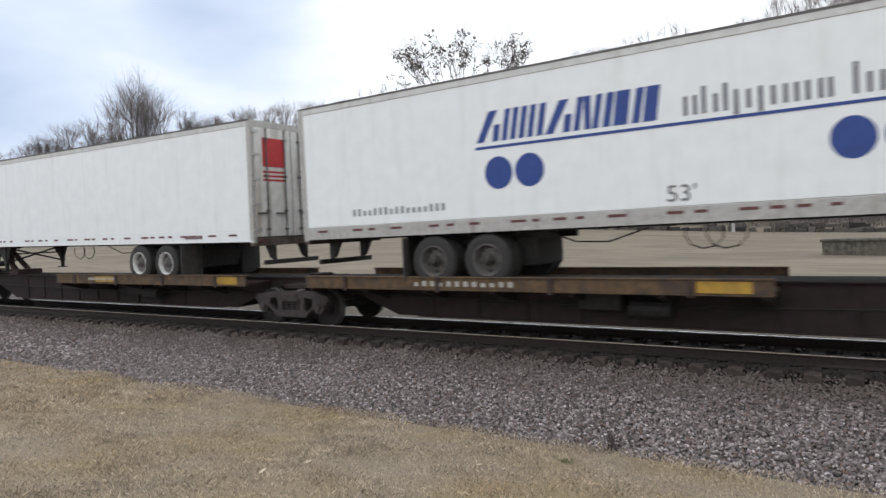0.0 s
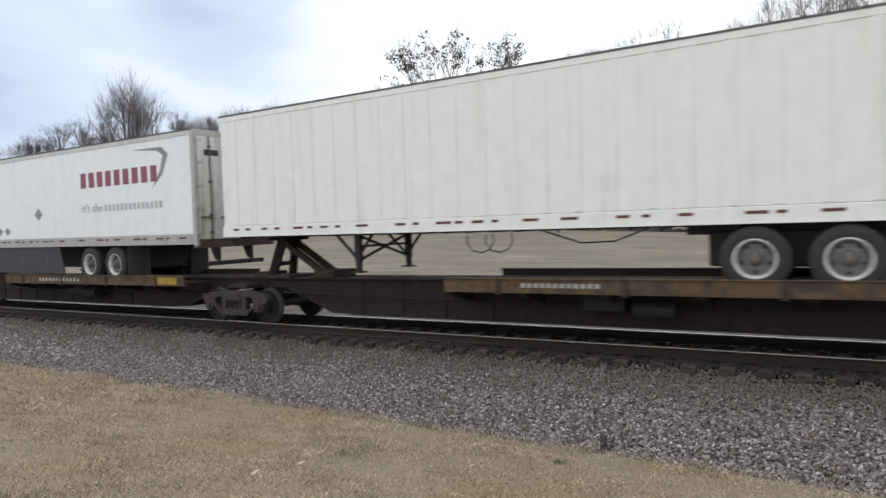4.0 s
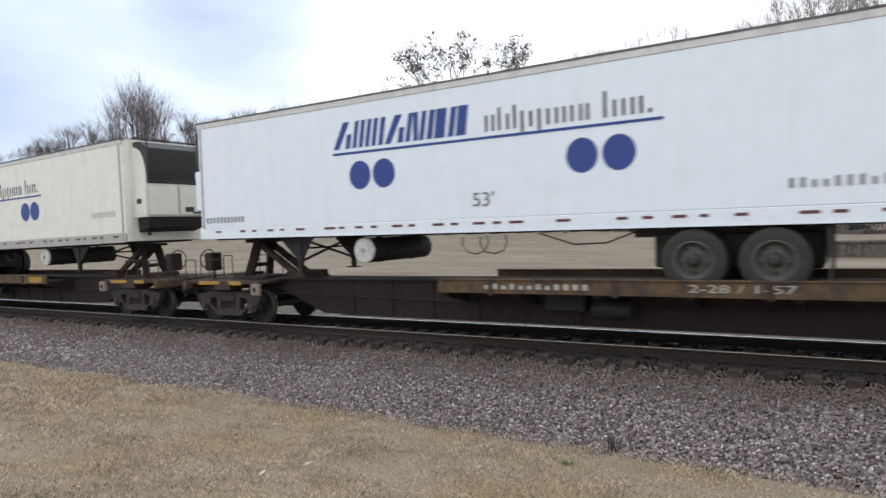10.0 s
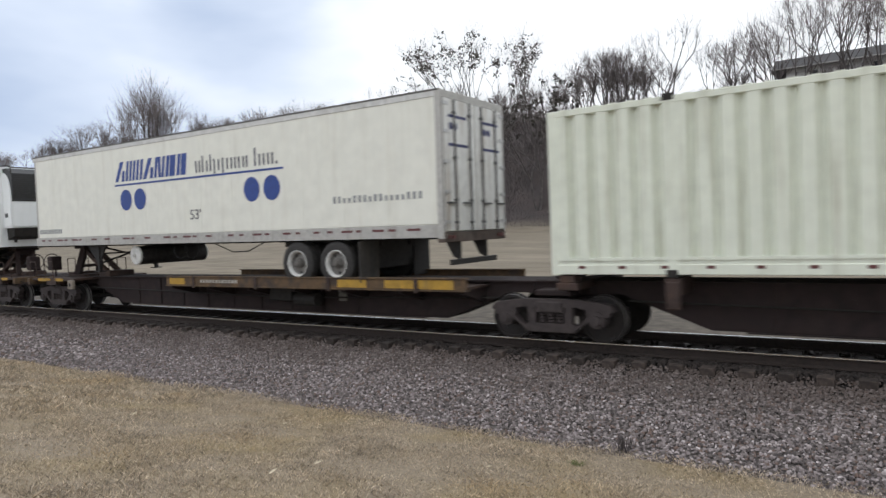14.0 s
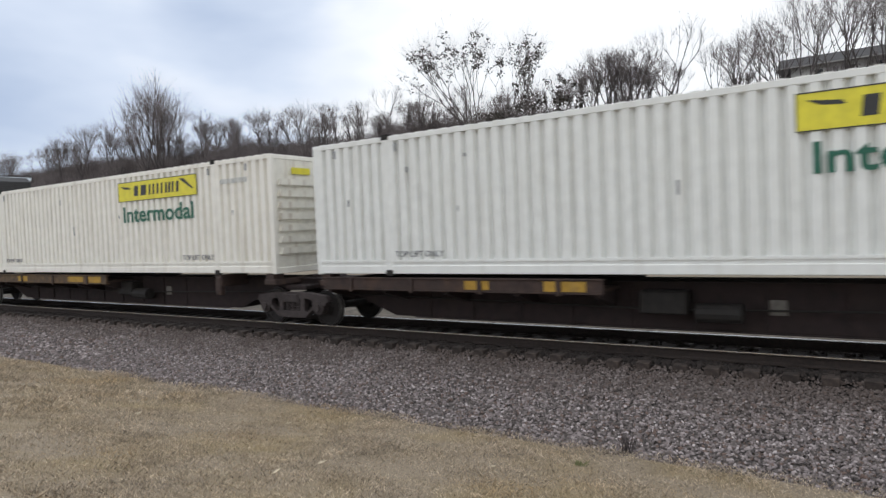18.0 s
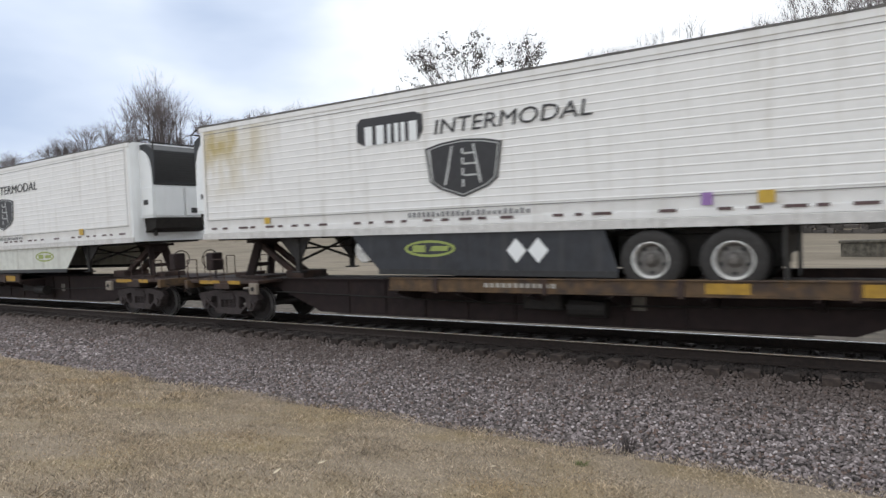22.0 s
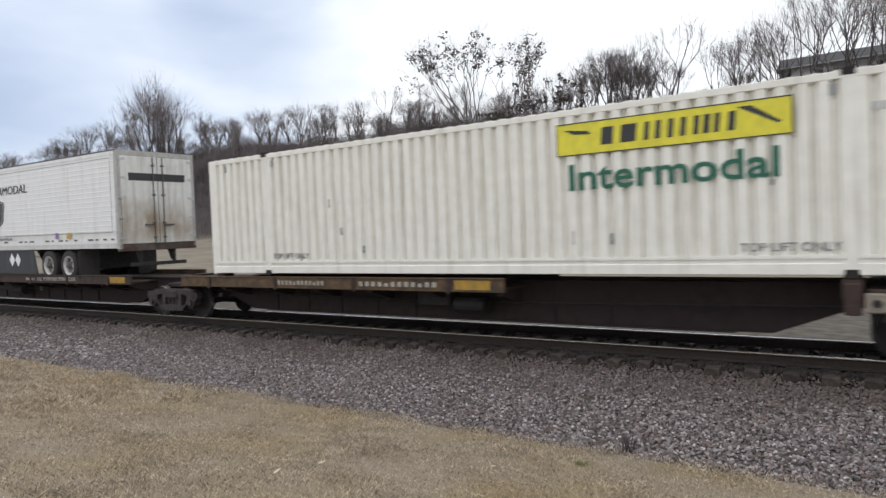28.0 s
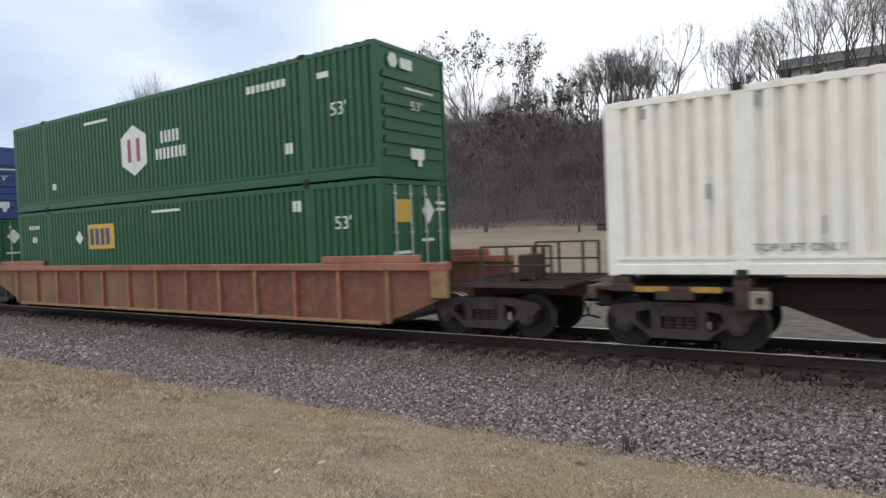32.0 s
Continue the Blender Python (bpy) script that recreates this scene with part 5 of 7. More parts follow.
    if front > 0:
        MOVERS.append((root, s, -4.0 * tilt, -math.degrees(tilt)))
    else:
        MOVERS.append((root, s, 12.15 * tilt, math.degrees(tilt)))
    return root


def shapes(name, parent, mat, fill, label=""):
    s = Shape()
    fill(s)
    pieces(name, s, mat, parent, label)


Y0 = SIDE - 0.002
YS = SIDE - 0.0105


def blue_disc_livery(root, front, a, up=0.0, discs=(0.52, 1.18, 5.90, 6.55), z53=2.62, zweb=2.62, web0=0.55, disc_up=0.0, znum=2.86):
    """Slanted blue bars and wedges, grey bars, an underline and two pairs of blue discs; a: where the underline begins."""
    z = 3.79 + up

    def big(s):
        x = a
        for kind_, w, g in (("wedge", 0.46, 0.06), ("bar", 0.11, 0.03), ("low", 0.14, 0.06), ("bar", 0.11, 0.03), ("low", 0.14, 0.07), ("bar", 0.12, 0.05), ("wedge", 0.46, 0.06), ("bar", 0.11, 0.04), ("tilt", 0.14, 0.04), ("bar", 0.11, 0.07),
                            ("bar", 0.13, 0.03), ("rails", 0.26, 0.07), ("bar", 0.13, 0.03), ("rails", 0.24, 0.0)):
            if kind_ == "wedge":
                s.plate([(x, z), (x + 0.15, z), (x + 0.46, z + 0.56), (x + 0.28, z + 0.56)], Y0)
                s.rect(x + 0.33, x + 0.46, z, z + 0.30, Y0, lean=0.05)
            elif kind_ == "bar":
                s.rect(x, x + w, z, z + 0.56, Y0, lean=0.10)
            elif kind_ == "low":
                s.rect(x + 0.03, x + w, z, z + 0.56, Y0, lean=0.10)
            elif kind_ == "tilt":
                s.plate([(x + 0.06, z + 0.56), (x + 0.18, z + 0.56), (x + 0.16, z), (x + 0.05, z)], Y0)
            else:
                s.rect(x + 0.02, x + w, z, z + 0.56, Y0, lean=0.08)
            x += w + g
        s.rect(a - 0.03, a + 6.95, z - 0.125, z - 0.075, Y0)

    shapes("logo_bar", root, BLUE, big, "cobalt blue livery shape")

    def small(s):
        x = a + 3.72
        for w, g, lo, hi in ((0.20, 0.07, 0, 0.30), (0.06, 0.11, 0, 0.42), (0.06, 0.08, 0, 0.28), (0.06, 0.09, 0, 0.42), (0.06, 0.11, -0.1, 0.30), (0.06, 0.10, 0, 0.28), (0.06, 0.11, -0.1, 0.30), (0.06, 0.10, 0, 0.28), (0.20, 0.08, 0, 0.28), (0.06, 0.10, 0, 0.28), (0.18, 0.24, 0, 0.28),
                           (0.06, 0.10, 0, 0.44), (0.06, 0.09, 0, 0.28), (0.06, 0.09, 0, 0.28), (0.20, 0.08, 0, 0.28), (0.06, 0.0, 0, 0.07)):
            for q in ((x, x + w),) if w < 0.1 else ((x, x + 0.06), (x + w - 0.06, x + w)):
                s.rect(*q, z + 0.01 + max(lo, -0.08), z + 0.01 + hi, Y0)
            x += w + g

    shapes("word_bar", root, GREY_DARK, small)
    for x in discs:
        shapes("blue_disc", root, BLUE, lambda s: s.disc(a + x, 3.21 + up + disc_up, 0.285, 0.30, Y0))
    write("53'", a + 3.42, z53 - 0.135, 0.44, 0.27, Y0, GREY_MID, root)
    if front > 0:
        shapes("address_bar", root, GREY_INK, lambda s: bars(s, web0, web0 + 2.38, zweb - 0.075, zweb + 0.075, Y0, 17, 0.52, seed=2, low=0.4))
        shapes("number_bar", root, PALE_INK, lambda s: bars(s, 14.45, 15.7, znum - 0.08, znum + 0.08, Y0, 10, 0.35, seed=3))
    else:
        shapes("address_bar", root, GREY_INK, lambda s: bars(s, 13.3, 15.75, zweb - 0.075, zweb + 0.075, Y0, 17, 0.52, seed=2, low=0.4))
        shapes("number_bar", root, GREY_INK, lambda s: bars(s, 0.28, 1.7, 2.42, 2.56, Y0, 11, 0.35, seed=3))


def door_discs(root, front):
    """Small blue discs and bars on the doors, which face +x."""
    s = Shape()
    for y in (-0.95, -0.78, 0.42, 0.59):
        s.cyl((y, 4.25), 0.075, LONG + 0.046, LONG + 0.052, "x", 16)
    for y0, y1, z in ((-1.05, -0.35, 4.42), (0.30, 1.0, 4.42), (-1.05, -0.3, 3.85), (0.3, 1.05, 3.85)):
        s.box(LONG + 0.046, LONG + 0.051, y0, y1, z, z + 0.06)
    pieces("door_mark", s, INK, root)


def corner_number(root, x, z0, z1, count):
    """Plain bars stacked upright beside the nose."""
    p = (z1 - z0) / count

    def stack(s):
        for i in range(count):
            s.rect(x, x + 0.075, z0 + i * p, z0 + (i + 0.7) * p, YS - 0.004)
    shapes("number_bar", root, GREY_INK, stack)


def shield_livery(root, skirt_dark, badge_x, dark_badge=True):
    """A black block, lettering, a black shield and web address bars."""
    def block(s):
        s.plate([(5.42, 4.02), (5.62, 3.93), (7.02, 3.93), (7.14, 4.10), (7.14, 4.42), (6.95, 4.50), (5.52, 4.50), (5.42, 4.40)], YS)
    shapes("logo_block", root, BLACK_INK, block, "black slanted block with white bars")

    def pale(s):
        for x, w in ((5.64, 0.20), (5.95, 0.20), (6.25, 0.08), (6.43, 0.10), (6.60, 0.10), (6.80, 0.20)):
            s.rect(x, x + w, 3.92, 4.32, YS - 0.004)
    shapes("logo_bar", root, WHITE_A, pale)
    write("INTERMODAL", 7.42, 3.98, 3.25, 0.29, YS, BLACK_INK, root, shear=0.15)
    shapes("shield", root, BLACK_INK, lambda s: s.plate([(7.18, 3.72), (7.55, 3.80), (8.05, 3.84), (8.55, 3.80), (8.92, 3.72), (8.82, 3.05), (8.60, 2.90), (8.05, 2.72), (7.50, 2.90), (7.28, 3.05)], YS), "black shield emblem")

    def outline(s):
        # a thin pale line just inside the emblem's edge
        rim = [(7.18, 3.72), (7.55, 3.80), (8.05, 3.84), (8.55, 3.80), (8.92, 3.72), (8.82, 3.05), (8.60, 2.90), (8.05, 2.72), (7.50, 2.90), (7.28, 3.05)]
        cx, cz = 8.05, 3.30
        a, b = [[(cx + (x - cx) * k, cz + (z - cz) * k) for x, z in rim] for k in (0.93, 0.90)]
        for i in range(len(rim)):
            j = (i + 1) % len(rim)
            s.plate([a[i], a[j], b[j], b[i]], YS - 0.004)
    shapes("shield_edge", root, PALE_INK, outline)

    def road(s):
        for x0, x1 in ((7.62, 7.80), (8.42, 8.28)):
            s.plate([(x0, 2.98), (x0 + 0.05, 2.98), (x1 + 0.04, 3.72), (x1, 3.72)], YS - 0.004)
        for z, h in ((2.92, 0.14), (3.14, 0.14), (3.36, 0.12), (3.56, 0.1)):
            s.rect(8.03, 8.08, z, z + h, YS - 0.004)
        for z in (3.12, 3.34, 3.54):
            s.rect(8.08, 8.36, z, z + 0.035, YS - 0.004)
        s.plate([(7.26, 3.68), (7.30, 3.68), (7.36, 3.08), (7.32, 3.08)], YS - 0.004)
    shapes("shield_line", root, PALE_INK, road)
    shapes("address_bar", root, GREY_MID, lambda s: bars(s, 6.72, 9.50, 2.365, 2.465, SIDE - 0.012, 24, 0.52, seed=5, low=0.7))
    shapes("sticker", root, AMBER, lambda s: s.rect(2.42, 2.60, 2.37, 2.52, YS - 0.012).rect(13.20, 13.43, 2.36, 2.55, YS - 0.012), "small amber sticker")
    if skirt_dark:
        sx = badge_x
        def oval(s):
            for i in range(16):
                a0, a1 = 2 * math.pi * i / 16, 2 * math.pi * (i + 1) / 16
                p = [(sx + 0.62 * math.cos(a0), 1.73 + 0.17 * math.sin(a0)), (sx + 0.62 * math.cos(a1), 1.73 + 0.17 * math.sin(a1)),
                     (sx + 0.55 * math.cos(a1), 1.73 + 0.12 * math.sin(a1)), (sx + 0.55 * math.cos(a0), 1.73 + 0.12 * math.sin(a0))]
                s.plate(p, SIDE + 0.028)
            s.rect(sx - 0.42, sx - 0.1, 1.66, 1.80, SIDE + 0.028).rect(sx, sx + 0.42, 1.68, 1.78, SIDE + 0.028, lean=0.06)
        shapes("skirt_badge", root, BADGE_GREEN, oval, "yellow-green oval badge")
        dx = sx + (1.95 if sx < 8.5 else -3.4)
        if dark_badge:
            shapes("white_diamond", root, WHITE_A, lambda s: s.plate([(dx - 0.2, 1.68), (dx, 1.45), (dx + 0.2, 1.68), (dx, 1.91)], SIDE + 0.028).plate([(dx + 0.24, 1.68), (dx + 0.44, 1.45), (dx + 0.64, 1.68), (dx + 0.44, 1.91)], SIDE + 0.028), "pair of white diamonds")


# ---------------------------------------------------------------- containers
def end_ribs(s, x, side, z0, z1, count, proud=0.05):
    """Horizontal swages on an end wall."""
    p = (z1 - z0) / count
    for i in range(count):
        z = z0 + i * p
        xa, xb = (x, x + side * proud)
        s.prism([(-1.12, z + 0.02), (-1.06, z + p * 0.62), (1.06, z + p * 0.62), (1.12, z + 0.02)], min(xa, xb), max(xa, xb), "x")
    return s


def container(name, label, s, z0, paint, period=0.275, high=2.9, doors="left", group="containers on the train", trimmed=None, in_car=True, depth=0.088, posts=(2.07, 13.98), plain_end=None):
    root = thing(name, label, "container", group)
    L, zt = LONG, z0 + high
    trim = trimmed or paint
    part("body", Shape().box(0.08, L - 0.08, SIDE + 0.10, -SIDE - 0.10, z0 + 0.14, zt - 0.05), paint, root)
    for sg in (-1, 1):
        y = SIDE + 0.006 if sg < 0 else -SIDE - 0.006
        w = Shape()
        for a, b in ((0.14, posts[0] - 0.09), (posts[0] + 0.09, posts[1] - 0.09), (posts[1] + 0.09, L - 0.14)):
            w.wave(a, b, z0 + 0.30, zt - 0.12, y, period, depth, side=sg, land=0.5)
        part("side_wall", w, paint, root)
        ya, yb = (SIDE, SIDE + 0.08) if sg < 0 else (-SIDE - 0.08, -SIDE)
        part("bottom_rail", Shape().box(0.1, L - 0.1, ya, yb, z0 + 0.02, z0 + 0.19, 0.01).box(0.1, L - 0.1, ya - 0.004 if sg < 0 else ya, yb if sg < 0 else yb + 0.004, z0 + 0.26, z0 + 0.31), trim, root)
        part("rub_strip", Shape().box(0.1, L - 0.1, ya + 0.016, yb - 0.016, z0 + 0.17, z0 + 0.27), paint, root)
        part("top_rail", Shape().box(0.1, L - 0.1, ya, yb, zt - 0.13, zt - 0.02, 0.01), trim, root)
        for x in posts:
            part("lifting_post", Shape().box(x - 0.09, x + 0.09, ya - 0.004 if sg < 0 else ya, yb if sg < 0 else yb + 0.004, z0, zt, 0.01), trim, root)
            pieces("lifting_casting", Shape().box(x - 0.09, x + 0.09, ya - 0.008 if sg < 0 else ya, yb if sg < 0 else yb + 0.008, zt - 0.09, zt + 0.02).box(x - 0.09, x + 0.09, ya - 0.008 if sg < 0 else ya, yb if sg < 0 else yb + 0.008, z0 - 0.02, z0 + 0.1), DARK, root)
        for x in (0.07, L - 0.07):
            part("corner_post", Shape().box(x - 0.075, x + 0.075, ya - 0.002 if sg < 0 else ya, yb + 0.03 if sg < 0 else yb + 0.002, z0, zt - 0.02, 0.012), trim, root)
    roof = Shape().box(0.05, L - 0.05, SIDE + 0.03, -SIDE - 0.03, zt - 0.06, zt - 0.03)
    for i in range(54):
        roof.box(0.25 + i * 0.295, 0.40 + i * 0.295, SIDE + 0.05, -SIDE - 0.05, zt - 0.031, zt - 0.012)
    part("roof", roof, paint, root)
    edge = Shape()
    for i in range(54):
        edge.box(0.22 + i * 0.295, 0.36 + i * 0.295, SIDE + 0.004, SIDE + 0.05, zt - 0.022, zt - 0.006)
    part("roof_flashing", edge, paint, root)
    for end, kind_ in ((0, doors == "left"), (1, doors == "right")):
        x = L - 0.01 if end else 0.01
        sg = 1 if end else -1
        if plain_end and end:
            part("end_wall", Shape().box(x - 0.05, x - 0.01, -1.2, 1.2, z0 + 0.14, zt - 0.12, 0.01), plain_end, root, "rust-streaked flat end wall")
        elif kind_:
            for d in (-1, 1):
                ya, yb = sorted((d * 0.012, d * 1.17))
                door = part("door", Shape().box(*sorted((x - sg * 0.05, x - sg * 0.01)), ya, yb, z0 + 0.16, zt - 0.14, 0.008), paint, root)
                for q in (0.28, 0.85):
                    rods = Shape()
                    rods.rod([(x + sg * 0.025, d * q, z0 + 0.14), (x + sg * 0.025, d * q, zt - 0.12)], 0.019, 6)
                    for z in (z0 + 0.3, z0 + 0.95, z0 + 1.7, zt - 0.35):
                        rods.box(*sorted((x - sg * 0.01, x + sg * 0.05)), d * q - 0.05, d * q + 0.05, z, z + 0.05)
                    rods.box(*sorted((x + sg * 0.02, x + sg * 0.05)), *sorted((d * q, d * q + d * 0.28)), z0 + 0.95, z0 + 0.985)
                    part("lock_rod", rods, ALU if paint is not WHITE_S else WHITE_S, door)
        else:
            w = Shape().box(*sorted((x - sg * 0.05, x - sg * 0.02)), -1.2, 1.2, z0 + 0.14, zt - 0.12)
            ew = part("end_wall", w, END_WHITE if paint in (WHITE_C, WHITE_D) else paint, root)
            pieces("end_rib", end_ribs(Shape(), x - sg * 0.02, sg, z0 + 0.45, zt - 0.5, 7, 0.075 if paint in (WHITE_C, WHITE_D) else 0.045), END_WHITE if paint in (WHITE_C, WHITE_D) else paint, ew)
        pieces("end_sill", Shape().box(*sorted((x - sg * 0.1, x)), -1.2, 1.2, z0, z0 + 0.15, 0.01).box(*sorted((x - sg * 0.1, x)), -1.2, 1.2, zt - 0.13, zt - 0.02, 0.01), trim, root)
    if in_car:
        MOVERS.append((root, s, 0.0, 0.0))
    return root


def yellow_panel_livery(root, z0=1.25, seed=1):
    """A yellow corrugated-on panel with dark bars, green lettering and black notices."""
    zt = z0 + 2.58
    shapes("yellow_panel", root, SIGN_YELLOW, lambda s: s.rect(9.62, 13.3, zt - 0.5, zt + 0.06, SIDE + 0.004, 0.006), "bright yellow name panel")

    def dark(s):
        for b in ((9.62, 13.3, zt + 0.042, zt + 0.06), (9.62, 13.3, zt - 0.50, zt - 0.482), (9.62, 9.638, zt - 0.5, zt + 0.06), (13.282, 13.3, zt - 0.5, zt + 0.06)):
            s.rect(*b, SIDE - 0.003, 0.004)
        x = 10.42
        for w, g in ((0.20, 0.13), (0.26, 0.13), (0.08, 0.10), (0.08, 0.12), (0.08, 0.11), (0.08, 0.12), (0.08, 0.06), (0.10, 0.06), (0.08, 0.12), (0.10, 0.0)):
            s.rect(x, x + w, zt - 0.36, zt - 0.07, SIDE - 0.003, 0.004, lean=0.03)
            x += w + g
        s.plate([(9.75, zt - 0.05), (10.2, zt - 0.10), (10.25, zt - 0.16), (9.95, zt - 0.14)], SIDE - 0.003)
        s.plate([(12.55, zt - 0.02), (13.1, zt - 0.32), (13.15, zt - 0.30), (12.75, zt - 0.02)], SIDE - 0.003)
    shapes("panel_bar", root, BLACK_INK, dark)
    write("Intermodal", 9.83, z0 + 1.47, 3.28, 0.46, SIDE + 0.004, GREEN_INK, root, bold=0.018)
    write("TOP LIFT ONLY", 12.55, z0 + 0.37, 1.32, 0.13, SIDE + 0.004, GREY_DARK, root)
    write("TOP LIFT ONLY", 2.25, z0 + 0.37, 1.20, 0.12, SIDE + 0.004, GREY_DARK, root)
    shapes("number_bar", root, PALE_INK, lambda s: bars(s, 14.25, 15.3, z0 + 2.28, z0 + 2.40, SIDE + 0.004, 10, 0.3, seed=4))
    r = random.Random(seed)

    def scuffs(s):
        for i in range(7):
            x, z = r.uniform(0.6, 15.4), r.uniform(z0 + 0.4, z0 + 2.4)
            s.rect(x, x + r.uniform(0.02, 0.06), z, z + r.uniform(0.06, 0.28), SIDE + 0.004, 0.003)
        for x in (0.62, 13.75, 2.3, 15.2):
            s.rect(x, x + 0.07, z0 + 2.55, z0 + 2.72, SIDE + 0.003, 0.003)
    shapes("scuff", root, GREY_INK, scuffs)
    sticker = Shape().box(LONG + 0.002, LONG + 0.034, -0.65, -0.05, z0 + 2.42, z0 + 2.58)
    part("end_sticker", sticker, SIGN_YELLOW, root, "small yellow sticker on the end")
    st2 = Shape().box(LONG - 0.003, LONG + 0.004, 0.15, 0.5, z0 + 0.42, z0 + 0.62)
    part("data_plate", st2, GREY_INK, root)


# ---------------------------------------------------------------- railway cars
def wheelset_shape():
    s = Shape()
    for sg in (-1, 1):
        s.lathe((0, 0), [(r, sg * y) for r, y in ((0.06, 0.62), (0.16, 0.64), (0.17, 0.69), (0.36, 0.705), (0.365, 0.685), (0.448, 0.685), (0.448, 0.715), (0.422, 0.735), (0.418, 0.815), (0.37, 0.815), (0.365, 0.78), (0.17, 0.765), (0.16, 0.83), (0.07, 0.83))], 28)
        for i in range(6):
            a = i * math.pi / 3
            s.cyl((0.27 * math.cos(a), 0.27 * math.sin(a)), 0.035, sg * 0.77, sg * 0.782, "y", 6)
    s.cyl((0, 0), 0.075, -1.0, 1.0, "y", 12)
    return s


def wheelset_mesh():
    if "wheelset" not in MESHES:
        me = wheelset_shape().mesh("wheelset")
        me.materials.append(WHEEL_DARK)
        me.materials.append(WHEEL_STEEL)
        # the tread and the outer rim face are worn bright
        me.polygons.foreach_set("material_index", [1 if 0.39 < math.hypot(p.center.x, p.center.z) < 0.46 and abs(p.normal.y) < 0.5 else 0 for p in me.polygons])
        smooth(me)
        MESHES["wheelset"] = me
    return MESHES["wheelset"]


def bogie_shape():
    s = Shape()
    for sg in (-1, 1):
        y0, y1 = sorted((sg * 0.93, sg * 1.09))
        # cast side frame: top member, belly, columns, sloping ties, pedestal jaws
        s.prism([(-1.20, 0.60), (-1.12, 0.72), (-0.55, 0.80), (0.55, 0.80), (1.12, 0.72), (1.20, 0.60), (1.05, 0.56), (0.5, 0.66), (-0.5, 0.66), (-1.05, 0.56)], y0, y1, "y")
        s.prism([(-0.45, 0.20), (0.45, 0.20), (0.56, 0.30), (0.44, 0.36), (-0.44, 0.36), (-0.56, 0.30)], y0, y1, "y")
        for q in (-1, 1):
            s.prism([(q * 0.28, 0.34), (q * 0.42, 0.34), (q * 0.44, 0.68), (q * 0.30, 0.68)][::q], y0, y1, "y")
            s.prism([(q * 0.44, 0.24), (q * 0.56, 0.30), (q * 0.98, 0.58), (q * 0.86, 0.64)][::q], y0, y1, "y")
            s.cyl((q * 0.89, 0.45), 0.155, y0 - 0.02, y1 + 0.02, "y", 14)
            s.prism([(q * 0.70, 0.50), (q * 1.10, 0.50), (q * 1.14, 0.66), (q * 0.66, 0.70)][::q], y0, y1, "y")
            s.cyl((q * 0.89, 0.45), 0.085, *sorted((sg * 1.09, sg * 1.17)), "y", 10)
        for x in (-0.17, 0.0, 0.17):
            for z in (0.40, 0.46, 0.52):
                s.cyl((x, sg * 1.01), 0.068, z - 0.022, z + 0.022, "z", 8)
        s.box(-0.27, 0.27, sg * 1.01 - 0.1, sg * 1.01 + 0.1, 0.555, 0.655, 0.01)
    s.box(-0.24, 0.24, -1.12, 1.12, 0.56, 0.76, 0.02)
    s.cyl((0, 0), 0.22, 0.76, 0.84, "z", 14)
    # added blocks behind the springs, only to stop light showing between them
    for sg in (-1, 1):
        s.box(-0.27, 0.27, *sorted((sg * 0.84, sg * 0.92)), 0.34, 0.60)
    for q in (-1, 1):
        s.box(q * 0.55 - 0.05, q * 0.55 + 0.05, -0.8, 0.8, 0.36, 0.46)
        for sg in (-1, 1):
            s.box(*sorted((q * 0.44, q * 0.50)), sg * 0.76 - 0.05, sg * 0.76 + 0.05, 0.25, 0.55)
    return s


def bogie(car, x, s_abs):
    b = part("bogie", cached("bogie", bogie_shape, BOGIE), BOGIE, car, "grimy cast-steel two-axle bogie")
    b.matrix_basis = pose(x, 0, 0)
    for q in (-0.89, 0.89):
        w = part("wheelset", wheelset_mesh(), WHEEL_DARK, b, "bright-worn steel wheels on an axle")
        w.matrix_basis = pose(q, 0, 0.42)
        WHEELS.append((w, q, s_abs + q))


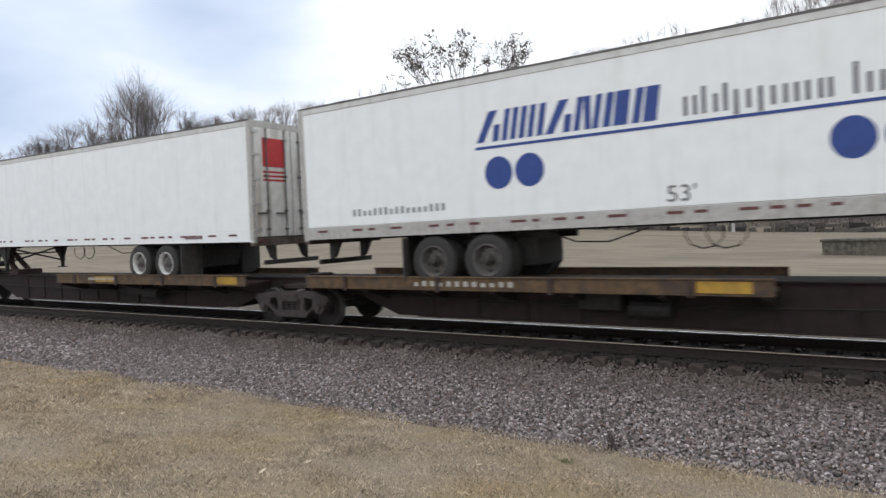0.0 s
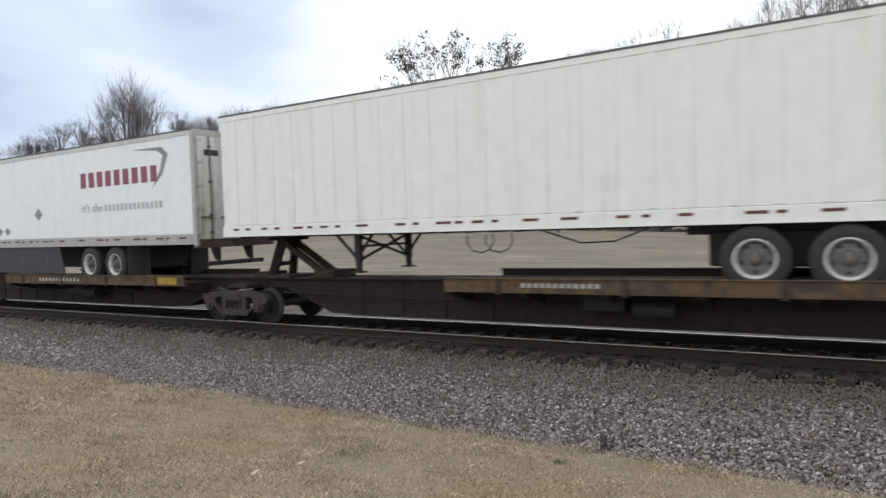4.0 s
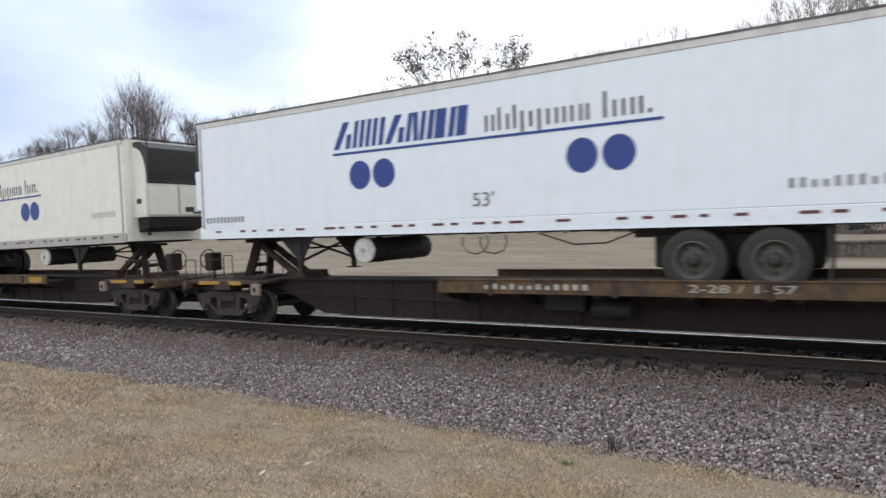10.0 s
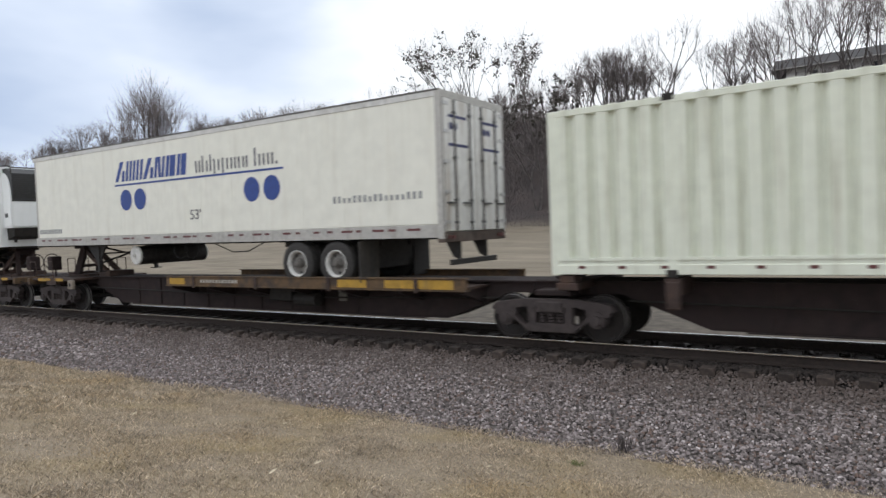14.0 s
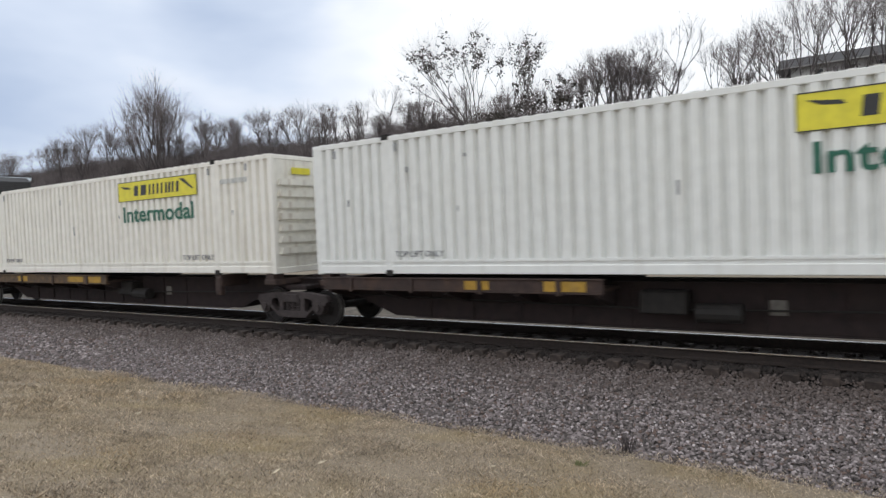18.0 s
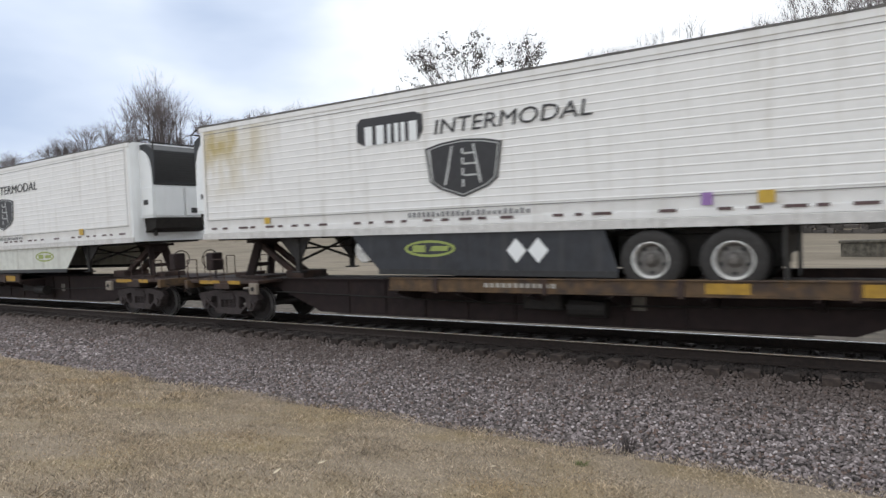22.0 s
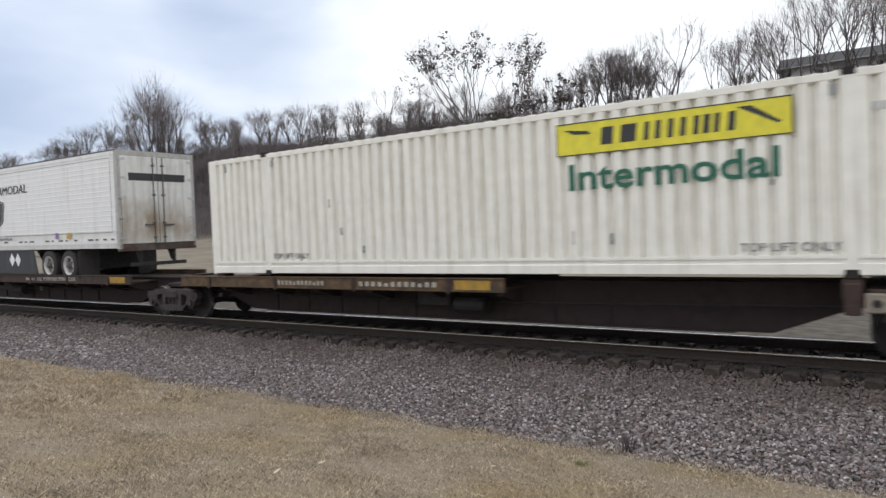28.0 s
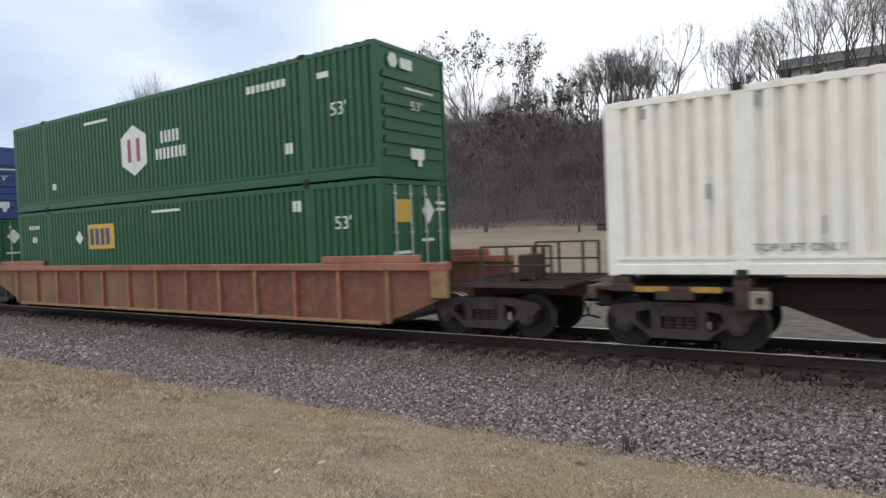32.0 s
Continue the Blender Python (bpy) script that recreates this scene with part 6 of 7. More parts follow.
def spine_car(s0, s1, ends, plats, hitch=None, pedestals=(), marks=0, coloured=0.7, own=(1, 0), brackets=(), end_rails=True, sign=None, nums=()):
    """One unit of a skeleton flat car between the bogies at s0 and s1 (distances along the train).
    ends: (left, right), 'joint' or 'coupled'. plats: wheel platforms. hitch: (place, side of its strut). own: which bogies are its own."""
    car = thing("spine_car", "grimy brown skeleton flat car with yellow-edged wheel platforms", "rail car", "skeleton flat cars")
    n = s1 - s0
    a = -1.75 if ends[0] == "coupled" else -0.55
    b = n + 1.75 if ends[1] == "coupled" else n + 0.55
    prof = [(a, 0.84), (1.15, 0.84), (1.5, 0.70), (2.65, 0.26), (n - 2.65, 0.26), (n - 1.5, 0.70), (n - 1.15, 0.84), (b, 0.84), (b, 1.06), (a, 1.06)]
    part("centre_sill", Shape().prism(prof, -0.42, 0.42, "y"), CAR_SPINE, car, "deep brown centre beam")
    fl = Shape().box(a, b, -0.52, 0.52, 1.06, 1.085).box(3.2, n - 3.2, -0.46, 0.46, 0.238, 0.26)
    for i in range(int((n - 7) / 1.1)):
        x = 3.6 + i * 1.1
        fl.box(x - 0.012, x + 0.012, -0.45, 0.45, 0.26, 1.06)
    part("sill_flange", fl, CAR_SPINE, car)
    rnd = random.Random(marks + 31)
    for pa, pb in plats:
        pa, pb = pa - s0, pb - s0
        pl = part("platform", Shape().box(pa, pb, -1.24, 1.24, 0.955, 1.0).box(pa, pb, -1.22, -0.6, 1.0, 1.006).box(pa, pb, 0.6, 1.22, 1.0, 1.006), CAR_BROWN, car, "steel wheel platform")
        cross = Shape()
        k = max(2, int((pb - pa) / 1.5))
        for i in range(k + 1):
            x = pa + 0.12 + (pb - pa - 0.24) * i / k
            cross.prism([(-1.24, 0.955), (-1.24, 0.86), (-0.42, 0.62), (0.42, 0.62), (1.24, 0.86), (1.24, 0.955)], x - 0.06, x + 0.06, "x")
        pieces("cross_bearer", cross, CAR_SPINE, pl)
        for sg in (-1, 1):
            ya, yb = sorted((sg * 1.24, sg * 1.30))
            sill = Shape().box(pa, pb, ya, yb, 0.935, 1.175, 0.012)
            sill.box(pa, pb, min(sg * 1.16, sg * 1.325), max(sg * 1.16, sg * 1.325), 1.165, 1.19, 0.006).box(pa, pb, min(sg * 1.18, sg * 1.32), max(sg * 1.18, sg * 1.32), 0.92, 0.94)
            si = part("side_sill", sill, CAR_YELLOW if rnd.random() < coloured else CAR_BROWN, pl)
            if sg > 0:
                continue
            st = Shape()
            x = pa + 0.15
            while x < pb - 0.8:
                if rnd.random() < 0.3 * min(1.0, coloured * 1.5) and not nums:
                    st.rect(x, x + rnd.uniform(0.45, 1.2), 0.97, 1.14, -1.30)
                x += rnd.uniform(1.3, 2.2)
            st.rect(pb - 1.1, pb - 0.3, 0.96, 1.145, -1.30)
            pieces("yellow_band", st, YELLOW, si)
            mk = Shape()
            x = pa + rnd.uniform(1.2, 2.4)
            for n0, n1 in nums:
                bars(mk, n0 - s0, n1 - s0, 1.0, 1.10, -1.304, 12, 0.5, seed=marks, low=0.7)
            if not nums and coloured > 0.5:
                bars(mk, x, x + 1.5, 1.02, 1.10, -1.304, 12, 0.4, seed=marks)
            if mk.v:
                pieces("number_bar", mk, MARK_WHITE, si)
            if sign:
                write(sign[0], sign[1] - s0, 0.995, sign[2], 0.125, -1.303, MARK_WHITE, si)
            stake = Shape()
            for i in range(4):
                q = pa + (pb - pa) * (i + 0.5) / 4
                stake.box(q - 0.05, q + 0.05, -1.335, -1.30, 0.88, 1.19, 0.008)
            pieces("tie_down", stake, CAR_BROWN, si)
    # end work
    for e, sg, x in ((ends[0], -1, 0.0), (ends[1], 1, n)):
        if e == "coupled":
            bol = Shape().box(x - 1.35, x + 1.35, -1.25, 1.25, 1.0, 1.07, 0.01).box(x - 0.3, x + 0.3, -1.28, 1.28, 0.86, 1.0)
            ed = part("end_deck", bol, CAR_BROWN, car, "rusty end platform over the bogie")
            es = Shape().box(*sorted((x + sg * 1.3, x + sg * 1.45)), -1.35, 1.35, 0.86, 1.08, 0.01)
            part("end_sill", es, CAR_YELLOW, ed)
            yb_ = Shape().rect(x - 0.9, x - 0.1, 0.98, 1.075, -1.255).rect(x + 0.25, x + 0.7, 0.98, 1.075, -1.255)
            pieces("yellow_band", yb_, YELLOW, ed)
            part("jack_pad", Shape().box(x - sg * 1.25 - 0.14, x - sg * 1.25 + 0.14, -1.33, -1.22, 0.74, 1.02, 0.02), PAD, ed, "pale jacking pad with a round hole")
            part("pad_hole", Shape().cyl((x - sg * 1.25, 0.88), 0.06, -1.336, -1.33, "y", 12), DARK, ed)
            if end_rails:
                gr = Shape()
                for y in (-1.25, 1.25):
                    for q in (-0.1, 0.45, 1.0, 1.4):
                        gr.rod([(x + sg * q, y, 1.05), (x + sg * q, y, 1.62)], 0.016, 5)
                    gr.rod([(x - sg * 0.1, y, 1.62), (x + sg * 0.45, y, 1.62)], 0.014, 5).rod([(x + sg * 1.0, y, 1.62), (x + sg * 1.4, y, 1.62)], 0.014, 5)
                pieces("grab_iron", gr, CAR_BROWN, ed)
                bw = Shape()
                bw.rod([(x + sg * 1.15, -0.55, 1.05), (x + sg * 1.15, -0.55, 1.75)], 0.03, 6)
                bw.box(*sorted((x + sg * 1.0, x + sg * 1.3)), -0.75, -0.4, 1.3, 1.78, 0.03)
                for i in range(14):
                    a0, a1 = 2 * math.pi * i / 14, 2 * math.pi * (i + 1) / 14
                    bw.rod([(x + sg * 1.34, -0.57 + 0.26 * math.cos(a0), 1.6 + 0.26 * math.sin(a0)), (x + sg * 1.34, -0.57 + 0.26 * math.cos(a1), 1.6 + 0.26 * math.sin(a1))], 0.016, 4)
                part("hand_brake", bw, CAR_SPINE, ed, "rusty hand brake wheel and gear box")
            cp = Shape().box(*sorted((x + sg * 1.4, x + sg * 1.92)), -0.12, 0.12, 0.72, 0.95, 0.03).box(*sorted((x + sg * 1.78, x + sg * 2.04)), -0.2, 0.2, 0.66, 1.0, 0.06)
            cp.rod([(x + sg * 1.7, -0.35, 0.8), (x + sg * 1.85, -0.33, 0.42), (x + sg * 2.04, -0.3, 0.38)], 0.025, 6)
            cp.rod([(x + sg * 1.5, -1.2, 0.95), (x + sg * 1.6, -0.3, 0.6), (x + sg * 1.75, -0.15, 0.62)], 0.015, 5)
            part("coupler", cp, DARK, car, "grimy knuckle coupler and air hose")
            sk_ = Shape().box(*sorted((x + sg * 1.28, x + sg * 1.56)), -0.48, 0.48, 0.62, 1.0, 0.03).prism([(x + sg * 0.9, 0.86), (x + sg * 1.5, 0.62), (x + sg * 1.5, 0.86)][::sg], -0.3, 0.3, "y")
            part("draft_pocket", sk_, DARK, car)
            part("cut_lever", Shape().rod([(x + sg * 1.52, -1.3, 0.78), (x + sg * 1.58, -1.1, 0.90), (x + sg * 1.62, -0.3, 0.92), (x + sg * 1.72, -0.1, 0.98)], 0.014, 5), CAR_BROWN, car)
        else:
            jt = Shape().box(x - 0.6, x + 0.6, -0.46, 0.46, 0.80, 1.1, 0.04).box(x - 0.35, x + 0.35, -0.95, 0.95, 0.84, 0.95, 0.02)
            jt.cyl((x, 0.0), 0.3, 1.1, 1.15, "z", 14)
            part("articulation_joint", jt, CAR_SPINE, car)
    if hitch:
        hx, hs = hitch[0] - s0, hitch[1]
        h = part("hitch_stand", Shape().bar((hx - hs * 0.30, -0.36, 1.06), (hx, -0.22, 2.04), 0.15, 0.2).bar((hx - hs * 0.30, 0.36, 1.06), (hx, 0.22, 2.04), 0.15, 0.2).bar((hx - hs * 0.18, -0.30, 1.42), (hx - hs * 0.18, 0.30, 1.42), 0.1), CAR_SPINE, car, "folding trailer hitch stand")
        part("hitch_head", Shape().box(hx - 0.30, hx + 0.30, -0.42, 0.42, 2.005, 2.085, 0.02).box(hx - 0.14, hx + 0.14, -0.3, 0.3, 1.84, 2.01), CAR_SPINE, h)
        st = Shape()
        for y in (-0.2, 0.2):
            st.bar((hx + hs * 0.05, y, 1.95), (hx + hs * 1.35, y, 1.16), 0.12, 0.14)
        st.box(*sorted((hx + hs * 1.15, hx + hs * 1.8)), -0.42, 0.42, 1.07, 1.26, 0.02)
        part("hitch_strut", st, CAR_BROWN, h)
        base = Shape().box(hx - 0.5, hx + 0.5, -0.55, 0.55, 1.07, 1.14, 0.01).box(*sorted((hx - hs * 0.9, hx - hs * 0.45)), -0.35, 0.35, 1.07, 1.22, 0.02)
        part("hitch_base", base, CAR_BROWN, h)
    for p in pedestals:
        x = p - s0
        part("pedestal", Shape().box(x - 0.2, x + 0.2, -1.28, 1.28, 0.98, 1.12, 0.02).box(x - 0.14, x + 0.14, -1.27, -0.95, 1.12, 1.25, 0.01).box(x - 0.14, x + 0.14, 0.95, 1.27, 1.12, 1.25, 0.01), CAR_BROWN, car, "container corner pedestal")
    for p in brackets:
        x = p - s0
        part("bracket", Shape().box(x - 0.13, x + 0.13, -1.29, -0.42, 0.92, 1.22, 0.02).box(x - 0.11, x + 0.11, -1.31, -1.16, 0.70, 1.16, 0.02).cyl((x, 0.80), 0.05, -1.33, -1.30, "y", 10), CAR_BROWN, car, "folding container bracket")
    gearx = n * (0.42 + 0.2 * rnd.random())
    eq = Shape().box(gearx - 0.4, gearx + 0.4, -0.80, -0.42, 0.55, 0.95, 0.03).cyl((-0.75, 0.6), 0.16, gearx + 0.55, gearx + 1.25, "x", 12)
    eq.rod([(1.3, -0.62, 0.75), (gearx, -0.62, 0.62), (n - 1.3, -0.62, 0.75)], 0.02, 5)
    part("brake_gear", eq, DARK, car, "air brake valve and cylinder")
    if rnd.random() < 0.5:
        part("test_panel", Shape().rect(gearx + 1.6, gearx + 1.85, 0.55, 0.8, -0.425), PALE_NOTICE, car, "pale square notice")
    if own[0]:
        bogie(car, 0.0, s0)
    if own[1]:
        bogie(car, n, s1)
    MOVERS.append((car, s0, 0.0, 0.0))
    return car


def well_car(s0, s1, ends, own, label):
    """A well car between bogies at s0 and s1: deep side sheets with stakes."""
    car = thing("well_car", label, "rail car", "double-stack well cars")
    n = s1 - s0
    wa, wb = 1.0 + 0.55, n - 1.55
    for sg in (-1, 1):
        ya, yb = sorted((sg * 1.33, sg * 1.37))
        web = Shape().prism([(wa - 0.9, 0.82), (wa + 0.75, 0.22), (wb - 0.75, 0.22), (wb + 0.9, 0.82), (wb + 0.9, 1.42), (wa - 0.9, 1.42)], ya, yb, "y")
        sd = part("side_sheet", web, WELL_PAINT, car, "faded orange and yellow well side")
        part("top_chord", Shape().box(wa - 0.95, wb + 0.95, min(sg * 1.26, sg * 1.47), max(sg * 1.26, sg * 1.47), 1.34, 1.50, 0.015), WELL_RED, sd)
        part("bottom_chord", Shape().box(wa + 0.75, wb - 0.75, min(sg * 1.26, sg * 1.46), max(sg * 1.26, sg * 1.46), 0.20, 0.27, 0.01), WELL_YELLOW, sd)
        for i in range(13):
            x = wa + 0.55 + (wb - wa - 1.1) * i / 12
            part("stake", Shape().prism([(sg * 1.37, 0.24), (sg * 1.46, 0.24), (sg * 1.45, 1.34), (sg * 1.37, 1.34)], x - 0.045, x + 0.045, "x"), WELL_RED if i % 3 else WELL_YELLOW, sd)
        for x0_, x1_ in ((wa - 0.6, wa + 2.4), (wb - 2.4, wb + 0.3)):
            part("guide_rail", Shape().box(x0_, x1_, min(sg * 1.34, sg * 1.44), max(sg * 1.34, sg * 1.44), 1.50, 1.66, 0.015), WELL_RED, sd)
        hd = Shape().box(wa + 0.3, wa + 0.34, min(sg * 1.47, sg * 1.52), max(sg * 1.47, sg * 1.52), 0.5, 1.2).box(wb + 0.55, wb + 0.95, min(sg * 1.36, sg * 1.46), max(sg * 1.36, sg * 1.46), 0.80, 1.42, 0.01)
        part("end_post", hd, WELL_YELLOW, sd)
    part("well_floor", Shape().box(wa + 0.6, wb - 0.6, -1.3, 1.3, 0.22, 0.30).box(wa + 0.2, wa + 0.8, -1.3, 1.3, 0.30, 0.40).box(wb - 0.8, wb - 0.2, -1.3, 1.3, 0.30, 0.40), DARK, car)
    for e, sg, x, edge in ((ends[0], -1, 0.0, wa - 0.9), (ends[1], 1, n, wb + 0.9)):
        far = x + sg * (1.75 if e == "coupled" else 0.6)
        ed = part("end_deck", Shape().box(*sorted((edge, far)), -1.25, 1.25, 1.0, 1.08, 0.01).box(*sorted((edge, far)), -0.4, 0.4, 0.8, 1.0), CAR_BROWN, car, "rusty brown end deck")
        tread = Shape()
        for i in range(9):
            y = -1.2 + i * 0.3
            tread.box(*sorted((edge, far)), y - 0.03, y + 0.03, 1.08, 1.10)
        pieces("tread_bar", tread, CAR_SPINE, ed)
        gr = Shape()
        for y in (-1.22, 1.22):
            for q in (0.25, 0.8, 1.35, 1.7):
                gr.rod([(x + sg * (q - 0.2), y, 1.05), (x + sg * (q - 0.2), y, 1.78)], 0.032, 6)
            for z in (1.42, 1.78):
                gr.rod([(x + sg * 0.05, y, z), (x + sg * 1.5, y, z)], 0.022, 6)
        if e == "coupled":
            pieces("end_railing", gr, CAR_BROWN, ed, "rusty brown end railing")
            bw = Shape().box(*sorted((x + sg * 0.55, x + sg * 0.85)), -0.7, -0.2, 1.1, 1.6, 0.03)
            bw.rod([(x + sg * 0.7, 0.2, 1.05), (x + sg * 0.7, 0.2, 1.7)], 0.05, 6)
            part("hand_brake", bw, CAR_BROWN, ed)
            cp = Shape().box(*sorted((x + sg * 1.4, x + sg * 1.92)), -0.12, 0.12, 0.72, 0.95, 0.03).box(*sorted((x + sg * 1.78, x + sg * 2.04)), -0.2, 0.2, 0.66, 1.0, 0.06)
            cp.rod([(x + sg * 1.7, -0.35, 0.8), (x + sg * 1.85, -0.33, 0.42), (x + sg * 2.04, -0.3, 0.38)], 0.025, 6)
            part("coupler", cp, DARK, car)
    if own[0]:
        bogie(car, 0.0, s0)
    if own[1]:
        bogie(car, n, s1)
    MOVERS.append((car, s0, 0.0, 0.0))
    return car


# ---------------------------------------------------------------- the train, from its head (far right) to its tail
def plain_dry(s, front, label, axles, **kw):
    return trailer("refrigerated_trailer" if kw.get("reefer") else "dry_van_trailer", label, front, s, axles, **kw)


def build_train():
    J, C = "joint", "coupled"
    # first set
    spine_car(-11.21, 6.3, (J, J), [(-10.5, -1.0)], hitch=(-10.40 + 15.2, -1), marks=1, nums=[(-7.49, -5.20)], own=(1, 1))
    spine_car(-28.42, -11.21, (J, J), [(-21.2, -12.5)], hitch=(-28.30 + 0.95, 1), marks=2)
    spine_car(-45.65, -28.42, (J, J), [(-39.6, -30.1)], hitch=(-45.60 + 0.95, 1), marks=3)
    spine_car(-62.9, -45.65, (J, J), [(-56.6, -47.2)], hitch=(-62.93 + 0.95, 1), marks=4)
    spine_car(-79.42, -62.9, (C, J), [(-73.8, -64.5)], hitch=(-80.08 + 0.95, 1), marks=5, nums=[(-71.63, -69.28)])
    spine_car(-101.3, -83.5, (J, C), [(-99.9, -90.4)], hitch=(-99.37 + 15.2, -1), marks=6, nums=[(-93.53, -92.13)], sign=("2-28 / 1-57", -96.67, 1.45), own=(1, 1))
    spine_car(-119.95, -101.3, (J, J), [(-119.0, -109.1)], hitch=(-118.0 + 15.2, -1), marks=7)
    spine_car(-137.58, -119.95, (C, J), [(-131.1, -121.7)], hitch=(-138.28 + 0.95, 1), marks=8, nums=[(-130.05, -127.96)], sign=("2-28 / 1-57", -126.39, 1.51))
    spine_car(-159.25, -141.57, (J, C), [(-158.1, -146.0)], hitch=(-157.6 + 15.2, -1), marks=9, nums=[(-151.63, -149.53)], sign=("2-28 / 1-57", -154.82, 1.49), own=(1, 1))
    spine_car(-178.18, -159.25, (J, J), [(-170.9, -161.2)], pedestals=(-177.75, -162.1), brackets=(-178.01 + 2.07,), marks=10)
    spine_car(-195.7, -178.18, (C, J), [(-189.4, -179.8)], hitch=(-196.47 + 0.95, 1), marks=11)
    spine_car(-216.35, -199.5, (J, C), [(-215.1, -206.3)], hitch=(-215.49 + 15.2, -1), marks=12, own=(1, 1), coloured=0.2)
    spine_car(-233.8, -216.35, (J, J), [(-232.5, -226.0)], pedestals=(-232.45, -216.75), brackets=(-232.67 + 13.98,), marks=13, coloured=0.2)
    spine_car(-251.2, -233.8, (J, J), [(-250.0, -241.5)], pedestals=(-249.95, -234.3), brackets=(-250.2 + 13.98,), marks=14, coloured=0.4)
    spine_car(-268.55, -251.2, (J, J), [(-267.2, -258.4)], hitch=(-267.57 + 15.2, -1), marks=15, coloured=0.3)
    spine_car(-284.97, -268.55, (C, J), [(-279.45, -270.0)], hitch=(-285.61 + 0.95, 1), marks=16)
    spine_car(-305.55, -288.95, (J, C), [(-304.4, -295.9)], hitch=(-304.87 + 15.2, -1), marks=17, own=(1, 1), coloured=0.1)
    spine_car(-323.2, -305.55, (J, J), [(-322.0, -312.6)], hitch=(-322.27 + 15.2, -1), marks=18, coloured=0.2)
    spine_car(-339.6, -323.2, (C, J), [(-334.3, -324.7)], hitch=(-340.0 + 0.95, 1), marks=19, coloured=0.2)
    spine_car(-361.18, -343.46, (J, C), [(-360.4, -350.5)], pedestals=(-358.75, -343.1), brackets=(-358.97 + 13.98,), marks=20, nums=[(-354.05, -351.95), (-356.59, -355.05)], own=(1, 1))
    spine_car(-379.67, -361.18, (J, J), [(-372.4, -362.8)], hitch=(-379.45 + 0.95, 1), marks=21, nums=[(-369.16, -368.55)], sign=("ALL PURPOSE SPINE CAR", -368.40, 2.52))
    spine_car(-397.0, -379.67, (C, J), [(-390.6, -381.2)], pedestals=(-397.85, -382.15), brackets=(-398.06 + 13.98, -398.06 + 2.07), marks=22, nums=[(-389.05, -386.94)], sign=("2-28 / 1-57", -385.66, 1.25), end_rails=False)
    well_car(-421.2, -400.65, (J, C), (1, 1), "faded orange double-stack well car with yellow stakes")
    well_car(-441.7, -421.2, (J, J), (1, 0), "faded orange double-stack well car behind the first")

    # loads
    t = plain_dry(-10.40, 1, "white dry van trailer with blue bars and blue discs", (3.4, 4.6), bright=False, paint=WHITE_A)
    blue_disc_livery(t, 1, 4.50, up=-0.10, discs=(0.43, 1.05, 5.95, 6.60), z53=2.51, zweb=2.56, web0=1.42)
    t = plain_dry(-28.30, -1, "plain white dry van trailer with a red square emblem", (16.15 - 12.7, 16.15 - 11.5), paint=WHITE_A, bottom=WHITE_A)
    shapes("red_emblem", t, RED, lambda s: s.rect(1.62, 2.50, 3.46, 4.30, Y0), "red square emblem")
    shapes("emblem_shape", t, WHITE_A, lambda s: s.plate([(1.69, 3.55), (1.94, 3.51), (2.41, 3.79), (2.31, 3.95), (2.11, 3.91), (2.07, 4.15), (1.91, 4.19), (1.87, 3.98), (1.77, 4.15), (1.69, 3.93)], Y0 - 0.004))
    shapes("emblem_bar", t, GREY_INK, lambda s: bars(s, 1.64, 2.48, 3.33, 3.41, Y0, 9, 0.3))
    shapes("red_bar", t, RED, lambda s: bars(s, 1.64, 2.48, 3.23, 3.29, Y0, 9, 0.3))
    shapes("number_bar", t, GREY_INK, lambda s: bars(s, 0.3, 0.85, 2.72, 2.78, Y0, 8, 0.3))
    shapes("red_notice", t, TAPE_RED, lambda s: bars(s, 13.6, 14.3, 2.13, 2.22, SIDE - 0.014, 6, 0.2))
    s = Shape().box(LONG + 0.046, LONG + 0.052, -0.95, -0.25, 3.85, 4.55)
    part("door_emblem", s, RED, t, "red door emblem")
    s = Shape()
    for z in (3.5, 3.6, 3.7):
        s.box(LONG + 0.046, LONG + 0.051, -0.95, -0.2, z, z + 0.05)
    part("door_bar", s, RED, t)
    t = plain_dry(-45.60, -1, "white dry van trailer with blue bars and blue discs", (16.15 - 13.05, 16.15 - 11.9), bright=False, tank=LONG - 5.3, legs=12.6)
    blue_disc_livery(t, -1, 4.63, up=0.02, discs=(0.69, 1.33, 5.55, 6.18), z53=2.53, zweb=2.52, disc_up=0.03)
    door_discs(t, -1)
    plain_dry(-62.93, -1, "creamy white trailer with upright side ribs", (16.15 - 13.0, 16.15 - 11.8), paint=WHITE_R, wall="ribbed", trim=WHITE_R, legs=12.2)
    t = plain_dry(-80.08, -1, "white trailer with wine-red bars and charcoal skirt", (16.15 - 12.55, 16.15 - 11.3), paint=WHITE_A, skirt=(6.26, 11.3, SKIRT_DARK), reefer="box", trim=RAIL_GREY)
    shapes("torn_sheet", t, BLACK_INK, lambda s: s.plate([(3.72, 4.68), (3.83, 4.68), (3.84, 4.42), (3.90, 4.30), (3.80, 4.36), (3.77, 4.21), (3.74, 4.4)], Y0), "dark tear below the roof rail")
    shapes("name_bar", t, WINE, lambda s: bars(s, 11.05, 14.8, 3.72, 4.15, Y0, 9, 0.35, seed=6))
    shapes("emblem_swoosh", t, GREY_INK, lambda s: s.plate([(13.6, 4.62), (14.9, 4.60), (15.15, 4.4), (14.9, 3.9), (14.45, 3.55), (14.8, 4.0), (14.95, 4.38), (14.7, 4.52)], Y0), "grey curved emblem")
    write("it's the", 11.05, 3.02, 1.05, 0.24, Y0, PALE_INK, t, shear=0.15)
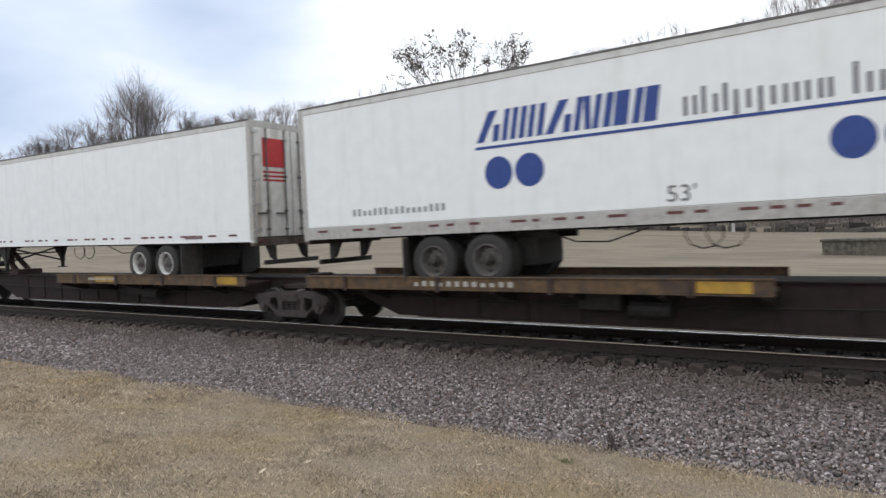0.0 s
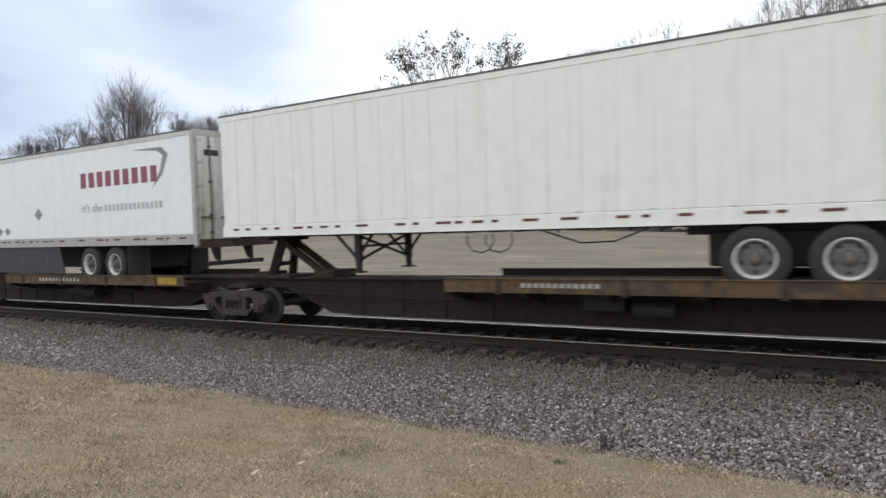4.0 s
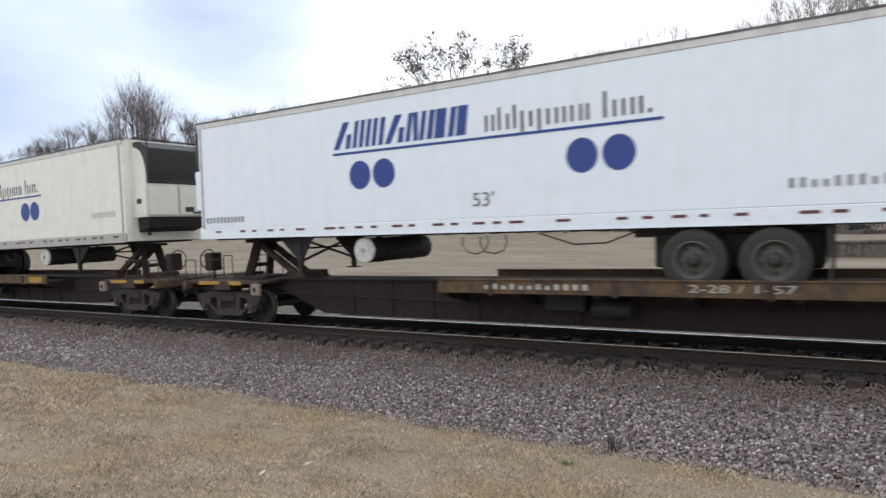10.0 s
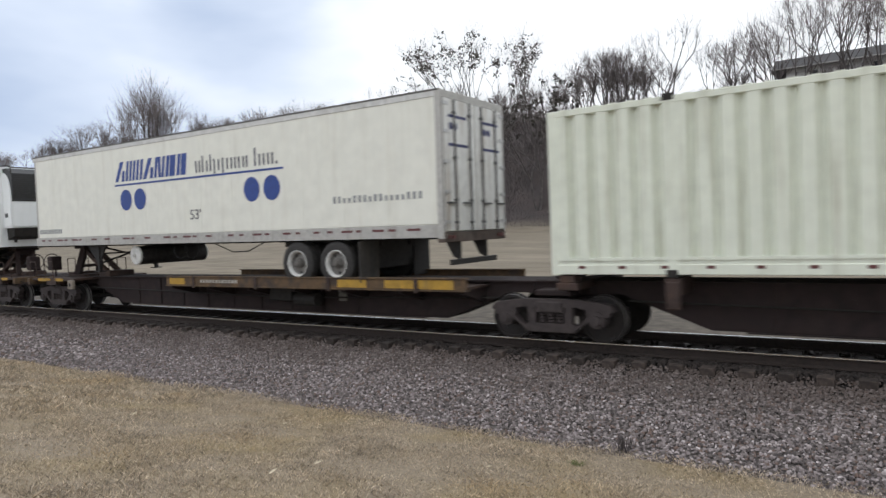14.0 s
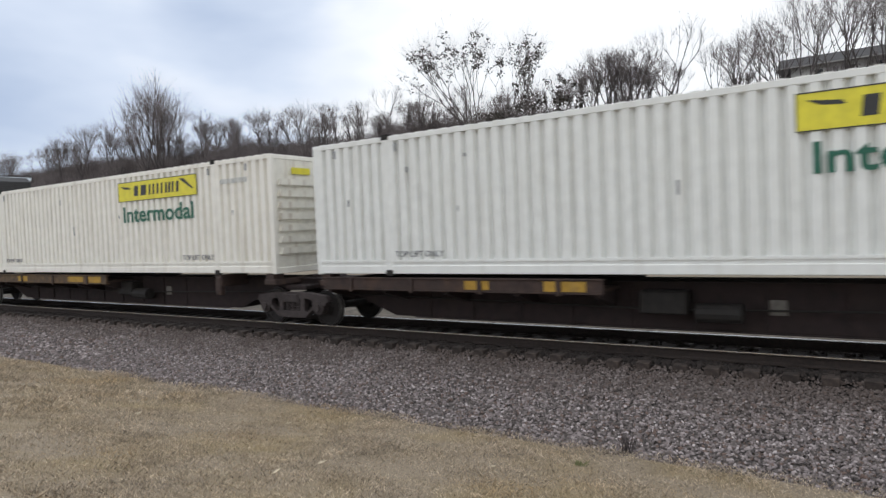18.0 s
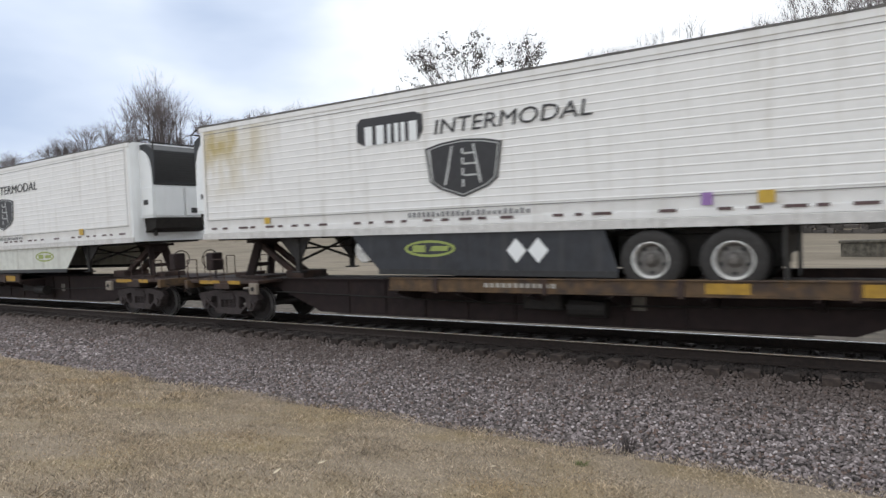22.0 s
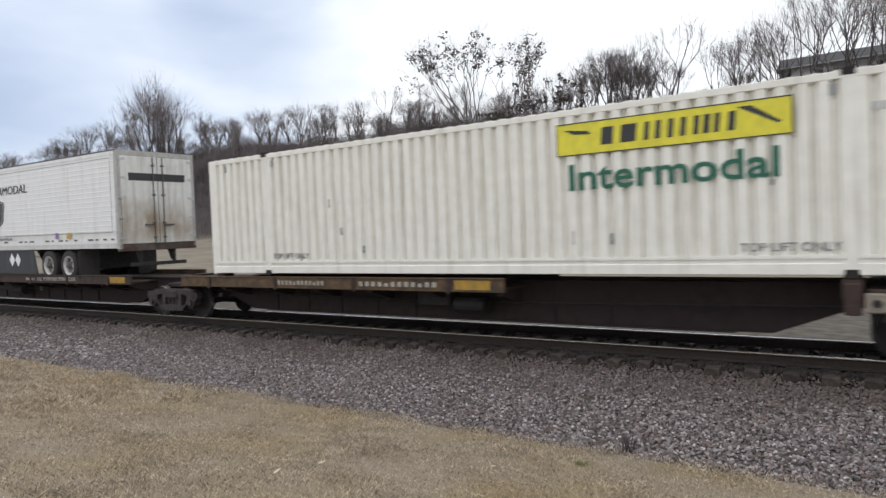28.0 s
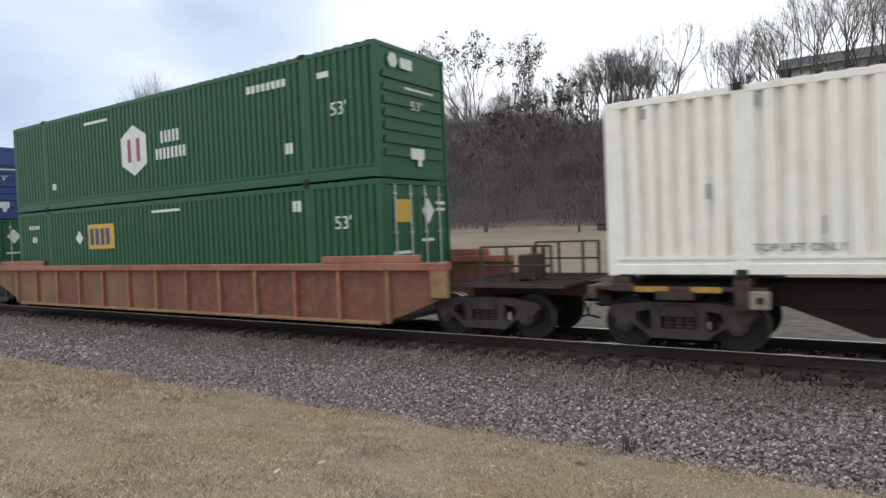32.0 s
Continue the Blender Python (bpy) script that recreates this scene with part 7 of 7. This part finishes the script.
    shapes("word_bar", t, PALE_INK, lambda s: bars(s, 12.2, 14.9, 3.02, 3.2, Y0, 14, 0.35, seed=7))
    shapes("diamond_placard", t, GREY_INK, lambda s: s.plate([(8.35, 3.04), (8.6, 2.86), (8.85, 3.04), (8.6, 3.24)], Y0).plate([(5.9, 2.56), (6.1, 2.42), (6.3, 2.56), (6.1, 2.68)], Y0).plate([(6.4, 2.56), (6.6, 2.42), (6.8, 2.56), (6.6, 2.68)], Y0), "grey worn diamond placards")
    write("53", 0.12, 2.38, 0.26, 0.17, Y0, BLACK_INK, t)
    shapes("number_bar", t, GREY_DARK, lambda s: bars(s, 0.55, 1.95, 2.43, 2.52, Y0, 13, 0.45))
    s = Shape()
    bars_y = [(-1.0, -0.55), (-0.45, -0.05)]
    for ya, yb in bars_y:
        s.box(LONG + 0.046, LONG + 0.051, ya, yb, 4.3, 4.45)
    part("door_bar", s, BLACK_INK, t)
    t = plain_dry(-99.37, 1, "white refrigerated trailer with blue bars and discs", (3.35, 4.6), reefer="box", bright=True, paint=WHITE_A, tank=11.75)
    blue_disc_livery(t, 1, 4.56, up=-0.02, discs=(0.57, 1.20, 5.90, 6.53), z53=2.54, zweb=2.66, web0=0.49)
    t = plain_dry(-118.0, 1, "white trailer with a small blue crossed-arc emblem and pale skirt", (3.0, 4.28), bright=False, skirt=(5.2, 12.2, SKIRT_PALE))
    shapes("arc_emblem", t, STEEL_BLUE, lambda s: s.plate([(13.1, 3.98), (13.5, 3.86), (14.0, 3.90), (13.5, 3.93)], Y0).plate([(13.85, 3.72), (13.80, 3.92), (14.1, 4.08), (14.45, 4.12), (14.12, 4.02), (13.92, 3.90)], Y0).plate([(13.92, 3.80), (14.3, 3.86), (14.55, 4.06), (14.52, 4.22), (14.48, 4.06), (14.25, 3.92)], Y0).plate([(14.5, 4.10), (14.9, 4.12), (15.3, 3.98), (14.9, 4.06)], Y0), "blue crossing arcs emblem")
    shapes("name_bar", t, GREY_INK, lambda s: bars(s, 12.75, 14.2, 4.17, 4.27, Y0, 14, 0.5, seed=8, low=0.5))
    shapes("word_bar", t, GREY_INK, lambda s: bars(s, 14.15, 15.5, 3.51, 3.61, Y0, 11, 0.5, seed=9, low=0.5))
    shapes("address_bar", t, PALE_INK, lambda s: bars(s, 12.65, 15.45, 3.09, 3.20, Y0, 24, 0.5, seed=10, low=0.5))
    shapes("number_bar", t, GREY_DARK, lambda s: bars(s, 13.05, 15.0, 2.76, 2.90, Y0, 14, 0.45, seed=11))
    shapes("red_notice", t, RED, lambda s: s.rect(15.1, 15.4, 2.43, 2.50, Y0))
    s = Shape()
    for i in range(6):
        s.box(LONG + 0.001, LONG + 0.006, -0.35 + i * 0.13, -0.27 + i * 0.13, 3.0, 3.12)
    part("front_number_bar", s, BLACK_INK, t)
    t = plain_dry(-138.28, -1, "bright white refrigerated trailer with blue bars and discs", (16.15 - 13.1, 16.15 - 11.95), bright=False, paint=WHITE_K, reefer="box", tank=LONG - 5.2, bottom=WHITE_K)
    blue_disc_livery(t, -1, 4.60, up=0.09, discs=(0.70, 1.33, 5.58, 6.22), z53=2.65, zweb=2.63)
    door_discs(t, -1)
    t = plain_dry(-157.6, 1, "cream refrigerated trailer with blue bars and discs", (3.45, 4.72), reefer=True, paint=WHITE_B, tank=11.3)
    blue_disc_livery(t, 1, 4.66, up=-0.01, discs=(0.57, 1.24, 5.90, 6.50), z53=2.75, zweb=2.80, web0=0.60)
    t = container("intermodal_container", "greenish-white corrugated container with faded blue bars", -178.01, 1.25, WHITE_S, period=0.36, doors="left", plain_end=RUSTED_END)
    def swoop(s):
        for x, w in ((5.85, 0.75), (6.78, 0.16), (7.06, 0.16), (7.34, 0.16), (8.05, 0.24), (9.25, 0.24)):
            s.rect(x, x + w, 2.62, 3.36, SIDE + 0.004, lean=0.26)
        s.rect(8.45, 8.95, 2.95, 3.40, SIDE + 0.004, lean=0.15).rect(9.62, 10.1, 3.10, 3.44, SIDE + 0.004, lean=0.12)
    shapes("logo_bar", t, STEEL_BLUE, swoop, "faded blue slanted bars")
    write("INTERMODAL", 7.28, 2.06, 3.0, 0.24, SIDE + 0.004, GREY_DARK, t)
    s = Shape().prism([(0.35, 3.18), (0.52, 3.36), (0.69, 3.18), (0.52, 3.0)], LONG - 0.012, LONG - 0.004, "x")
    part("end_placard", s, GREY_INK, t, "grey diamond placard")
    part("end_slot", Shape().box(LONG - 0.012, LONG + 0.004, -0.36, -0.28, 2.05, 2.75), BLACK, t, "narrow black slot in the end wall")
    s = Shape()
    for i in range(14):
        s.box(LONG - 0.012, LONG - 0.005, 0.98, 1.08, 1.95 + i * 0.12, 2.03 + i * 0.12)
    pieces("number_bar", s, GREY_INK, t)
    pieces("notice_bar", Shape().box(LONG - 0.012, LONG - 0.005, 0.35, 0.72, 1.92, 1.98).box(LONG - 0.012, LONG - 0.005, 0.42, 0.66, 1.82, 1.87).box(LONG - 0.012, LONG - 0.005, 0.42, 0.66, 1.72, 1.77), BLACK_INK, t)
    shapes("number_bar", t, PALE_INK, lambda s: bars(s, 11.8, 13.4, 3.55, 3.68, SIDE + 0.004, 11, 0.3))
    shapes("end_number_bar", t, GREY_INK, lambda s: bars(s, 14.75, 15.2, 1.86, 2.06, SIDE + 0.004, 4, 0.25))
    shapes("diamond_placard", t, GREY_INK, lambda s: s.plate([(10.95, 3.42), (11.13, 3.28), (11.31, 3.42), (11.13, 3.56)], SIDE + 0.004))
    dash = Shape()
    for i in range(22):
        dash.rect(0.5 + i * 0.7, 0.62 + i * 0.7, 1.37, 1.42, SIDE - 0.002, 0.004)
    part("reflective_tape", dash, TAPE_RED, t)
    t = plain_dry(-196.47, -1, "cream dry van trailer with blue bars and blue discs", (16.15 - 13.3, 16.15 - 12.1), paint=WHITE_B, tank=LONG - 5.4)
    blue_disc_livery(t, -1, 4.82, up=0.05, discs=(0.50, 1.19, 5.84, 6.54), z53=2.78, zweb=2.90, disc_up=0.04)
    door_discs(t, -1)
    P = dict(wall="ridged", paint=WHITE_A, reefer=True, trim=WHITE_P, bottom=DUSTY_RAIL, tape=TAPE_DARK)
    ridged = "white ridged refrigerated trailer with black shield emblem and "
    t = plain_dry(-215.49, 1, ridged + "charcoal skirt", (3.36, 4.62), skirt=(5.3, 13.0, SKIRT_DARK), **P)
    shield_livery(t, True, 10.6)
    corner_number(t, 15.84, 2.35, 3.5, 11)
    b = container("intermodal_container", "white corrugated container with yellow panel and green lettering", -232.67, 1.25, WHITE_D)
    yellow_panel_livery(b, seed=1)
    b = container("intermodal_container", "dusty white corrugated container with yellow panel and green lettering", -250.2, 1.25, WHITE_C)
    yellow_panel_livery(b, seed=2)
    t = plain_dry(-267.57, 1, "clean white refrigerated trailer with blue bars and discs", (3.1, 4.3), paint=WHITE_K, reefer=True, tank=11.6, legs=12.6, bottom=WHITE_K, trim=WHITE_K, tape=BLACK_INK)
    blue_disc_livery(t, 1, 4.45, up=-0.08, discs=(0.49, 1.15, 5.92, 6.55), z53=2.49, zweb=2.48, web0=1.33, znum=2.62)
    corner_number(t, 15.82, 3.68, 4.52, 11)
    t = plain_dry(-285.61, -1, ridged + "charcoal skirt, stained", (16.15 - 12.84, 16.15 - 11.58), skirt=(5.1, 10.5, SKIRT_DARK), tank=LONG - 5.37, panel=WHITE_T, **P)
    shield_livery(t, True, 7.18)
    part("door_bar", Shape().box(LONG + 0.046, LONG + 0.052, -0.95, 0.95, 4.05, 4.28), BLACK_INK, t)
    shapes("purple_sticker", t, PURPLE, lambda s: s.rect(12.40, 12.56, 2.36, 2.56, Y0 - 0.014))
    t = plain_dry(-304.87, 1, ridged + "pale skirt", (3.34, 4.58), skirt=(5.1, 12.4, SKIRT_PALE), **P)
    shield_livery(t, True, 10.8, dark_badge=False)
    t = plain_dry(-322.27, 1, ridged + "charcoal skirt", (3.13, 4.4), skirt=(4.9, 12.4, SKIRT_DARK), **P)
    shield_livery(t, True, 10.85)
    corner_number(t, 15.84, 2.35, 3.5, 11)
    t = plain_dry(-340.0, -1, ridged + "pale skirt", (16.15 - 13.34, 16.15 - 12.15), skirt=(4.7, 11.0, SKIRT_PALE), **P)
    shield_livery(t, True, 7.0, dark_badge=False)
    s = Shape().box(LONG + 0.046, LONG + 0.052, -0.95, 0.95, 4.05, 4.28)
    part("door_bar", s, BLACK_INK, t)
    b = container("intermodal_container", "white corrugated container with yellow panel and green lettering", -358.97, 1.25, WHITE_C)
    yellow_panel_livery(b, seed=3)
    t = plain_dry(-379.45, -1, ridged + "charcoal skirt", (16.15 - 13.15, 16.15 - 11.88), skirt=(5.1, 10.2, SKIRT_DARK), tank=LONG - 5.25, legs=12.1, rear="rusty", **P)
    shield_livery(t, True, 7.3)
    s = Shape().box(LONG + 0.046, LONG + 0.052, -0.95, 0.95, 4.05, 4.28)
    part("door_bar", s, BLACK_INK, t)
    shapes("purple_sticker", t, PURPLE, lambda s: s.rect(12.46, 12.62, 2.36, 2.56, Y0 - 0.014))
    b = container("intermodal_container", "worn white corrugated container with yellow panel and green lettering", -398.06, 1.25, WHITE_C)
    yellow_panel_livery(b, seed=4)

    # double stacks
    def hexagon(b, z0):
        shapes("hexagon_emblem", b, CLEAN_WHITE, lambda s: s.plate([(6.58, z0 + 1.05), (7.2, z0 + 0.73), (7.82, z0 + 1.05), (7.82, z0 + 1.85), (7.2, z0 + 2.17), (6.58, z0 + 1.85)], SIDE + 0.004), "white hexagon emblem")
        shapes("emblem_bar", b, WINE, lambda s: s.rect(6.90, 7.06, z0 + 1.12, z0 + 1.78, SIDE - 0.001).rect(7.34, 7.5, z0 + 1.12, z0 + 1.78, SIDE - 0.001))
        shapes("word_bar", b, CLEAN_WHITE, lambda s: bars(bars(s, 8.5, 9.4, z0 + 1.52, z0 + 1.84, SIDE + 0.004, 5, 0.45), 8.25, 9.65, z0 + 1.08, z0 + 1.38, SIDE + 0.004, 8, 0.42))
    for s_, upper, lower in ((-419.06, GREEN_BOX, GREEN_BOX), (-439.6, BLUE_BOX, GREEN_BOX)):
        low = container("intermodal_container", "green corrugated container in the car's well", s_, 0.40, lower, period=0.205, depth=0.05, doors="right", group="double-stacked containers")
        top = container("intermodal_container", ("green corrugated container with white hexagon emblem" if upper is GREEN_BOX else "dark blue corrugated container") + " on the upper tier", s_, 3.32, upper, period=0.205, depth=0.05, group="double-stacked containers")
        hexagon(top, 3.32)
        shapes("yellow_square", low, AMBER, lambda s: s.rect(4.5, 5.95, 2.0, 2.75, SIDE + 0.004), "amber square emblem")
        shapes("square_bar", low, INK, lambda s: bars(s, 4.62, 5.8, 2.12, 2.62, SIDE - 0.001, 4, 0.35))
        shapes("white_diamond", low, CLEAN_WHITE, lambda s: s.plate([(3.75, 2.35), (3.98, 2.15), (4.2, 2.35), (3.98, 2.58)], SIDE + 0.004))
        for b, z in ((top, 4.75), (low, 2.25)):
            write("53'", 14.82, z, 0.46, 0.30, SIDE + 0.004, CLEAN_WHITE, b)
        shapes("number_bar", top, CLEAN_WHITE, lambda s: bars(s, 12.1, 13.5, 5.62, 5.8, SIDE + 0.004, 8, 0.3))
        shapes("white_notice", top, CLEAN_WHITE, lambda s: bars(s, 13.35, 13.62, 4.05, 4.3, SIDE + 0.004, 2, 0.2).rect(14.45, 14.8, 5.62, 5.75, SIDE + 0.004))
        shapes("white_notice", low, CLEAN_WHITE, lambda s: bars(s, 13.5, 13.8, 2.7, 2.95, SIDE + 0.004, 2, 0.2).rect(7.9, 9.2, 2.95, 3.02, SIDE + 0.004))
        shapes("number_bar", low, CLEAN_WHITE, lambda s: bars(bars(s, 0.75, 1.5, 2.72, 2.84, SIDE + 0.004, 5, 0.4), 0.95, 1.3, 2.28, 2.46, SIDE + 0.004, 3, 0.35))
        shapes("white_notice", top, CLEAN_WHITE, lambda s: bars(s, 2.5, 2.75, 3.95, 4.15, SIDE + 0.004, 2, 0.2).rect(4.6, 5.9, 5.78, 5.86, SIDE + 0.004))
        e = Shape()
        e.cyl((-0.75, 5.85), 0.17, LONG + 0.022, LONG + 0.03, "x", 6)
        e.box(LONG + 0.022, LONG + 0.03, -0.48, -0.05, 5.72, 5.95).box(LONG + 0.022, LONG + 0.03, -0.35, 0.75, 5.28, 5.33)
        e.box(LONG + 0.022, LONG + 0.03, -0.2, 0.3, 3.75, 4.0).box(LONG + 0.022, LONG + 0.03, 0.05, 0.2, 3.6, 3.75)
        pieces("end_mark", e, CLEAN_WHITE, top, "white mark on the ribbed end")
        o = new("lettering", lettering("53'", 0.42, 0.2, CLEAN_WHITE))
        o.parent = top
        o.matrix_basis = pose(LONG + 0.03, -0.15, 4.85, 0, 0, 90)
        e = Shape().box(LONG + 0.0, LONG + 0.004, -0.85, -0.25, 2.35, 2.85)
        part("door_square", e, AMBER, low, "amber square on the door")
        e = Shape().prism([(0.15, 2.6), (0.4, 2.3), (0.65, 2.6), (0.4, 2.9)], LONG, LONG + 0.005, "x")
        e.box(LONG, LONG + 0.005, 0.72, 1.1, 2.75, 2.82).box(LONG, LONG + 0.005, 0.72, 1.1, 2.6, 2.67).box(LONG, LONG + 0.005, 0.1, 0.6, 1.9, 1.97).box(LONG, LONG + 0.005, -0.95, -0.3, 1.65, 1.72)
        pieces("door_mark", e, CLEAN_WHITE, low)


build_train()
build_track()


# ---------------------------------------------------------------- what moves
def motions():
    for ob, s, lift, tip in MOVERS:
        walk(ob, [(t, pose(s + d, TRACK_Y, lift, 0, tip, 0)) for t, d in RUN])
    for w, q, s in WHEELS:
        # spins while it passes before the camera
        first = next((i for i in range(0, 961) if s + run_at(i / 30) > -42), 960)
        last = next((i for i in range(first, 961) if s + run_at(i / 30) > 7), 960)
        rows = [] if first == 0 else [(0.0, first)]
        rows += [(i / 30, i) for i in range(first, last + 1)]
        if last < 960:
            rows.append((32.0, last))
        if len(rows) < 2:
            rows = [(0.0, 0), (32.0, 0)]
        walk(w, [(t, pose(q, 0, 0.42, 0, math.degrees(run_at(i / 30) / 0.42) % 360, 0)) for t, i in rows])


motions()
